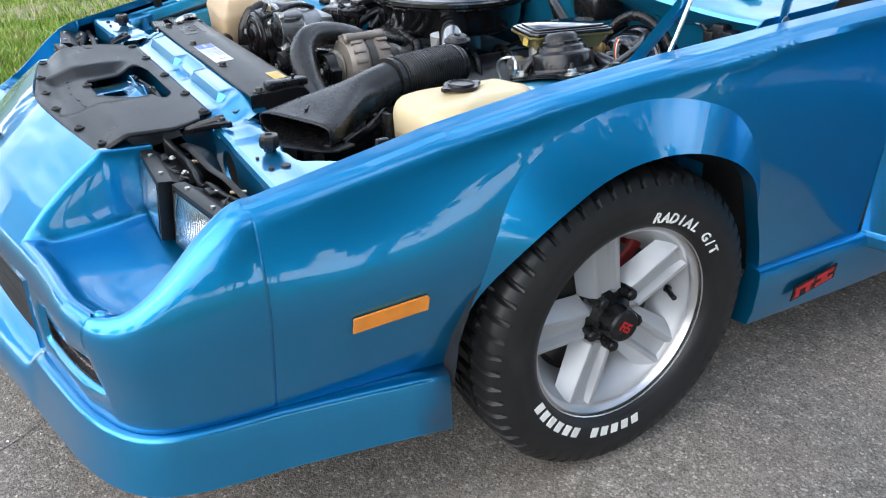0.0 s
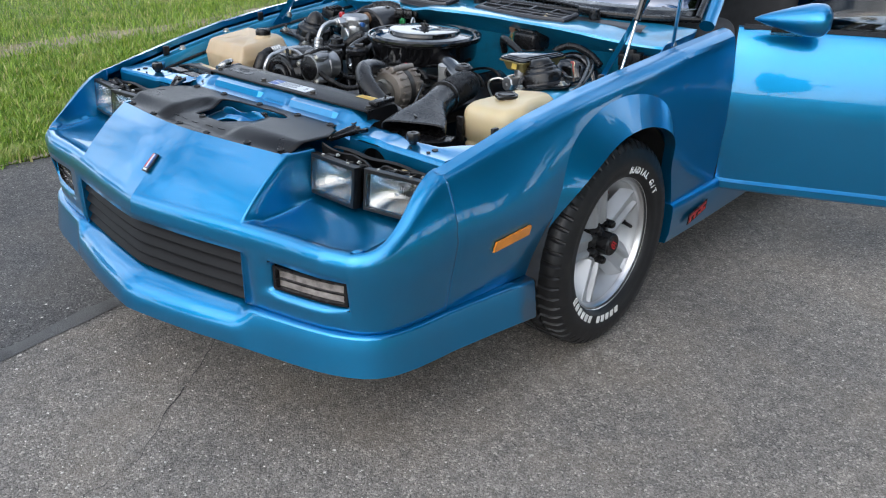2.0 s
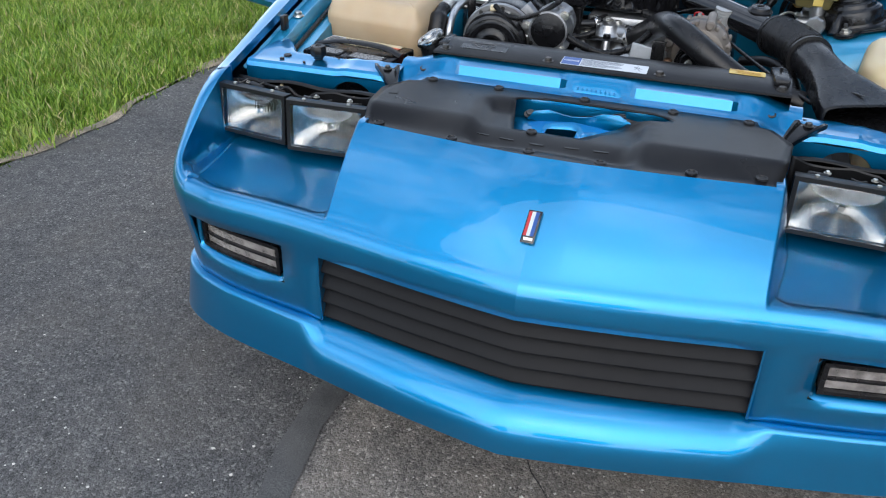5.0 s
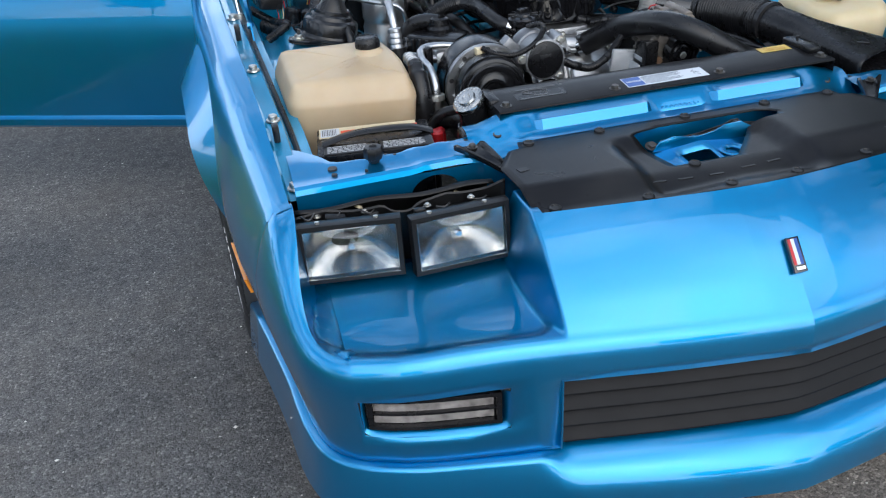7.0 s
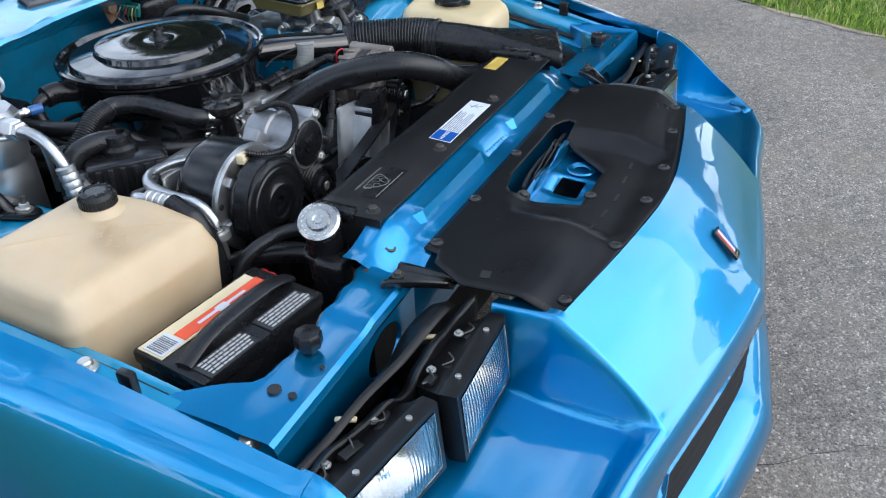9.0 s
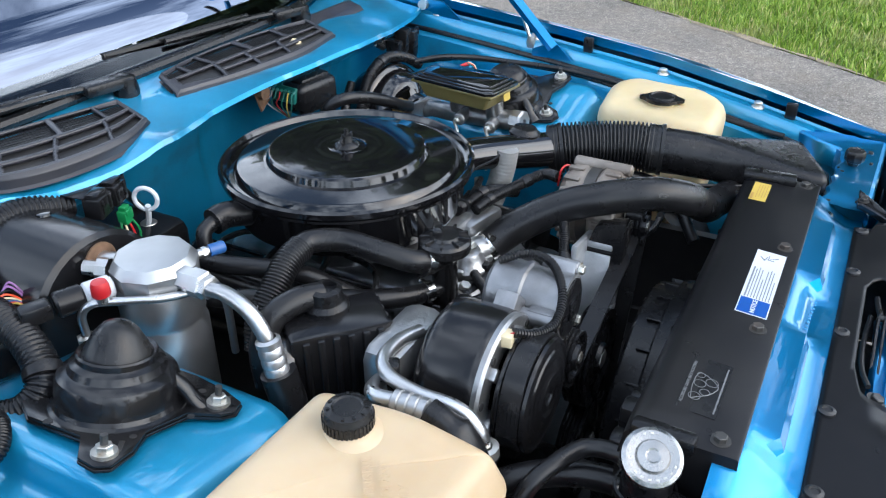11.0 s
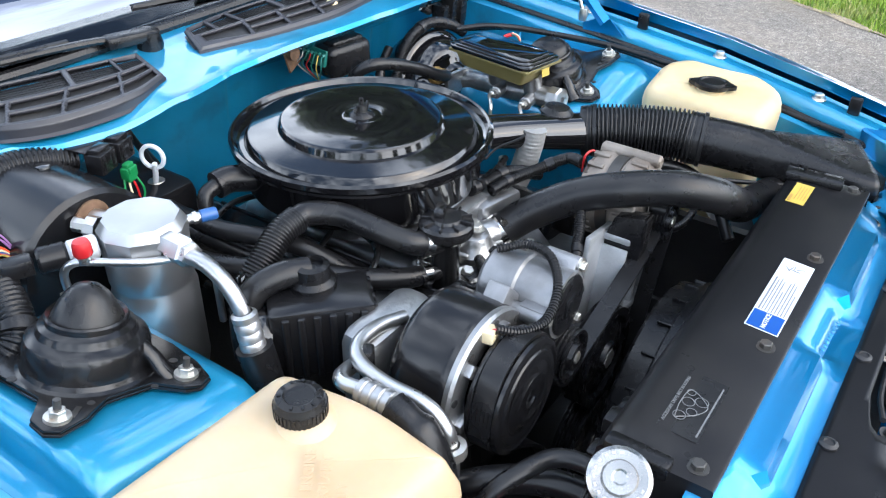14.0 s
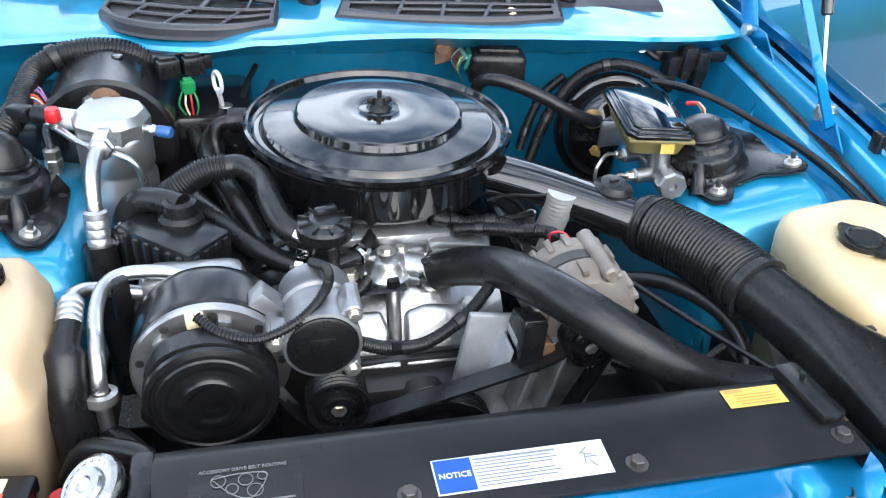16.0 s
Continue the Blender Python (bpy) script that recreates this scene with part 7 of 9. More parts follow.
def air_pump():
    t = thing("air_pump", "bare aluminium air pump with round black end cover", "pump")
    c = Vector((-0.147, 0, 0.745))
    bm = B()
    lathe(bm, [(0, 0.155), (0.038, 0.157), (0.044, 0.163), (0.045, 0.198), (0.0475, 0.201), (0.0475, 0.207), (0.044, 0.210), (0.0435, 0.240), (0.0445, 0.266), (0.0405, 0.267), (0.040, 0.260)], c, (0, -1, 0), 56)
    part("pump_body", bm, PUMPALU, t, "cast aluminium body", sharp=40)
    for a, rr in ((48, 0.052), (-50, 0.050), (172, 0.054)):
        bm = B()
        q = Vector((rr * math.cos(radians(a)), 0, rr * math.sin(radians(a))))
        cyl(bm, c + q + Vector((0, -0.215, 0)), c + q + Vector((0, -0.264, 0)), 0.0105, 16, bev=0.002)
        box(bm, c + q * 0.72 + Vector((0, -0.245, 0)), (0.04, 0.035, 0.024), (0, -a, 0), bev=0.004)
        part("mounting_lug", bm, PUMPALU, t)
    bm = B()
    prism(bm, [(-0.20, 0.70), (-0.185, 0.765), (-0.21, 0.79), (-0.235, 0.765), (-0.225, 0.70)], 0, 0.03, Matrix(((1, 0, 0, 0), (0, 0, -1, -0.19), (0, 1, 0, 0), (0, 0, 0, 1))), 0.003)
    part("pump_bracket", bm, PUMPALU, t)
    bm = B()
    lathe(bm, [(0.0395, 0.262), (0.0395, 0.268), (0.037, 0.2695), (0.0, 0.2695)], c, (0, -1, 0), 40)
    box(bm, c + Vector((0, -0.2705, 0)), (0.026, 0.003, 0.026), bev=0.001)
    cyl(bm, c + Vector((0, -0.27, 0)), c + Vector((0, -0.274, 0)), 0.008, 6)
    part("end_cover", bm, BLACKSATIN, t, "round black end cover")
    for a in (48, -50, 172):
        q = Vector((0.052 * math.cos(radians(a)), -0.264, 0.052 * math.sin(radians(a))))
        bm = B()
        bolt(bm, c + q, (0, -1, 0), 0.0065, 0.006)
        part("bolt", bm, STEEL, t)


air_pump()


def alternator():
    t = thing("alternator", "dull aluminium alternator with slotted end frames", "alternator")
    c = Vector((0.184, 0, 0.724))
    bm = B()
    lathe(bm, [(0, 0.135), (0.05, 0.138), (0.064, 0.150), (0.066, 0.170), (0.062, 0.176), (0.062, 0.196), (0.067, 0.202), (0.066, 0.225), (0.055, 0.240), (0.03, 0.246), (0, 0.246)], c, (0, -1, 0), 48)
    part("frame_casting", bm, ALUDIRTY, t, sharp=40)
    for k in range(18):
        a = 2 * math.pi * k / 18
        for dy in (-0.219, -0.158):
            bm = B()
            box(bm, c + Vector((0.0645 * math.cos(a), dy, 0.0645 * math.sin(a))), (0.010, 0.026, 0.009), (0, -math.degrees(a), 0), bev=0.002)
            part("frame_rib", bm, ALUDIRTY, t)
    for a in (75, 165, 262):
        q = Vector((0.067 * math.cos(radians(a)), -0.19, 0.067 * math.sin(radians(a))))
        bm = B()
        cyl(bm, c + q + Vector((0, 0.045, 0)), c + q + Vector((0, -0.052, 0)), 0.010, 16, bev=0.003)
        part("through_bolt_lug", bm, ALUDIRTY, t)
    bm = B()
    lathe(bm, [(0.0615, 0.177), (0.0645, 0.178), (0.0645, 0.195), (0.0615, 0.196)], c, (0, -1, 0), 48)
    part("stator_ring", bm, DARKSTEEL, t)
    bm = B()
    lathe(bm, [(0.012, 0.246), (0.036, 0.248), (0.038, 0.252), (0.020, 0.256), (0.012, 0.252)], c, (0, -1, 0), 28)
    part("fan", bm, STEEL, t)
    bm = B()
    tube(bm, [(0.165, -0.13, 0.755), (0.160, -0.135, 0.785), (0.175, -0.14, 0.790), (0.186, -0.15, 0.780)], 0.0018, 8, 6)
    part("charge_wire", bm, RED, t, "red charge wire")
    bm = B()
    cyl(bm, (0.124, -0.24, 0.700), (0.124, -0.262, 0.700), 0.011, 14, bev=0.002)
    part("pivot_bush", bm, RUST, t)


alternator()


def alternator_bracket():
    t = thing("alternator_bracket", "grey cast alternator bracket with black strap", "bracket")
    bm = B()
    for x in (0.070, 0.108, 0.146, 0.200):
        web = B()
        box(web, (x, -0.228, 0.632), (0.006, 0.048, 0.13), (0, 12, 0), bev=0.002)
        part("web", web, CASTGREY, t)
    box(bm, (0.122, -0.207, 0.638), (0.19, 0.01, 0.150), (0, 8, 0), bev=0.003)
    box(bm, (0.150, -0.228, 0.694), (0.13, 0.05, 0.012), (0, 12, 0), bev=0.003)
    box(bm, (0.128, -0.228, 0.570), (0.14, 0.05, 0.012), (0, 12, 0), bev=0.003)
    part("casting", bm, CASTGREY, t)
    bm = B()
    prism(bm, [(-0.223, 0.741), (-0.267, 0.752), (-0.270, 0.742), (-0.267, 0.671), (-0.240, 0.662), (-0.197, 0.659), (-0.200, 0.672)], 0.088, 0.092, Matrix(((0, 0, 1, 0), (1, 0, 0, 0), (0, 1, 0, 0), (0, 0, 0, 1))), 0.001)
    box(bm, (0.103, -0.268, 0.710), (0.026, 0.004, 0.078), (4, 0, 0), bev=0.001)
    box(bm, (0.103, -0.245, 0.744), (0.026, 0.044, 0.004), (-14, 0, 0), bev=0.001)
    part("strap", bm, BLACKSATIN, t)
    bm = B()
    bolt(bm, (0.198, -0.255, 0.665), (0, -1, 0), 0.010, 0.008)
    part("bolt", bm, STEEL, t)


alternator_bracket()


def diverter():
    t = thing("diverter_valve", "black air diverter valve with ribbed cap", "valve")
    c = Vector((-0.124, -0.070, 0))
    bm = B()
    lathe(bm, [(0.017, 0.655), (0.019, 0.670), (0.019, 0.752), (0.024, 0.760), (0.030, 0.766), (0.0365, 0.769), (0.0375, 0.772), (0.0375, 0.777), (0.035, 0.778)], c, (0, 0, 1), 36)
    cyl(bm, c + Vector((-0.005, 0, 0.752)), c + Vector((-0.045, 0.012, 0.758)), 0.0125, 16)
    cyl(bm, c + Vector((-0.005, 0, 0.710)), c + Vector((-0.045, 0.012, 0.712)), 0.0115, 16)
    cyl(bm, c + Vector((0.005, 0, 0.715)), c + Vector((0.045, 0.02, 0.715)), 0.0115, 16)
    part("valve_body", bm, BLACKSEMI, t, sharp=40)
    bm = B()
    lathe(bm, [(0.0375, 0.778), (0.0375, 0.783), (0.034, 0.787), (0.022, 0.789), (0.020, 0.793), (0, 0.794)], c, (0, 0, 1), 36)
    part("cap", bm, BLACKSEMI, t, sharp=30)
    for k in range(9):
        a = radians(40 * k)
        bm = B()
        box(bm, c + Vector((0.027 * math.cos(a), 0.027 * math.sin(a), 0.789)), (0.017, 0.003, 0.006), (0, 0, math.degrees(a)), bev=0.001)
        part("cap_rib", bm, BLACKSEMI, t)
    bm = B()
    box(bm, c + Vector((0.002, 0.012, 0.797)), (0.030, 0.014, 0.010), (0, 0, 25), bev=0.003)
    part("vacuum_nipple", bm, BLACKSEMI, t)


diverter()

hose("air_hose", "black air injection hose to the diverter valve", [(-0.152, -0.062, 0.761), (-0.175, -0.045, 0.770), (-0.19, 0.0, 0.782), (-0.198, 0.05, 0.789), (-0.225, 0.085, 0.792), (-0.25, 0.088, 0.790)], 0.0165, clamps=(0.03,), seg=18)
hose("air_hose", "black corrugated air injection hose end", [(-0.244, 0.088, 0.791), (-0.275, 0.088, 0.785), (-0.31, 0.085, 0.765), (-0.345, 0.085, 0.735), (-0.36, 0.08, 0.70)], 0.0195, ribs=0.0028, pitch=0.0046, seg=18)
hose("air_hose", "second black air injection hose below the first", [(-0.152, -0.060, 0.712), (-0.18, -0.045, 0.715), (-0.22, -0.01, 0.722), (-0.26, 0.045, 0.73), (-0.29, 0.10, 0.73), (-0.31, 0.18, 0.72), (-0.30, 0.26, 0.70)], 0.0145, clamps=(0.04,), seg=16)
hose("air_hose", "black heater hose running back to the firewall", [(-0.20, 0.02, 0.70), (-0.24, 0.10, 0.745), (-0.275, 0.20, 0.75), (-0.27, 0.30, 0.74), (-0.24, 0.42, 0.72), (-0.22, 0.53, 0.70)], 0.0135, seg=14)
hose("heater_hose", "black heater hose beside the air cleaner", [(-0.215, 0.05, 0.66), (-0.25, 0.15, 0.70), (-0.285, 0.26, 0.735), (-0.30, 0.34, 0.735), (-0.28, 0.45, 0.70), (-0.27, 0.54, 0.68)], 0.013, seg=14)
hose("heater_hose", "black coolant pipe behind the diverter valve", [(-0.08, -0.05, 0.715), (-0.06, -0.03, 0.72), (-0.055, 0.02, 0.715), (-0.06, 0.08, 0.70)], 0.014, seg=14, clamps=(0.1,))


def pcv_box():
    t = thing("vapour_canister_box", "black ribbed plastic box with round side cap", "canister")
    m = Matrix.Translation((-0.316, -0.012, 0)) @ Matrix.Rotation(radians(-42), 4, "Z")

    def put(bm, nm, mt, **k):
        bm.transform(m)
        return part(nm, bm, mt, t, **k)

    bm = B()
    box(bm, (0, 0, 0.708), (0.130, 0.080, 0.100), bev=0.007)
    put(bm, "box_body", BLACKSEMI)
    for k in range(6):
        bm = B()
        box(bm, (-0.045 + 0.019 * k, -0.041, 0.706), (0.010, 0.008, 0.092), bev=0.003)
        put(bm, "rib", BLACKSEMI)
    for k in range(4):
        bm = B()
        box(bm, (0.065, -0.028 + 0.018 * k, 0.706), (0.006, 0.009, 0.092), bev=0.002)
        put(bm, "rib", BLACKSEMI)
    bm = B()
    lathe(bm, [(0, 0), (0.034, 0.0), (0.036, 0.010), (0.034, 0.020), (0.028, 0.024), (0.027, 0.021), (0, 0.021)], (-0.063, -0.012, 0.712), (-1, 0, 0.1), 32)
    put(bm, "side_cap", BLACKGLOSS)
    bm = B()
    lathe(bm, [(0.030, 0.756), (0.030, 0.764), (0.024, 0.770), (0.022, 0.786), (0.015, 0.789), (0.013, 0.782), (0, 0.782)], (-0.005, 0.020, 0), (0, 0, 1), 26)
    put(bm, "inlet_elbow", BLACKSATIN)


pcv_box()
hose("canister_hose", "short black hose into the plastic box", [(-0.305, 0.012, 0.774), (-0.335, 0.03, 0.776), (-0.365, 0.045, 0.765), (-0.385, 0.05, 0.73), (-0.39, 0.045, 0.68)], 0.0175, seg=16)


def dipstick_tag():
    t = thing("oil_dipstick", "engine oil dipstick with black tag", "dipstick")
    bm = B()
    tube(bm, [(-0.345, 0.085, 0.745), (-0.335, 0.08, 0.70), (-0.30, 0.06, 0.60)], 0.004, 8, 6)
    part("stick", bm, STEEL, t)
    bm = B()
    box(bm, (-0.343, 0.088, 0.757), (0.048, 0.004, 0.012), (0, 14, 25), bev=0.0015)
    part("tag", bm, BLACKGLOSS, t)
    tx = text_mesh("ENGINE OIL", 0.0062, 0.0002)
    tx.transform(Matrix.Translation((-0.343, 0.088, 0.757)) @ Euler((0, radians(14), radians(25))).to_matrix().to_4x4() @ pose(0, -0.0024, 0, 90, 0, 0))
    part("tag_words", tx, WHITE, t)


dipstick_tag()


def accumulator():
    t = thing("accumulator", "bare aluminium air conditioning accumulator can", "accumulator")
    c = Vector((-0.402, 0.192, 0))
    bm = B()
    lathe(bm, [(0, 0.60), (0.050, 0.60), (0.054, 0.62), (0.054, 0.735), (0.0505, 0.745), (0.0505, 0.752), (0.053, 0.756), (0.053, 0.80), (0.051, 0.806), (0.047, 0.81)], c, (0, 0, 1), 40)
    lathe(bm, [(0.053, 0.80), (0.0545, 0.826), (0.046, 0.838), (0.0, 0.841)], c, (0, 0, 1), 10)
    part("can", bm, CANALU, t, sharp=35)
    bm = B()
    lathe(bm, [(0.016, 0), (0.016, 0.018), (0.018, 0.019), (0.018, 0.040), (0.015, 0.042), (0.015, 0.050), (0.011, 0.052), (0, 0.052)], c + Vector((-0.004, -0.046, 0.818)), (-0.05, -1, 0.02), 6)
    part("hex_fitting", bm, TUBEALU, t)
    bm = B()
    tube(bm, [(-0.411, 0.098, 0.819), (-0.412, 0.070, 0.820), (-0.413, 0.040, 0.808), (-0.413, 0.020, 0.782), (-0.412, 0.012, 0.755)], 0.0098, 14, 8)
    part("outlet_tube", bm, TUBEALU, t, "bent aluminium tube")
    bm = B()
    prof = [(0.011, 0.0)]
    for k in range(4):
        prof += [(0.0155, 0.003 + 0.013 * k), (0.0155, 0.010 + 0.013 * k), (0.0135, 0.012 + 0.013 * k)]
    prof += [(0.011, 0.054)]
    lathe(bm, prof, (-0.4125, 0.016, 0.775), (0, -0.2, -1), 18)
    part("crimp_collar", bm, CANALU, t, "crimped bright collar")
    bm = B()
    tube(bm, [(-0.412, 0.006, 0.728), (-0.411, -0.003, 0.69), (-0.405, -0.012, 0.62), (-0.39, -0.05, 0.52)], 0.0225, 16, 6)
    part("insulated_hose", bm, RUBBER, t)
    bm = B()
    cyl(bm, c + Vector((0.045, -0.02, 0.815)), c + Vector((0.066, -0.03, 0.815)), 0.0065, 12)
    lathe(bm, [(0.005, 0), (0.008, 0.001), (0.008, 0.006), (0.005, 0.008)], c + Vector((0.055, -0.025, 0.815)), (0.85, -0.4, 0), 6)
    part("service_port", bm, TUBEALU, t)
    bm = B()
    lathe(bm, [(0.0075, 0), (0.0085, 0.001), (0.0085, 0.019), (0.007, 0.022), (0, 0.022)], c + Vector((0.064, -0.029, 0.815)), (0.85, -0.4, 0), 16)
    part("blue_cap", bm, BLUECAP, t, "blue dust cap")
    bm = B()
    lathe(bm, [(0.015, 0), (0.015, 0.014), (0.010, 0.016), (0.010, 0.032), (0, 0.032)], c + Vector((-0.028, 0.050, 0.815)), (-0.4, 0.9, 0.1), 8)
    part("rear_fitting", bm, TUBEALU, t)
    # pressure switch
    bm = B()
    cyl(bm, (-0.452, 0.215, 0.812), (-0.484, 0.228, 0.812), 0.0155, 18, bev=0.003)
    part("pressure_switch", bm, WHITE, t, "pale pressure switch")
    bm = B()
    cyl(bm, (-0.484, 0.228, 0.812), (-0.515, 0.242, 0.812), 0.0165, 16, bev=0.003)
    box(bm, (-0.535, 0.25, 0.812), (0.035, 0.024, 0.022), (0, 0, -25), bev=0.004)
    part("switch_plug", bm, BLACKSATIN, t)


accumulator()


def refrigerant_line():
    t = thing("refrigerant_line", "thin bent aluminium refrigerant line with red cap", "pipe")
    bm = B()
    tube(bm, [(-0.498, 0.222, 0.765), (-0.499, 0.220, 0.795), (-0.490, 0.208, 0.810), (-0.470, 0.186, 0.809), (-0.440, 0.150, 0.806), (-0.405, 0.128, 0.802), (-0.375, 0.122, 0.79), (-0.362, 0.122, 0.76), (-0.358, 0.124, 0.68)], 0.0052, 12, 8)
    part("pipe", bm, TUBEALU, t)
    bm = B()
    lathe(bm, [(0.010, 0.722), (0.010, 0.732), (0.0135, 0.734), (0.0135, 0.748), (0.011, 0.750), (0.0125, 0.752), (0.0125, 0.764), (0.007, 0.767)], (-0.498, 0.222, 0), (0, 0, 1), 6)
    part("union_nut", bm, STEEL, t)
    bm = B()
    lathe(bm, [(0.006, 0.808), (0.008, 0.810), (0.008, 0.818), (0.006, 0.820)], (-0.481, 0.199, 0), (0, 0, 1), 12)
    part("charge_port", bm, TUBEALU, t)
    bm = B()
    lathe(bm, [(0.0100, 0.820), (0.0112, 0.822), (0.0108, 0.834), (0.0090, 0.839), (0, 0.840)], (-0.481, 0.199, 0), (0, 0, 1), 18)
    part("red_cap", bm, RED, t, "red dust cap")


refrigerant_line()


def compressor_lines():
    t = thing("compressor_line", "bright aluminium compressor line with clip", "pipe")
    bm = B()
    tube(bm, [(-0.285, -0.120, 0.748), (-0.325, -0.112, 0.756), (-0.366, -0.116, 0.760), (-0.388, -0.136, 0.758), (-0.394, -0.176, 0.752), (-0.390, -0.222, 0.746), (-0.388, -0.246, 0.728), (-0.388, -0.257, 0.698), (-0.388, -0.262, 0.60)], 0.0088, 16, 8)
    part("pipe", bm, TUBEALU, t)
    bm = B()
    lathe(bm, [(0.011, 0), (0.018, 0.001), (0.018, 0.012), (0.011, 0.014)], (-0.388, -0.256, 0.702), (0, -0.15, -1), 14)
    part("end_collar", bm, STEEL, t)
    bm = B()
    box(bm, (-0.372, -0.132, 0.735), (0.020, 0.016, 0.06), (0, 0, 30), bev=0.003)
    part("clip", bm, BLACKSATIN, t)
    t = thing("compressor_line", "second compressor line with crimped collar and sleeve", "pipe")
    bm = B()
    tube(bm, [(-0.300, -0.120, 0.715), (-0.345, -0.116, 0.728), (-0.400, -0.122, 0.745), (-0.420, -0.138, 0.753), (-0.421, -0.165, 0.757)], 0.0090, 12, 8)
    part("pipe", bm, TUBEALU, t)
    bm = B()
    prof = [(0.009, 0.0)]
    for k in range(4):
        prof += [(0.0145, 0.003 + 0.011 * k), (0.0145, 0.009 + 0.011 * k), (0.0125, 0.0105 + 0.011 * k)]
    prof += [(0.009, 0.047)]
    lathe(bm, prof, (-0.421, -0.160, 0.757), (0.06, -1, -0.05), 16)
    part("crimp_collar", bm, CANALU, t)
    bm = B()
    tube(bm, [(-0.418, -0.203, 0.755), (-0.420, -0.228, 0.745), (-0.420, -0.250, 0.717), (-0.420, -0.262, 0.68), (-0.418, -0.27, 0.60), (-0.415, -0.28, 0.48)], lambda f: 0.0165 + 0.006 * smoothstep(0.08, 0.12, f), 16, 8)
    part("sleeve_hose", bm, RUBBER, t)


compressor_lines()


def blower():
    t = thing("blower_housing", "black moulded heater blower housing on the firewall", "housing")
    bm = B()
    rows = []
    for y, k in ((0.272, 0.94), (0.278, 1.0), (0.36, 1.0), (0.47, 1.0), (0.54, 1.0)):
        rows.append([Vector((-0.425 + 0.105 * k * math.cos(a), y, 0.745 + 0.105 * k * math.sin(a))) for a in [math.pi * (1.12 - 1.24 * q / 22) for q in range(23)]] )
    grid(bm, rows)
    bm.faces.new([bm.verts.new(p) for p in rows[0]])
    box(bm, (-0.40, 0.43, 0.66), (0.40, 0.20, 0.20), bev=0.02)
    box(bm, (-0.315, 0.465, 0.69), (0.09, 0.13, 0.10), bev=0.015)
    part("moulded_case", bm, BLACKSEMI, t, sharp=40)
    bm = B()
    lathe(bm, [(0.010, 0), (0.009, 0.003), (0, 0.004)], (-0.407, 0.377, 0.849), (0, 0, 1), 14)
    part("rivet", bm, BLACKGLOSS, t)
    bm = B()
    lathe(bm, [(0.024, 0), (0.024, 0.003), (0.012, 0.004), (0.0, 0.004)], (-0.418, 0.2715, 0.815), (0, -1, 0), 20)
    part("pipe_grommet", bm, RUST, t)
    bm = B()
    cyl(bm, (-0.418, 0.275, 0.815), (-0.408, 0.235, 0.815), 0.012, 14)
    part("pipe_stub", bm, TUBEALU, t)


blower()


def relay_bank():
    t = thing("relay_bank", "black relays and connectors on a bracket at the cowl", "relay")
    m = pose(-0.312, 0.392, 0.842, 0, 0, 20)

    def put(bm, nm, mt, **k):
        bm.transform(m)
        return part(nm, bm, mt, t, **k)

    bm = B()
    prism(bm, [(-0.048, -0.012), (0.046, -0.012), (0.050, 0.030), (-0.040, 0.034)], 0.006, 0.0085, bev=0.0008)
    put(bm, "bracket", BLACKSEMI)
    for x, y, w in ((-0.028, -0.020, 0.036), (0.012, -0.022, 0.034)):
        bm = B()
        box(bm, (x, y, -0.010), (w, 0.026, 0.030), bev=0.002)
        box(bm, (x, y, 0.007), (w - 0.008, 0.018, 0.008), bev=0.0015)
        relay = put(bm, "relay", BLACKSEMI, sharp=30)
        for q in (-1, 1):
            bm = B()
            box(bm, (x + q * 0.010, y - 0.0135, -0.008), (0.004, 0.002, 0.020), bev=0.0006)
            bm.transform(m)
            part("clip_rib", bm, BLACKSATIN, relay)
    bm = B()
    box(bm, (0.038, -0.014, -0.008), (0.014, 0.022, 0.024), bev=0.002)
    put(bm, "socket", BLACKSATIN)
    bm = B()
    box(bm, (-0.302, 0.350, 0.806), (0.022, 0.014, 0.017), (0, 0, 18), bev=0.002)
    box(bm, (-0.302, 0.342, 0.812), (0.014, 0.004, 0.008), (0, 0, 18), bev=0.001)
    box(bm, (-0.302, 0.350, 0.817), (0.014, 0.010, 0.006), (0, 0, 18), bev=0.001)
    box(bm, (-0.302, 0.349, 0.796), (0.016, 0.010, 0.006), (0, 0, 18), bev=0.001)
    part("green_connector", bm, GREEN, t, "green wire connector")
    for k, mt in enumerate((GREEN, CREAM, RED, GREEN)):
        bm = B()
        tube(bm, [(-0.312 + 0.006 * k, 0.350, 0.798), (-0.318 + 0.010 * k, 0.343, 0.775), (-0.306 + 0.004 * k, 0.346, 0.75), (-0.302, 0.36, 0.715)], 0.0017, 6, 6)
        part("wire", bm, mt, t)


relay_bank()


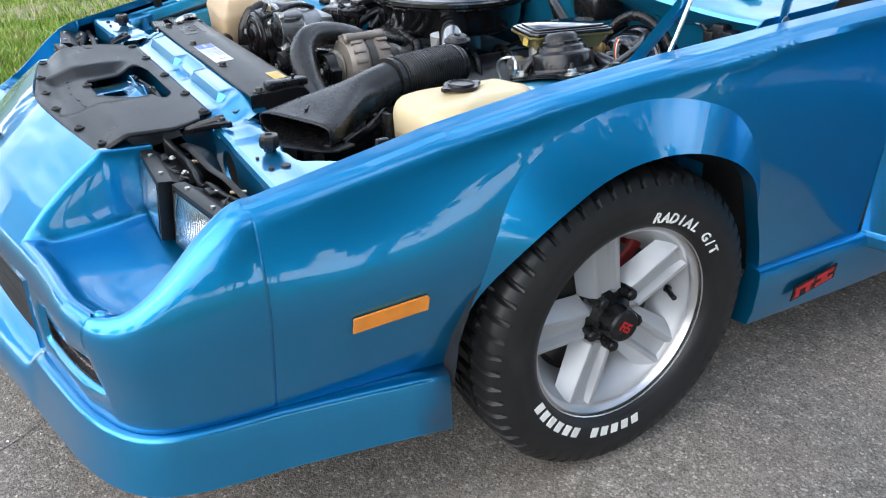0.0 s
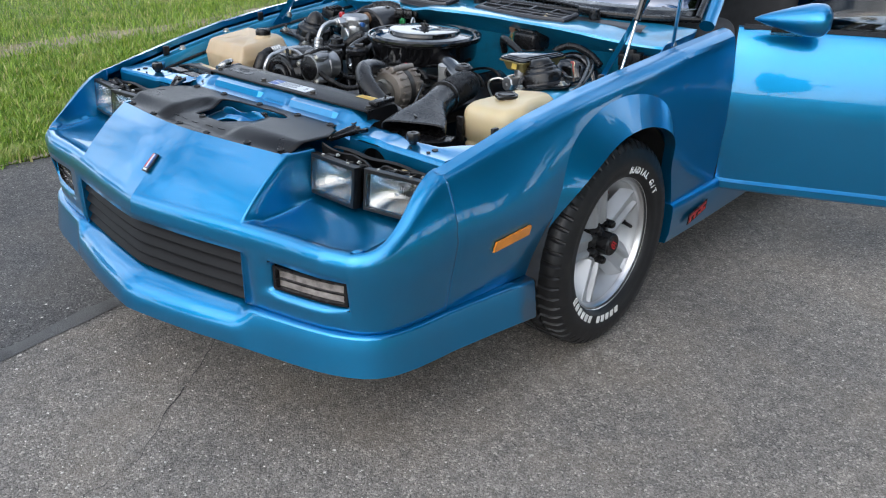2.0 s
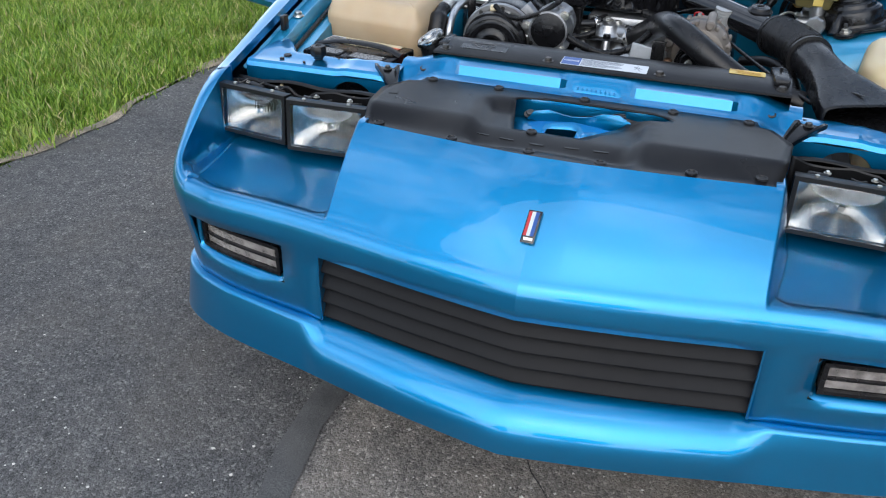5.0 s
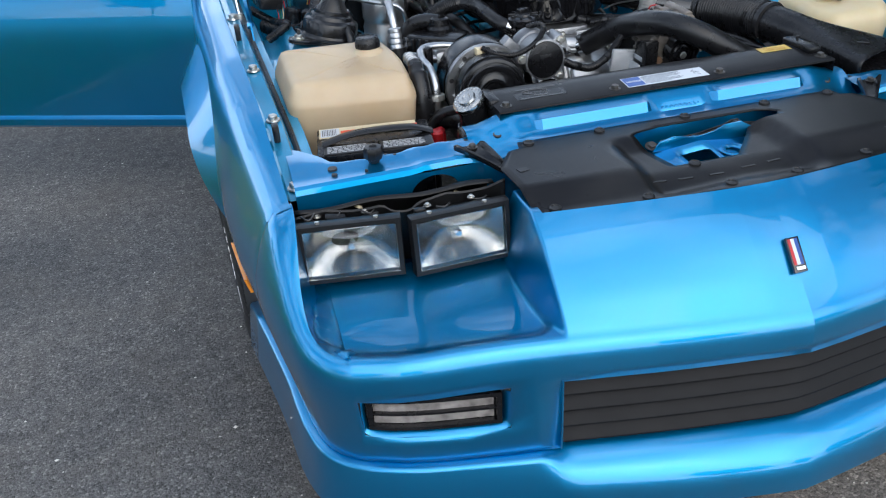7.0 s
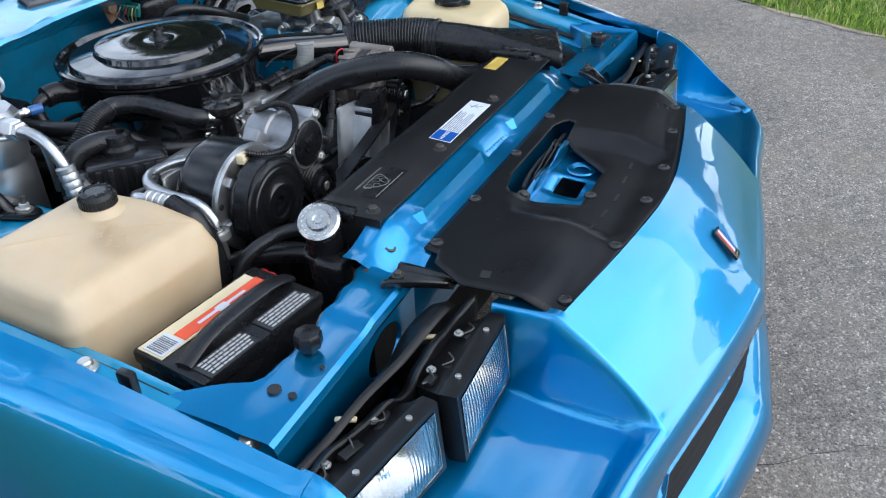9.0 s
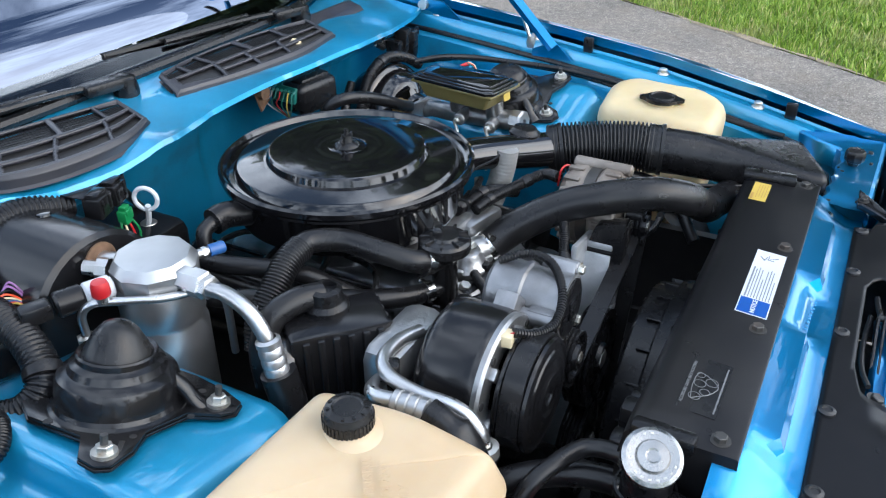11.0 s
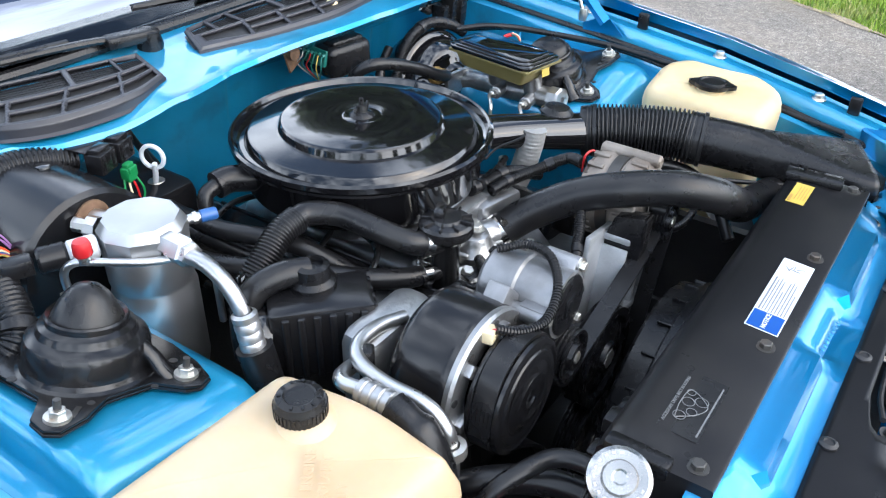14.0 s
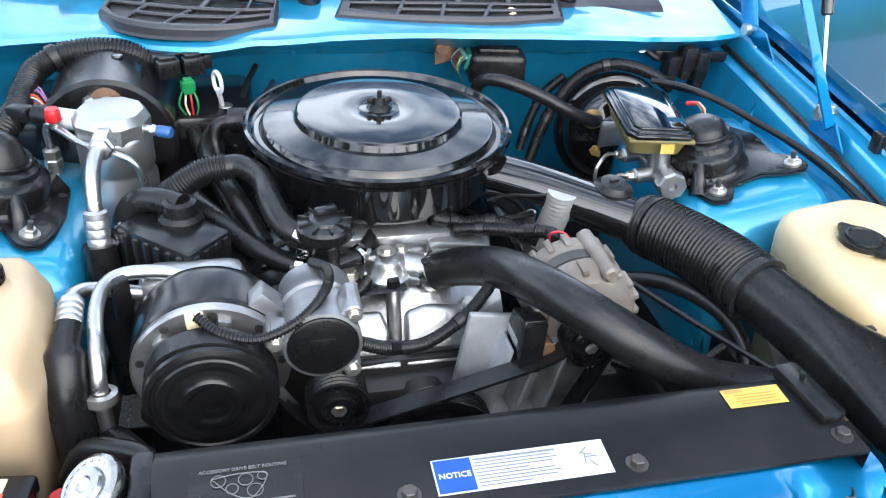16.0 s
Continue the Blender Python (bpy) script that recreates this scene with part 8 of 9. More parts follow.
def trans_dipstick():
    t = thing("ring_dipstick", "pale metal dipstick with ring handle", "dipstick")
    bm = B()
    m = Matrix.Translation((-0.255, 0.357, 0.808)) @ Matrix.Rotation(radians(-68), 4, "Z") @ Matrix.Rotation(radians(90), 4, "X")
    tube(bm, [m @ Vector((0.0175 * math.cos(2 * math.pi * k / 16), 0.0175 * math.sin(2 * math.pi * k / 16), 0)) for k in range(17)], 0.0034, 8, 2)
    tube(bm, [(-0.256, 0.354, 0.798), (-0.252, 0.362, 0.775), (-0.250, 0.37, 0.755)], 0.0042, 8, 4)
    part("handle", bm, WHITE, t)
    bm = B()
    lathe(bm, [(0, 0), (0.0155, 0), (0.0165, 0.009), (0.012, 0.015), (0.006, 0.016), (0, 0.016)], (-0.246, 0.372, 0.746), (0, 0, 1), 18)
    cyl(bm, (-0.250, 0.37, 0.745), (-0.24, 0.42, 0.60), 0.008, 10)
    part("tube_cap", bm, STEEL, t)


trans_dipstick()


# ---------- brake booster and master cylinder ----------
def booster():
    t = thing("brake_booster", "round gloss black brake booster on the firewall", "booster")
    axis = Vector((0.16, 1, -0.12)).normalized()
    hub = Vector((0.468, 0.365, 0.688))
    bm = B()
    lathe(bm, [(0, -0.085), (0.038, -0.084), (0.046, -0.078), (0.052, -0.066), (0.074, -0.058), (0.086, -0.046), (0.094, -0.026), (0.098, -0.012), (0.107, -0.008), (0.110, -0.002), (0.110, 0.010), (0.106, 0.014), (0.098, 0.018), (0.094, 0.06), (0.07, 0.09), (0, 0.10)], hub, axis, 64)
    part("shell", bm, BLACKGLOSS, t, sharp=40)
    bm = B()
    lathe(bm, [(0.017, 0), (0.018, 0.012), (0.015, 0.016), (0.013, 0.030), (0.011, 0.034), (0, 0.034)], (0.402, 0.318, 0.735), (-0.1, -1, 0.25), 18)
    part("check_valve", bm, BRASS, t, "amber plastic check valve")
    for p in ((0.410, 0.296, 0.680), (0.500, 0.292, 0.655)):
        bm = B()
        lathe(bm, [(0, 0), (0.011, 0), (0.011, 0.003), (0.008, 0.004), (0.008, 0.012), (0.0045, 0.013), (0.0045, 0.026), (0, 0.027)], p, -axis, 6)
        part("mounting_nut", bm, BRASS, t, "brassy plated nut and stud")


booster()
hose("vacuum_hose", "black brake vacuum hose with amber elbow", [(0.402, 0.292, 0.742), (0.385, 0.278, 0.748), (0.345, 0.276, 0.765), (0.30, 0.286, 0.788), (0.25, 0.30, 0.808), (0.209, 0.318, 0.815), (0.19, 0.34, 0.80), (0.185, 0.36, 0.76)], 0.0115, seg=14)


def master_cylinder():
    t = thing("master_cylinder", "aluminium brake master cylinder with amber reservoir and black lid", "master cylinder")
    place = Matrix.Translation((0.416, 0.076, 0)) @ Matrix.Rotation(radians(-9.5), 4, "Z")

    def put(name, bm, mt, label="", sharp=35):
        bm.transform(place)
        return part(name, bm, mt, t, label, sharp=sharp)

    bm = B()
    cyl(bm, (0.020, 0.225, 0.712), (0.020, -0.012, 0.738), 0.020, 24, bev=0.003)
    for y in (0.035, 0.125):
        cyl(bm, (0.016, y, 0.735), (0.010, y, 0.775), 0.018, 18)
    box(bm, (0.020, 0.215, 0.712), (0.12, 0.012, 0.055), bev=0.006)
    put("cylinder_body", bm, ALU, sharp=40)
    bm = B()
    lathe(bm, [(0.019, 0), (0.0235, 0.002), (0.0235, 0.022), (0.020, 0.026), (0.007, 0.026), (0.006, 0.020), (0, 0.020)], (0.020, -0.006, 0.7375), (0, -1, 0.1), 8)
    put("end_plug", bm, ALU, "machined octagonal end plug", sharp=25)
    for y in (0.030, 0.105):
        bm = B()
        cyl(bm, (0.012, y, 0.732), (-0.030, y - 0.012, 0.732), 0.0125, 14, bev=0.002)
        put("port_boss", bm, ALU, sharp=40)
    bm = B()
    tank_shape(bm, [(-0.048, 0.008, 0), (0.046, 0.008, 0), (0.047, 0.190, 0.0), (-0.047, 0.190, 0.0)], 0.768, 0.804, 0.82, 0.006)
    box(bm, (0, 0.099, 0.801), (0.106, 0.196, 0.006), bev=0.002)
    put("reservoir", bm, MCTANK, "brown amber reservoir")
    pts = [(-0.055, 0.016), (-0.043, 0.0), (0.043, 0.0), (0.055, 0.016), (0.055, 0.186), (0.043, 0.203), (-0.043, 0.203), (-0.055, 0.186)]
    bm = B()
    prism(bm, pts, 0.804, 0.8115, bev=0.0022)
    prism(bm, [(x * 0.90, 0.1015 + (y - 0.1015) * 0.93) for x, y in pts], 0.8115, 0.8145, bev=0.0012)
    prism(bm, [(x * 0.76, 0.1015 + (y - 0.1015) * 0.84) for x, y in pts], 0.8145, 0.8180, bev=0.0014)
    put("lid", bm, BLACKGLOSS, "black stepped reservoir lid")
    bm = B()
    box(bm, (0.012, 0.0065, 0.789), (0.022, 0.001, 0.018), (-8, 0, 0))
    put("warning_sticker", bm, YELLOW, "small yellow sticker")
    for y in (0.020, 0.095):
        bm = B()
        lathe(bm, [(0.006, 0), (0.0075, 0.001), (0.0075, 0.014), (0.004, 0.016)], (-0.028, y, 0.732), (-1, -0.3, 0.1), 6)
        tube(bm, [(-0.040, y - 0.003, 0.734), (-0.058, y - 0.012, 0.738), (-0.074, y - 0.03, 0.731), (-0.080, y - 0.035, 0.71), (-0.065, y - 0.02, 0.66)], 0.0032, 8, 6)
        put("brake_line", bm, STEEL, "plated brake line")


master_cylinder()


def wiper_motor():
    t = thing("wiper_motor", "black covered wiper motor with wire terminals on the firewall", "motor")
    bm = B()
    box(bm, (0.245, 0.435, 0.800), (0.105, 0.09, 0.062), (0, 0, -8), bev=0.014, seg=3)
    box(bm, (0.245, 0.43, 0.833), (0.075, 0.06, 0.012), (0, 0, -8), bev=0.005)
    part("gear_cover", bm, BLACKSATIN, t)
    bm = B()
    cyl(bm, (0.215, 0.47, 0.842), (0.300, 0.462, 0.842), 0.026, 20, bev=0.006)
    part("motor_can", bm, STEEL, t)
    bm = B()
    prism(bm, [(-0.02, -0.025), (0.03, -0.02), (0.035, 0.02), (-0.012, 0.028)], 0, 0.004, pose(0.150, 0.470, 0.815, 70, 0, 20))
    cyl(bm, (0.148, 0.462, 0.825), (0.148, 0.450, 0.825), 0.013, 14)
    part("mount_bracket", bm, RUST, t)
    strip = B()
    box(strip, (0.190, 0.438, 0.812), (0.008, 0.058, 0.030), (0, 18, -8), bev=0.002)
    part("terminal_strip", strip, TEAL, t, "teal terminal strip")
    for k, mt in enumerate((TEAL, YELLOW, TEAL, RED, TEAL, LABELWHITE)):
        y = 0.414 + 0.0095 * k
        bm = B()
        cyl(bm, (0.187, y, 0.820), (0.180, y, 0.818), 0.0034, 8)
        part("terminal", bm, TEAL, t)
        bm = B()
        tube(bm, [(0.181, y, 0.819), (0.172, y - 0.004, 0.812), (0.170, y - 0.004 + 0.002 * k, 0.795), (0.186, 0.43, 0.765)], 0.0013, 6, 5)
        part("wire", bm, mt, t)
    bm = B()
    lathe(bm, [(0.014, 0), (0.014, 0.02), (0.009, 0.03), (0, 0.03)], (0.275, 0.475, 0.86), (0.2, -0.2, 1), 12)
    part("washer_nozzle_base", bm, CREAM, t)


wiper_motor()


# ---------- wiring and lesser hoses ----------
def conduit(pts, r, label="black corrugated wiring conduit", name="wiring_conduit"):
    c = hose(name, label, pts, r, BLACKSATIN, ribs=r * 0.13, pitch=max(0.0034, r * 0.32), seg=14, category="conduit")
    line = catmull([Vector(p) for p in pts], 8)
    for f in (0.22, 0.62):
        k = int(f * (len(line) - 3)) + 1
        bm = B()
        tube(bm, line[k - 1:k + 2], r * 1.10, 14, 2)
        part("tape_band", bm, RUBBER, c)
    return c


conduit([(-0.345, 0.405, 0.828), (-0.42, 0.425, 0.842), (-0.49, 0.425, 0.838), (-0.535, 0.40, 0.822), (-0.548, 0.35, 0.806), (-0.549, 0.30, 0.800), (-0.562, 0.235, 0.788), (-0.582, 0.195, 0.765), (-0.610, 0.200, 0.742), (-0.634, 0.238, 0.732), (-0.66, 0.29, 0.728), (-0.69, 0.34, 0.73)], 0.0205, "thick black corrugated wiring conduit along the blower")
conduit([(-0.72, 0.40, 0.76), (-0.67, 0.31, 0.745), (-0.645, 0.235, 0.758), (-0.650, 0.185, 0.764), (-0.672, 0.158, 0.758), (-0.695, 0.168, 0.742)], 0.0105)
conduit([(-0.44, 0.50, 0.84), (-0.47, 0.42, 0.81), (-0.50, 0.36, 0.77), (-0.505, 0.32, 0.72)], 0.009)
conduit([(-0.20, -0.115, 0.715), (-0.165, -0.118, 0.722), (-0.14, -0.122, 0.705), (-0.11, -0.128, 0.70), (-0.09, -0.115, 0.70), (-0.07, -0.09, 0.705)], 0.0075)
conduit([(-0.105, -0.255, 0.735), (-0.07, -0.245, 0.715), (-0.02, -0.22, 0.695), (0.03, -0.195, 0.705), (0.065, -0.18, 0.735), (0.085, -0.165, 0.76)], 0.0085)
conduit([(0.06, -0.03, 0.735), (0.10, -0.04, 0.740), (0.145, -0.065, 0.748), (0.175, -0.10, 0.765), (0.165, -0.13, 0.770)], 0.0095)
conduit([(0.03, -0.01, 0.745), (0.08, -0.005, 0.730), (0.13, -0.02, 0.735), (0.18, -0.05, 0.72)], 0.011)
conduit([(0.22, -0.25, 0.66), (0.27, -0.27, 0.655), (0.33, -0.27, 0.66), (0.38, -0.25, 0.665)], 0.006)
conduit([(0.300, 0.34, 0.640), (0.322, 0.36, 0.690), (0.350, 0.372, 0.742), (0.384, 0.376, 0.787), (0.427, 0.376, 0.810), (0.475, 0.374, 0.814), (0.533, 0.370, 0.796), (0.575, 0.36, 0.770)], 0.0115, "black corrugated conduit over the booster")
conduit([(0.285, 0.36, 0.655), (0.305, 0.38, 0.705), (0.335, 0.40, 0.750), (0.375, 0.41, 0.780)], 0.009, "thin black corrugated conduit beside the booster")
hose("washer_hose", "thin black cable along the inner fender", [(0.520, 0.34, 0.795), (0.560, 0.295, 0.800), (0.602, 0.240, 0.795), (0.636, 0.170, 0.786), (0.665, 0.103, 0.778), (0.688, 0.03, 0.768), (0.702, -0.10, 0.748), (0.705, -0.30, 0.71), (0.69, -0.42, 0.70)], 0.0062, seg=8)
hose("washer_hose", "thin black cable along the inner fender", [(0.545, 0.35, 0.785), (0.590, 0.285, 0.790), (0.625, 0.222, 0.786), (0.655, 0.150, 0.778), (0.680, 0.07, 0.768), (0.696, 0.0, 0.756), (0.70, -0.10, 0.738)], 0.0048, seg=8)
hose("radiator_stay", "thin black stay rod to the radiator support", [(0.24, -0.14, 0.735), (0.30, -0.23, 0.722), (0.36, -0.32, 0.712), (0.42, -0.41, 0.705)], 0.004, BLACKSATIN, seg=8, category="rod")
hose("hot_air_tube", "crinkled foil hot air tube under the snorkel", [(0.222, -0.012, 0.775), (0.219, -0.008, 0.74), (0.212, 0.0, 0.70), (0.20, 0.02, 0.64)], 0.0215, FOIL, ribs=0.0004, pitch=0.007, seg=18, category="tube")
hose("power_steering_hose", "black hose low beside the alternator", [(0.28, -0.10, 0.68), (0.34, -0.15, 0.70), (0.39, -0.22, 0.69), (0.40, -0.28, 0.65), (0.36, -0.33, 0.60)], 0.011)
for k, (a, b2, c2) in enumerate((((-0.235, 0.33, 0.70), (-0.215, 0.42, 0.76), (-0.19, 0.50, 0.78)), ((-0.215, 0.36, 0.68), (-0.19, 0.43, 0.73), (-0.16, 0.52, 0.74)), ((-0.26, 0.30, 0.70), (-0.245, 0.40, 0.73), (-0.235, 0.52, 0.72)))):
    hose("firewall_lead", "thin black lead running to the firewall", [a, b2, c2], 0.006, seg=8)


def small_wires():
    t = thing("wire_bundle", "multicoloured wires behind the blower housing", "wires")
    for k, mt in enumerate((YELLOW, RED, BLUECAP, CREAM, ORANGE, BLACKSATIN, LILAC, LILAC)):
        bm = B()
        j = 0.005 * (k - 3.5)
        tube(bm, [(-0.560 + j, 0.325, 0.775), (-0.548 + 1.2 * j, 0.318 + 0.3 * j, 0.802), (-0.530 + 0.7 * j, 0.312, 0.812 + 0.8 * j), (-0.514 + 0.4 * j, 0.305, 0.800), (-0.508, 0.30 + 0.6 * j, 0.778), (-0.512, 0.31, 0.74)], 0.0014, 6, 6)
        part("wire", bm, mt, t)
    t = thing("wire_connector", "black connectors with coloured wires by the strut tower", "connector")
    bm = B()
    cyl(bm, (-0.625, 0.31, 0.725), (-0.615, 0.31, 0.775), 0.022, 16, bev=0.004)
    box(bm, (-0.60, 0.295, 0.715), (0.03, 0.02, 0.025), bev=0.003)
    part("plug_body", bm, BLACKSATIN, t)
    for k, mt in enumerate((RED, GREEN, CREAM, RED, BLACKSATIN, TEAL)):
        bm = B()
        tube(bm, [(-0.66 + 0.008 * k, 0.33, 0.79), (-0.655 + 0.006 * k, 0.31, 0.76), (-0.662 + 0.004 * k, 0.30, 0.72), (-0.65, 0.31, 0.69)], 0.0014, 6, 6)
        part("wire", bm, mt, t)
    t = thing("fuse_box", "black fuse block on the inner fender", "fuse box")
    bm = B()
    box(bm, (-0.675, 0.33, 0.80), (0.06, 0.08, 0.04), (0, 10, 10), bev=0.006)
    for k in range(4):
        box(bm, (-0.665, 0.30 + 0.018 * k, 0.823), (0.03, 0.008, 0.010), (0, 10, 10), bev=0.001)
    part("block_body", bm, BLACKSATIN, t)
    t = thing("relay_block", "black relays on the firewall beside the booster", "relay")
    for x, y, z, h in ((0.612, 0.445, 0.785, 0.040), (0.640, 0.440, 0.800, 0.050), (0.668, 0.436, 0.785, 0.060)):
        bm = B()
        box(bm, (x, y, z), (0.028, 0.032, h), (4, 0, 6), bev=0.003)
        box(bm, (x, y, z - h / 2 - 0.008), (0.022, 0.026, 0.018), (4, 0, 6), bev=0.003)
        part("relay", bm, BLACKSATIN, t)
    bm = B()
    box(bm, (0.660, 0.458, 0.795), (0.150, 0.006, 0.022), (0, 0, -6), bev=0.002)
    tube(bm, [(0.590, 0.462, 0.79), (0.570, 0.465, 0.802), (0.552, 0.466, 0.815)], 0.007, 8, 4)
    part("bracket", bm, BLACKSATIN, t)
    bm = B()
    bolt(bm, (0.552, 0.462, 0.816), (0, -1, 0.2), 0.008)
    part("bracket_bolt", bm, STEEL, t)
    bm = B()
    tube(bm, [(0.540, 0.238, 0.793), (0.549, 0.229, 0.797), (0.558, 0.227, 0.795)], 0.0040, 8, 4)
    part("red_terminal", bm, RED, t)
    for k, mt in enumerate((TEAL, RED, CREAM)):
        bm = B()
        tube(bm, [(0.548 + 0.004 * k, 0.228, 0.800), (0.556 + 0.004 * k, 0.215, 0.79), (0.560 + 0.003 * k, 0.215, 0.765), (0.55, 0.24, 0.74)], 0.0014, 6, 6)
        part("wire", bm, mt, t)


small_wires()


def hood_stop(s, y):
    t = thing("hood_stop", "small black rubber stop on the fender flange", "stop", "hood stops")
    bm = B()
    gx, gz = interp(y, GAP_X), interp(y, GAP_Z)
    box(bm, (s * (gx - 0.018), y, gz - 0.018), (0.012, 0.022, 0.034), bev=0.003)
    part("stop_block", bm, RUBBER, t)


for s in (1, -1):
    hood_stop(s, -0.42), hood_stop(s, 0.03)

# ---------- wheels ----------
def wheel():
    """Built round the origin with its outer face towards +x."""
    w = thing("wheel", "silver five-spoke alloy wheel with white-letter tyre", "wheel", "wheels")
    R = 0.326
    prof = [(-0.095, 0.207), (-0.108, 0.230), (-0.112, 0.268), (-0.104, 0.298), (-0.092, 0.314), (-0.080, 0.321), (-0.050, 0.3255), (-0.047, 0.3255), (-0.0465, 0.317), (-0.0405, 0.317), (-0.040, 0.326), (-0.005, 0.3265), (-0.0045, 0.318), (0.0015, 0.318), (0.002, 0.3265), (0.038, 0.326), (0.0385, 0.317), (0.0445, 0.317), (0.045, 0.3255), (0.052, 0.3255), (0.080, 0.321), (0.093, 0.314), (0.104, 0.298), (0.1105, 0.272), (0.1115, 0.258), (0.1085, 0.250), (0.107, 0.236), (0.1045, 0.224), (0.098, 0.214), (0.085, 0.207)]
    seg = 448
    bm = B()
    rings = []
    for x, r in prof:
        ring = []
        for k in range(seg):
            rr = r
            shoulder = abs(x) >= 0.046 and r > 0.310
            rib = abs(x) < 0.046 and r > 0.32
            if (shoulder and (k + (4 if x > 0 else 0)) % 8 in (0, 1)) or (rib and (k + int(x * 240)) % 8 in (2, 3)):
                rr -= 0.009
            a = 2 * math.pi * (k + 36 * x) / seg
            ring.append(bm.verts.new((x, rr * math.cos(a), rr * math.sin(a))))
        rings.append(ring)
    for a, b in zip(rings, rings[1:]):
        for k in range(seg):
            j = (k + 1) % seg
            bm.faces.new((a[k], a[j], b[j], b[k]))
    tyre = part("tyre", bm, TYRE, w, "black radial tyre with raised white letters", sharp=30)

    def letters(text, mid_deg, size, step, flip=False):
        """Characters set one by one round the sidewall."""
        m = len(text)
        for k, ch in enumerate(text):
            if ch == " ":
                continue
            a = radians(mid_deg + (k - (m - 1) / 2) * step * (-1))
            t = text_mesh(ch, size, 0.0012, shear=0.25)
            rr = 0.2345
            t.transform(Matrix(((0, 0, 1, 0.1075), (1, 0, 0, 0), (0, 1, 0, 0), (0, 0, 0, 1))) @ Matrix.Rotation(a - math.pi / 2, 4, "Z") @ Matrix.Translation((0, rr, 0)))
            part("sidewall_letter", t, LETTER, tyre, "raised white sidewall letter", sharp=20)

    letters("RADIAL G/T", 57, 0.029, 5.4)

    def bars(mid_deg, count, gap_at):
        for k in range(count):
            if k == gap_at:
                continue
            a = radians(mid_deg + (k - (count - 1) / 2) * 6.6)
            t = B()
            prism(t, [(-0.0085, -0.011), (0.0085, -0.011), (0.0085, 0.011), (-0.0085, 0.011)], -0.001, 0.0012, None, 0.0005)
            t.transform(Matrix(((0, 0, 1, 0.1075), (1, 0, 0, 0), (0, 1, 0, 0), (0, 0, 0, 1))) @ Matrix.Rotation(a - math.pi / 2, 4, "Z") @ Matrix.Translation((0, 0.2345, 0)))
            part("sidewall_mark", t, LETTER, tyre, "raised white sidewall mark", sharp=20)

    bars(244, 12, 6)
    # barrel and lip
    bm = B()
    lathe(bm, [(0.207, 0.088), (0.2105, 0.090), (0.2115, 0.087), (0.213, 0.080), (0.2095, 0.084), (0.202, 0.084), (0.197, 0.078), (0.194, 0.066)], (0, 0, 0), (1, 0, 0), 72)
    part("rim_lip", bm, LIP, w, "machined rim lip")
    bm = B()
    lathe(bm, [(0.194, 0.066), (0.192, 0.058), (0.183, 0.044), (0.168, 0.022), (0.156, 0.002), (0.152, -0.006), (0.160, -0.010), (0.182, -0.01), (0.184, -0.07), (0.204, -0.095), (0.210, -0.10)], (0, 0, 0), (1, 0, 0), 72)
    part("rim_barrel", bm, WHEEL, w)
    for s in range(5):
        bm = B()
        rows = []
        for r in (0.040, 0.058, 0.062, 0.085, 0.12, 0.16, 0.182, 0.1925):
            f = (r - 0.040) / 0.1525
            half = 0.0285 + 0.004 * f
            crown = 0.056 + 0.010 * f - 0.016 * (1 - smoothstep(0.05, 0.064, r))
            drop = 0.050 - 0.026 * f
            flank = 0.014 + 0.016 * f
            deep = 0.004 + 0.012 * smoothstep(0.0, 0.25, f) - 0.006 * smoothstep(0.85, 1.0, f)
            sec = [(-half - flank, -drop), (-half - 0.002, -0.004), (-half, -0.001), (-half + 0.002, 0.0), (-half + 0.0085, 0.0), (-half + 0.010, -0.001), (-half + 0.016, -deep), (half - 0.016, -deep), (half - 0.010, -0.001), (half - 0.0085, 0.0), (half - 0.002, 0.0), (half, -0.001), (half + 0.002, -0.004), (half + flank, -drop)]
            rows.append([Vector((crown + h, q, r)) for q, h in sec])
        grid(bm, rows)
        bm.transform(Matrix.Rotation(radians(72 * s + 14), 4, "X"))
        part("spoke", bm, WHEEL, w, sharp=14)
    bm = B()
    lathe(bm, [(0.172, -0.02), (0.06, -0.02), (0, -0.02)], (0, 0, 0), (1, 0, 0), 48)
    lathe(bm, [(0, 0.0), (0.14, 0.0), (0.14, -0.02), (0, -0.02)], (0, 0, 0), (1, 0, 0), 48)
    part("brake_disc", bm, DARKSTEEL, w)
    bm = B()
    box(bm, (-0.010, 0.075, 0.105), (0.03, 0.075, 0.035), (45, 0, 0), bev=0.008)
    part("brake_caliper", bm, CALIPER, w, "dull red brake caliper")
    bm = B()
    lathe(bm, [(0.074, 0.0), (0.072, 0.030), (0.052, 0.046), (0.042, 0.052), (0.036, 0.056), (0.035, 0.090), (0.031, 0.095), (0, 0.096)], (0, 0, 0), (1, 0, 0), 40)
    part("centre_cap", bm, BLACKSATIN, w, "black plastic centre cap")
    bm = B()
    m = Matrix(((0, 0, 1, 0.0962), (1, 0, 0, 0), (0, 1, 0, 0), (0, 0, 0, 1))) @ Matrix.Rotation(radians(-35), 4, "Z")
    for x0, y0, x1, y1 in ((-0.014, -0.010, -0.010, 0.010), (-0.010, 0.006, -0.001, 0.010), (-0.010, -0.002, -0.001, 0.002), (-0.004, -0.010, -0.001, -0.002), (0.002, 0.006, 0.014, 0.010), (0.002, -0.002, 0.014, 0.002), (0.002, -0.010, 0.014, -0.006), (0.002, 0.002, 0.005, 0.006), (0.011, -0.006, 0.014, -0.002)):
        prism(bm, [(x0, y0), (x1, y0), (x1, y1), (x0, y1)], 0, 0.0012, m)
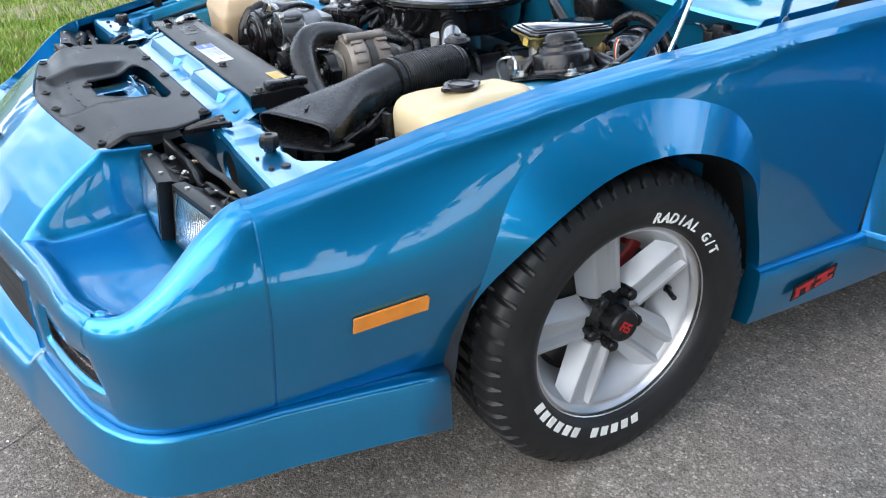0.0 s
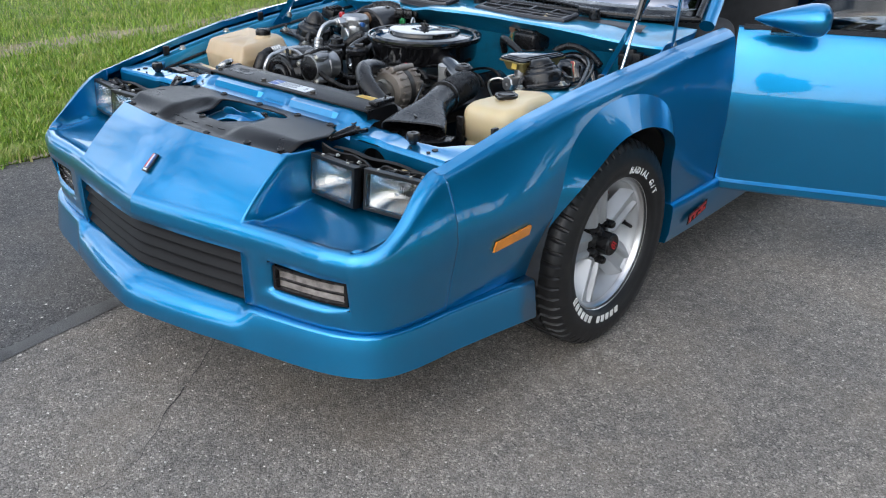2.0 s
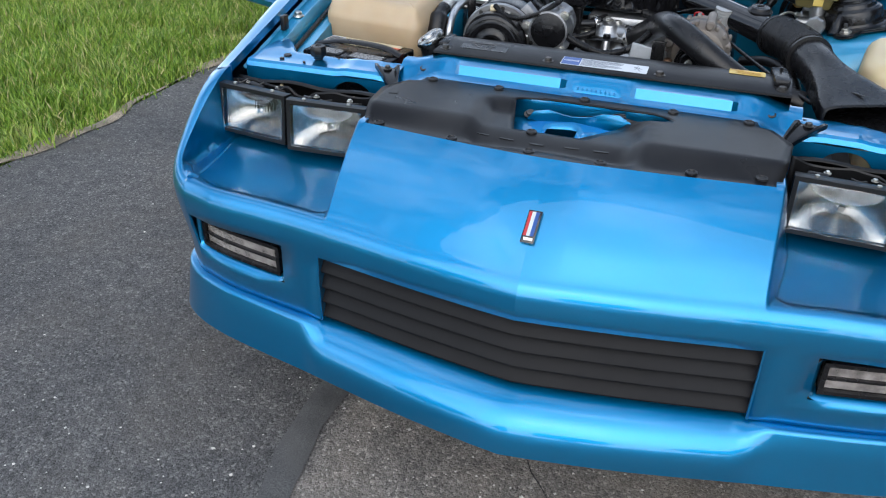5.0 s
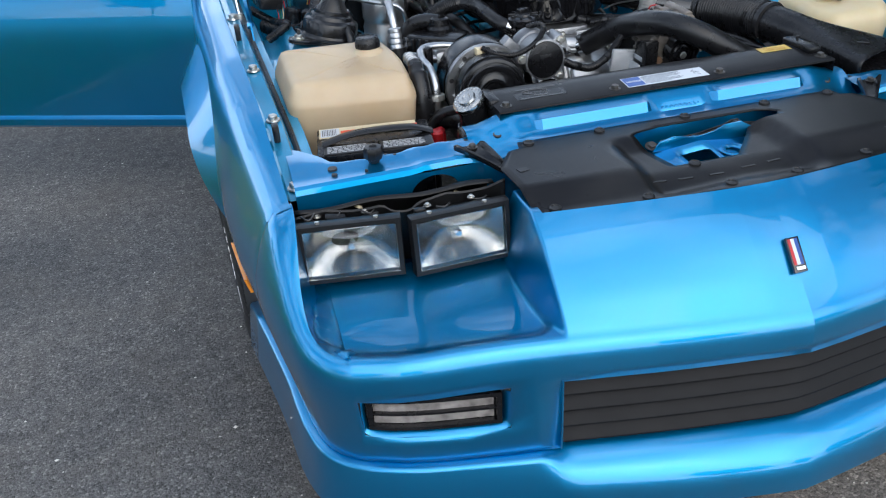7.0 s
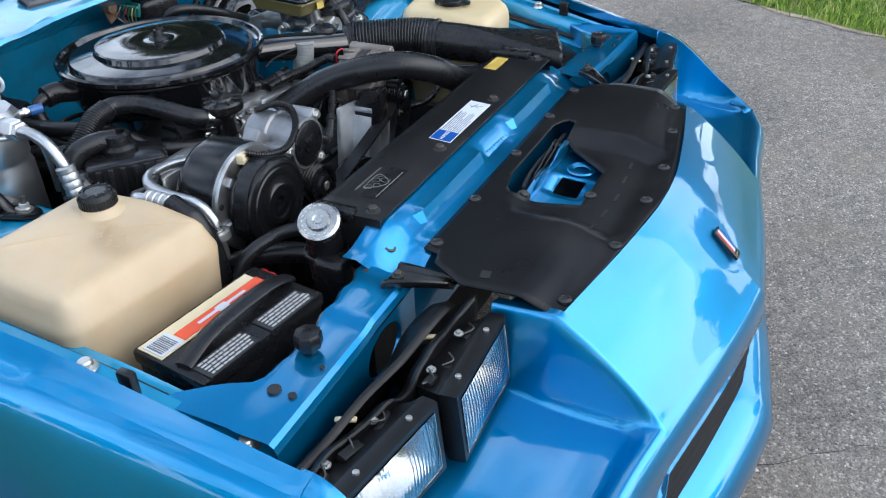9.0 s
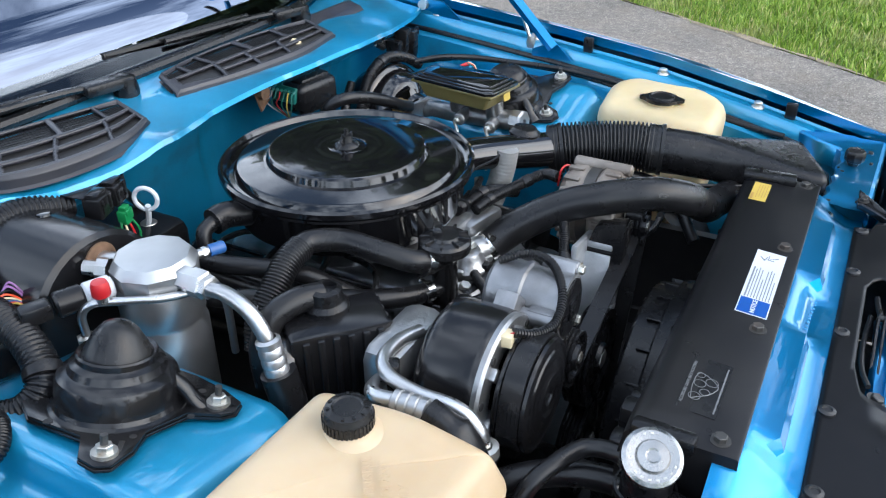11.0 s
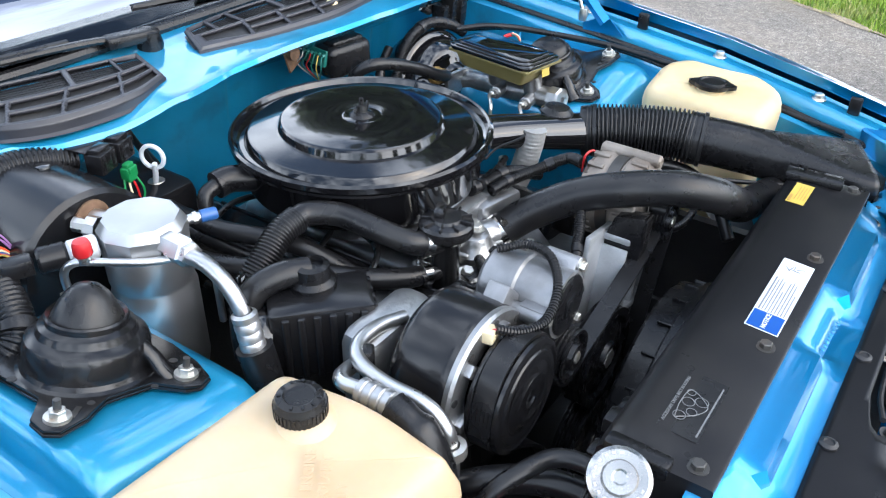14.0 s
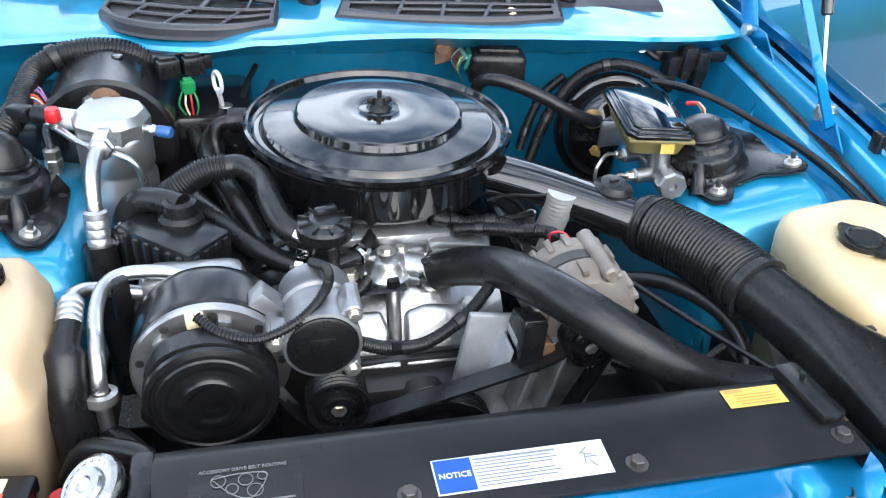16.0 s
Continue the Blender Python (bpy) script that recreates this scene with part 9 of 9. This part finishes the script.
    part("cap_mark", bm, RED, w, "red mark on the cap")
    for k in range(5):
        a = radians(72 * k + 54)
        c = Vector((0, 0.060 * math.cos(a), 0.060 * math.sin(a)))
        bm = B()
        lathe(bm, [(0.016, 0.03), (0.0135, 0.055), (0.0125, 0.068), (0.009, 0.072), (0, 0.073)], c, (1, 0, 0), 12)
        part("lug_nut", bm, BLACKSATIN, w)
    bm = B()
    a = radians(3)
    c = Vector((0.030, 0.166 * math.cos(a), 0.166 * math.sin(a)))
    cyl(bm, c, c + Vector((0.038, -0.012, -0.003)), 0.006, 12, bev=0.0015)
    lathe(bm, [(0.009, 0), (0.008, 0.008), (0, 0.008)], c, (1, 0, 0), 12)
    part("valve_stem", bm, RUBBER, w)
    return w


front_wheel = wheel()
front_wheel.matrix_basis = pose(0.772, 0.03, 0.324, 0, 0, -1)
copy_thing(front_wheel, pose(-0.779, 0.03, 0.324, 0, 0, 184))
copy_thing(front_wheel, pose(0.77, 2.595, 0.324))
copy_thing(front_wheel, pose(-0.77, 2.595, 0.324, 0, 0, 180))

# ---------- ground ----------
def asphalt_material():
    m = bpy.data.materials.new("asphalt")
    m.use_nodes = True
    n, l = m.node_tree.nodes, m.node_tree.links
    b = n["Principled BSDF"]
    co = n.new("ShaderNodeTexCoord")

    def noise_tex(scale, detail=5):
        t = n.new("ShaderNodeTexNoise")
        t.inputs["Scale"].default_value, t.inputs["Detail"].default_value = scale, detail
        l.new(co.outputs["Object"], t.inputs["Vector"])
        return t.outputs["Fac"]

    def ramp(fac, stops):
        r = n.new("ShaderNodeValToRGB")
        e = r.color_ramp.elements
        e[0].position, e[0].color = stops[0][0], (*stops[0][1], 1)
        e[1].position, e[1].color = stops[-1][0], (*stops[-1][1], 1)
        for p, c in stops[1:-1]:
            q = e.new(p)
            q.color = (*c, 1)
        l.new(fac, r.inputs["Fac"])
        return r.outputs["Color"]

    def mixc(fac, a, c, mode="MIX"):
        x = n.new("ShaderNodeMix")
        x.data_type, x.blend_type = "RGBA", mode
        for sock, v in ((x.inputs["Factor"], fac), (x.inputs["A"], a), (x.inputs["B"], c)):
            if isinstance(v, bpy.types.NodeSocket):
                l.new(v, sock)
            else:
                sock.default_value = v
        return x.outputs["Result"]

    def stones(scale, stops, rnd=1.0):
        v = n.new("ShaderNodeTexVoronoi")
        v.inputs["Scale"].default_value, v.inputs["Randomness"].default_value = scale, rnd
        l.new(co.outputs["Object"], v.inputs["Vector"])
        q = n.new("ShaderNodeSeparateColor")
        l.new(v.outputs["Color"], q.inputs["Color"])
        return ramp(q.outputs["Red"], stops), v.outputs["Distance"]

    coarse, dist = stones(175, [(0.0, (0.075, 0.072, 0.068)), (0.40, (0.170, 0.162, 0.153)), (0.86, (0.265, 0.252, 0.236)), (0.95, (0.46, 0.44, 0.405)), (1.0, (0.62, 0.58, 0.53))])
    fine, dist2 = stones(330, [(0.0, (0.090, 0.086, 0.082)), (0.5, (0.215, 0.206, 0.195)), (1.0, (0.36, 0.342, 0.32))])
    col = mixc(0.5, coarse, fine)
    pits = ramp(noise_tex(150, 4), [(0.34, (0.66, 0.655, 0.65)), (0.50, (1.0, 1.0, 1.0))])
    col = mixc(1.0, col, pits, "MULTIPLY")
    patch = ramp(noise_tex(1.6), [(0.32, (0.92, 0.90, 0.88)), (0.68, (1.42, 1.36, 1.29))])
    col = mixc(1.0, col, patch, "MULTIPLY")
    mottle = ramp(noise_tex(22, 8), [(0.34, (0.84, 0.835, 0.83)), (0.66, (1.16, 1.14, 1.11))])
    col = mixc(1.0, col, mottle, "MULTIPLY")
    dust = ramp(noise_tex(3.2, 8), [(0.48, (0, 0, 0)), (0.74, (0.45, 0.45, 0.45))])
    col = mixc(dust, col, (0.19, 0.160, 0.125, 1))
    # the strip beyond the sealed joint was paved separately, darker and bluer
    sx = n.new("ShaderNodeSeparateXYZ")
    l.new(co.outputs["Object"], sx.inputs["Vector"])
    strip = n.new("ShaderNodeMapRange")
    strip.inputs["From Min"].default_value, strip.inputs["From Max"].default_value = -0.40, -0.44
    l.new(sx.outputs["X"], strip.inputs["Value"])
    col = mixc(strip.outputs["Result"], col, mixc(1.0, col, (0.50, 0.53, 0.575, 1), "MULTIPLY"))
    l.new(col, b.inputs["Base Color"])
    b.inputs["Roughness"].default_value = 0.85
    b.inputs["Specular IOR Level"].default_value = 0.15
    hs = n.new("ShaderNodeMath")
    hs.operation = "ADD"
    l.new(dist, hs.inputs[0])
    l.new(dist2, hs.inputs[1])
    bp = n.new("ShaderNodeBump")
    bp.invert = True
    bp.inputs["Strength"].default_value, bp.inputs["Distance"].default_value = 0.7, 0.0025
    l.new(hs.outputs["Value"], bp.inputs["Height"])
    l.new(bp.outputs["Normal"], b.inputs["Normal"])
    return m


ASPHALT = asphalt_material()
SEALER = mat("crack_sealer", (0.085, 0.083, 0.080), rough=0.7, var=0.35, vscale=9, bump=0.6, bscale=420, grain=0.55, gscale=420, stain=(0.095, 0.092, 0.088), stain_scale=12, stain_lo=0.45, stain_hi=0.7)
SOIL = mat("dry_soil", (0.29, 0.235, 0.17), rough=0.95, var=0.3, vscale=8, bump=0.9, bscale=90, grain=0.5, gscale=160, stain=(0.16, 0.14, 0.09), stain_scale=9)
TURF = mat("turf_soil", (0.115, 0.155, 0.028), rough=0.95, var=0.4, vscale=9, bump=0.9, bscale=90, stain=(0.14, 0.115, 0.055), stain_scale=3, stain_lo=0.55, stain_hi=0.75)
def grass_material():
    m = bpy.data.materials.new("grass_blades")
    m.use_nodes = True
    n, l = m.node_tree.nodes, m.node_tree.links
    b = n["Principled BSDF"]
    geo = n.new("ShaderNodeNewGeometry")
    r = n.new("ShaderNodeValToRGB")
    e = r.color_ramp.elements
    e[0].position, e[0].color = 0.0, (0.070, 0.150, 0.012, 1)
    e[1].position, e[1].color = 1.0, (0.56, 0.47, 0.24, 1)
    for p, c in ((0.35, (0.150, 0.265, 0.022)), (0.72, (0.285, 0.420, 0.045)), (0.88, (0.38, 0.43, 0.09))):
        q = e.new(p)
        q.color = (*c, 1)
    l.new(geo.outputs["Random Per Island"], r.inputs["Fac"])
    co = n.new("ShaderNodeTexCoord")
    ns = n.new("ShaderNodeTexNoise")
    ns.inputs["Scale"].default_value, ns.inputs["Detail"].default_value = 2.1, 5
    l.new(co.outputs["Object"], ns.inputs["Vector"])
    dry = n.new("ShaderNodeMapRange")
    dry.inputs["From Min"].default_value, dry.inputs["From Max"].default_value, dry.inputs["To Max"].default_value = 0.57, 0.72, 0.65
    l.new(ns.outputs["Fac"], dry.inputs["Value"])
    x = n.new("ShaderNodeMix")
    x.data_type = "RGBA"
    x.inputs["B"].default_value = (0.46, 0.40, 0.20, 1)
    l.new(dry.outputs["Result"], x.inputs["Factor"])
    l.new(r.outputs["Color"], x.inputs["A"])
    l.new(x.outputs["Result"], b.inputs["Base Color"])
    b.inputs["Roughness"].default_value = 0.55
    return m


GRASS = grass_material()
PEBBLE = mat("pale_pebbles", (0.55, 0.52, 0.47), rough=0.8, var=0.4, vscale=40)


def left_edge(y):
    return -2.09 + 0.05 * math.sin(y * 1.7) + 0.02 * math.sin(y * 6.1)


def right_edge(y):
    return 3.80 + 0.565 * y + 0.04 * math.sin(y * 2.3)


def ground():
    bm = B()
    box(bm, (0, 0, -0.06), (160, 160, 0.08))
    g = tagged(part("ground", bm, TURF), "green turf ground reaching to the horizon", "ground", kind="structure")
    bm = B()
    rows = []
    ys = [-14 + 0.5 * k for k in range(70)]
    for y in ys:
        a, b = left_edge(y), max(right_edge(y), 2.6)
        rows.append([Vector((a - 0.03, y, -0.02))] + [Vector((a + (b - a) * k / 12, y, 0.0)) for k in range(13)] + [Vector((b + 0.03, y, -0.02))])
    grid(bm, rows)
    tagged(part("driveway", bm, ASPHALT), "worn grey asphalt driveway with pale aggregate", "driveway", kind="structure")
    bm = B()
    rows = []
    for k in range(36):
        y = -3.0 + 0.1 * k
        x = -0.40 - 0.07 * smoothstep(-1.5, -0.85, y) + 0.006 * math.sin(y * 9)
        w = 0.031 + 0.006 * math.sin(y * 5.3) + 0.004 * math.sin(y * 23)
        rows.append([Vector((x - w, y, 0.002)), Vector((x - w * 0.5, y, 0.004)), Vector((x + w * 0.5, y, 0.004)), Vector((x + w, y, 0.002))])
    grid(bm, rows)
    tagged(part("sealed_joint", bm, SEALER), "dark sealed joint across the driveway", "joint", kind="structure")
    bm = B()
    rng = random.Random(7)
    pts, x, y = [], -0.06, -0.75
    while y > -2.6:
        pts.append(Vector((x, y, 0.0012)))
        x += 0.026 + rng.uniform(-0.012, 0.012) if y > -1.25 else rng.uniform(-0.012, 0.016)
        y -= 0.03
    rows = []
    for p in pts:
        w = rng.uniform(0.0005, 0.0017)
        rows.append([p - Vector((w, 0, 0)), p + Vector((w, 0, 0))])
    grid(bm, rows)
    tagged(part("pavement_crack", bm, BLOCK), "thin dark crack in the asphalt", "crack", kind="structure")
    bm = B()
    rows = []
    for k in range(40):
        y = -6 + 0.4 * k
        rows.append([Vector((-5.25 + 0.15 * math.sin(y) + 0.06 * math.sin(3.1 * y), y, -0.012)), Vector((-4.75 + 0.10 * math.sin(y * 1.3 + 1), y, -0.012))])
    grid(bm, rows)
    tagged(part("bare_soil_strip", bm, SOIL), "pale bare soil strip in the grass", "soil", kind="structure")


ground()


def gravel_fringe():
    """Dusty crumbled edge between asphalt and lawn."""
    for name, edge, s in (("gravel_fringe", left_edge, -1), ("gravel_fringe", lambda v: max(right_edge(v), 2.6), 1)):
        bm = B()
        rows = []
        for k in range(220):
            y = -4.0 + 0.05 * k
            w0 = 0.012 + 0.020 * math.sin(y * 5.3) + 0.014 * math.sin(y * 17.0 + 1.0)
            w1 = 0.040 + 0.022 * math.sin(y * 4.1 + 2.0) + 0.020 * math.sin(y * 13.0)
            e = edge(y)
            rows.append([Vector((e - s * w0, y, 0.003)), Vector((e, y, 0.006)), Vector((e + s * w1, y, 0.0)), Vector((e + s * (w1 + 0.05), y, -0.03))])
        grid(bm, rows)
        tagged(part(name, bm, SOIL), "dusty crumbled gravel edge beside the lawn", "gravel", kind="structure")


gravel_fringe()


def pebbles():
    rng = random.Random(3)
    verts, faces = [], []
    for k in range(1700):
        x, y = rng.uniform(-2.0, 3.0), rng.uniform(-2.6, 2.2)
        if rng.random() < 0.5:
            x, y = rng.gauss(0.4, 0.8), rng.gauss(-1.25, 0.35)
        r = rng.uniform(0.0012, 0.0036) * (1.6 if rng.random() < 0.15 else 1)
        base = len(verts)
        for a, b, c in ((1, 0, 0.3), (0, 1, 0.3), (-1, 0, 0.3), (0, -1, 0.3), (0.2, 0.1, 1.0)):
            verts.append((x + r * a * rng.uniform(0.7, 1.3), y + r * b * rng.uniform(0.7, 1.3), r * c))
        faces += [(base, base + 1, base + 4), (base + 1, base + 2, base + 4), (base + 2, base + 3, base + 4), (base + 3, base, base + 4)]
    me = bpy.data.meshes.new("loose_pebbles")
    me.from_pydata(verts, [], faces)
    me.materials.append(PEBBLE)
    tagged(new("loose_pebbles", me), "scattered pale pebbles on the asphalt", "pebbles", kind="stuff")


pebbles()


def grass(name, count, place, seed, tall, label):
    rng = np.random.default_rng(seed)
    x, y = place(rng, count)
    clump = 0.55 + 0.45 * np.sin(x * 9.1 + 2.0 * np.sin(y * 6.3)) * np.sin(y * 8.3 + 1.7 * np.sin(x * 5.1))
    h = rng.uniform(0.35, 1.0, count) * tall * (0.55 + 0.75 * clump)
    a = rng.uniform(0, 2 * np.pi, count)
    w = rng.uniform(0.0018, 0.0042, count)
    lean = rng.uniform(0.1, 0.85, count) * h
    b = rng.uniform(0, 2 * np.pi, count)
    z0 = -0.022
    ca, sa, lx, ly = np.cos(a) * w, np.sin(a) * w, np.cos(b) * lean, np.sin(b) * lean
    v = np.stack([
        np.stack([x - ca, y - sa, np.full(count, z0)], 1), np.stack([x + ca, y + sa, np.full(count, z0)], 1),
        np.stack([x + ca * 0.8 + lx * 0.35, y + sa * 0.8 + ly * 0.35, z0 + h * 0.6], 1), np.stack([x - ca * 0.8 + lx * 0.35, y - sa * 0.8 + ly * 0.35, z0 + h * 0.6], 1),
        np.stack([x + lx, y + ly, z0 + h], 1)], 1).reshape(-1, 3)
    i = np.arange(count) * 5
    quads = np.stack([i, i + 1, i + 2, i + 3], 1)
    tris = np.stack([i + 3, i + 2, i + 4], 1)
    me = bpy.data.meshes.new(name)
    me.from_pydata(v.tolist(), [], quads.tolist() + tris.tolist())
    me.materials.append(GRASS)
    tagged(new(name, me), label, "grass", kind="stuff")


def left_near(rng, c):
    y = rng.uniform(-2.2, 3.2, c)
    d = rng.gamma(1.5, 0.75, c)
    e = np.array([left_edge(v) for v in y])
    return e - d + rng.normal(0, 0.02, c) + 0.02, y


def left_far(rng, c):
    y = rng.uniform(-2.0, 9.0, c)
    x = rng.uniform(-9.5, -3.2, c)
    keep = np.abs(x + 5.0) < 0.28
    x[keep] -= 0.9
    return x, y


def right_near(rng, c):
    y = rng.uniform(-2.5, 4.5, c)
    d = rng.gamma(1.6, 0.9, c)
    e = np.array([max(right_edge(v), 2.6) for v in y])
    return e + d - 0.02 + rng.normal(0, 0.02, c), y


grass("lawn_grass", 130000, left_near, 1, 0.085, "green lawn grass with dry straw patches")
grass("lawn_grass", 70000, left_far, 2, 0.07, "green lawn grass with dry straw patches")
grass("lawn_grass", 80000, right_near, 4, 0.075, "bright green lawn grass beside the driveway")


# ---------- distant trees, seen mirrored in the paint and glass ----------
LEAF = mat("tree_foliage", (0.045, 0.075, 0.018), rough=0.6, var=0.4, vscale=1.2)
BARK = mat("tree_bark", (0.09, 0.07, 0.05), rough=0.9, var=0.3, vscale=4, bump=0.6, bscale=20)


def tree(seed):
    rng = random.Random(seed)
    t = thing("tree", "tall leafy tree beyond the lawn", "tree", "trees")
    hgt = rng.uniform(8, 11)
    bm = B()
    tube(bm, [(0, 0, -0.1), (0.1, 0.05, hgt * 0.3), (-0.05, 0.1, hgt * 0.6), (0, 0, hgt * 0.9)], lambda f: 0.22 * (1 - 0.85 * f), 8, 4)
    part("trunk", bm, BARK, t)
    for k in range(4):
        bm = B()
        a = k * 1.6 + rng.random()
        z = hgt * (0.35 + 0.1 * k)
        tube(bm, [(0, 0, z), (0.9 * math.cos(a), 0.9 * math.sin(a), z + 0.9), (1.8 * math.cos(a), 1.8 * math.sin(a), z + 1.6)], lambda f: 0.08 * (1 - 0.8 * f), 6, 4)
        part("limb", bm, BARK, t)
    g = np.random.default_rng(seed)
    n = 9000
    cl = g.normal(0, 1, (40, 3))
    cl /= np.linalg.norm(cl, axis=1)[:, None]
    cl = cl * g.uniform(0.5, 1.0, (40, 1)) * np.array([2.6, 2.6, hgt * 0.36]) + np.array([0, 0, hgt * 0.62])
    c = cl[g.integers(0, 40, n)] + g.normal(0, 0.55, (n, 3))
    d1, d2 = g.normal(0, 0.23, (n, 3)), g.normal(0, 0.23, (n, 3))
    v = np.stack([c - d1, c + d2, c + d1, c - d2], 1).reshape(-1, 3)
    i = np.arange(n) * 4
    me = bpy.data.meshes.new("crown")
    me.from_pydata(v.tolist(), [], np.stack([i, i + 1, i + 2, i + 3], 1).tolist())
    me.materials.append(LEAF)
    cr = new("crown", me)
    cr.parent = t
    return t


_trees = [tree(11), tree(12), tree(13)]
_spots = [(10, 4), (11.5, 7), (10.5, 0.8), (12.5, 9.6), (13, -1.8), (15, 5), (16.5, 9), (15, 1.5), (18, 12), (17, -4), (-44, 16), (-46, 8), (-45, 0), (-47, -8), (-42, 24), (-48, -16), (-45, 4), (3, 45), (-8, 42), (14, 40), (-18, 36), (34, -10), (38, -16), (33, -22), (40, -5), (30, -30), (20, -38), (8, -42), (-6, -40), (-20, -34), (-30, -24)]
for k, (tx, ty) in enumerate(_spots):
    m = pose(tx, ty, 0, 0, 0, 47 * k)
    if k < 3:
        _trees[k].matrix_basis = m
    else:
        copy_thing(_trees[k % 3], m)
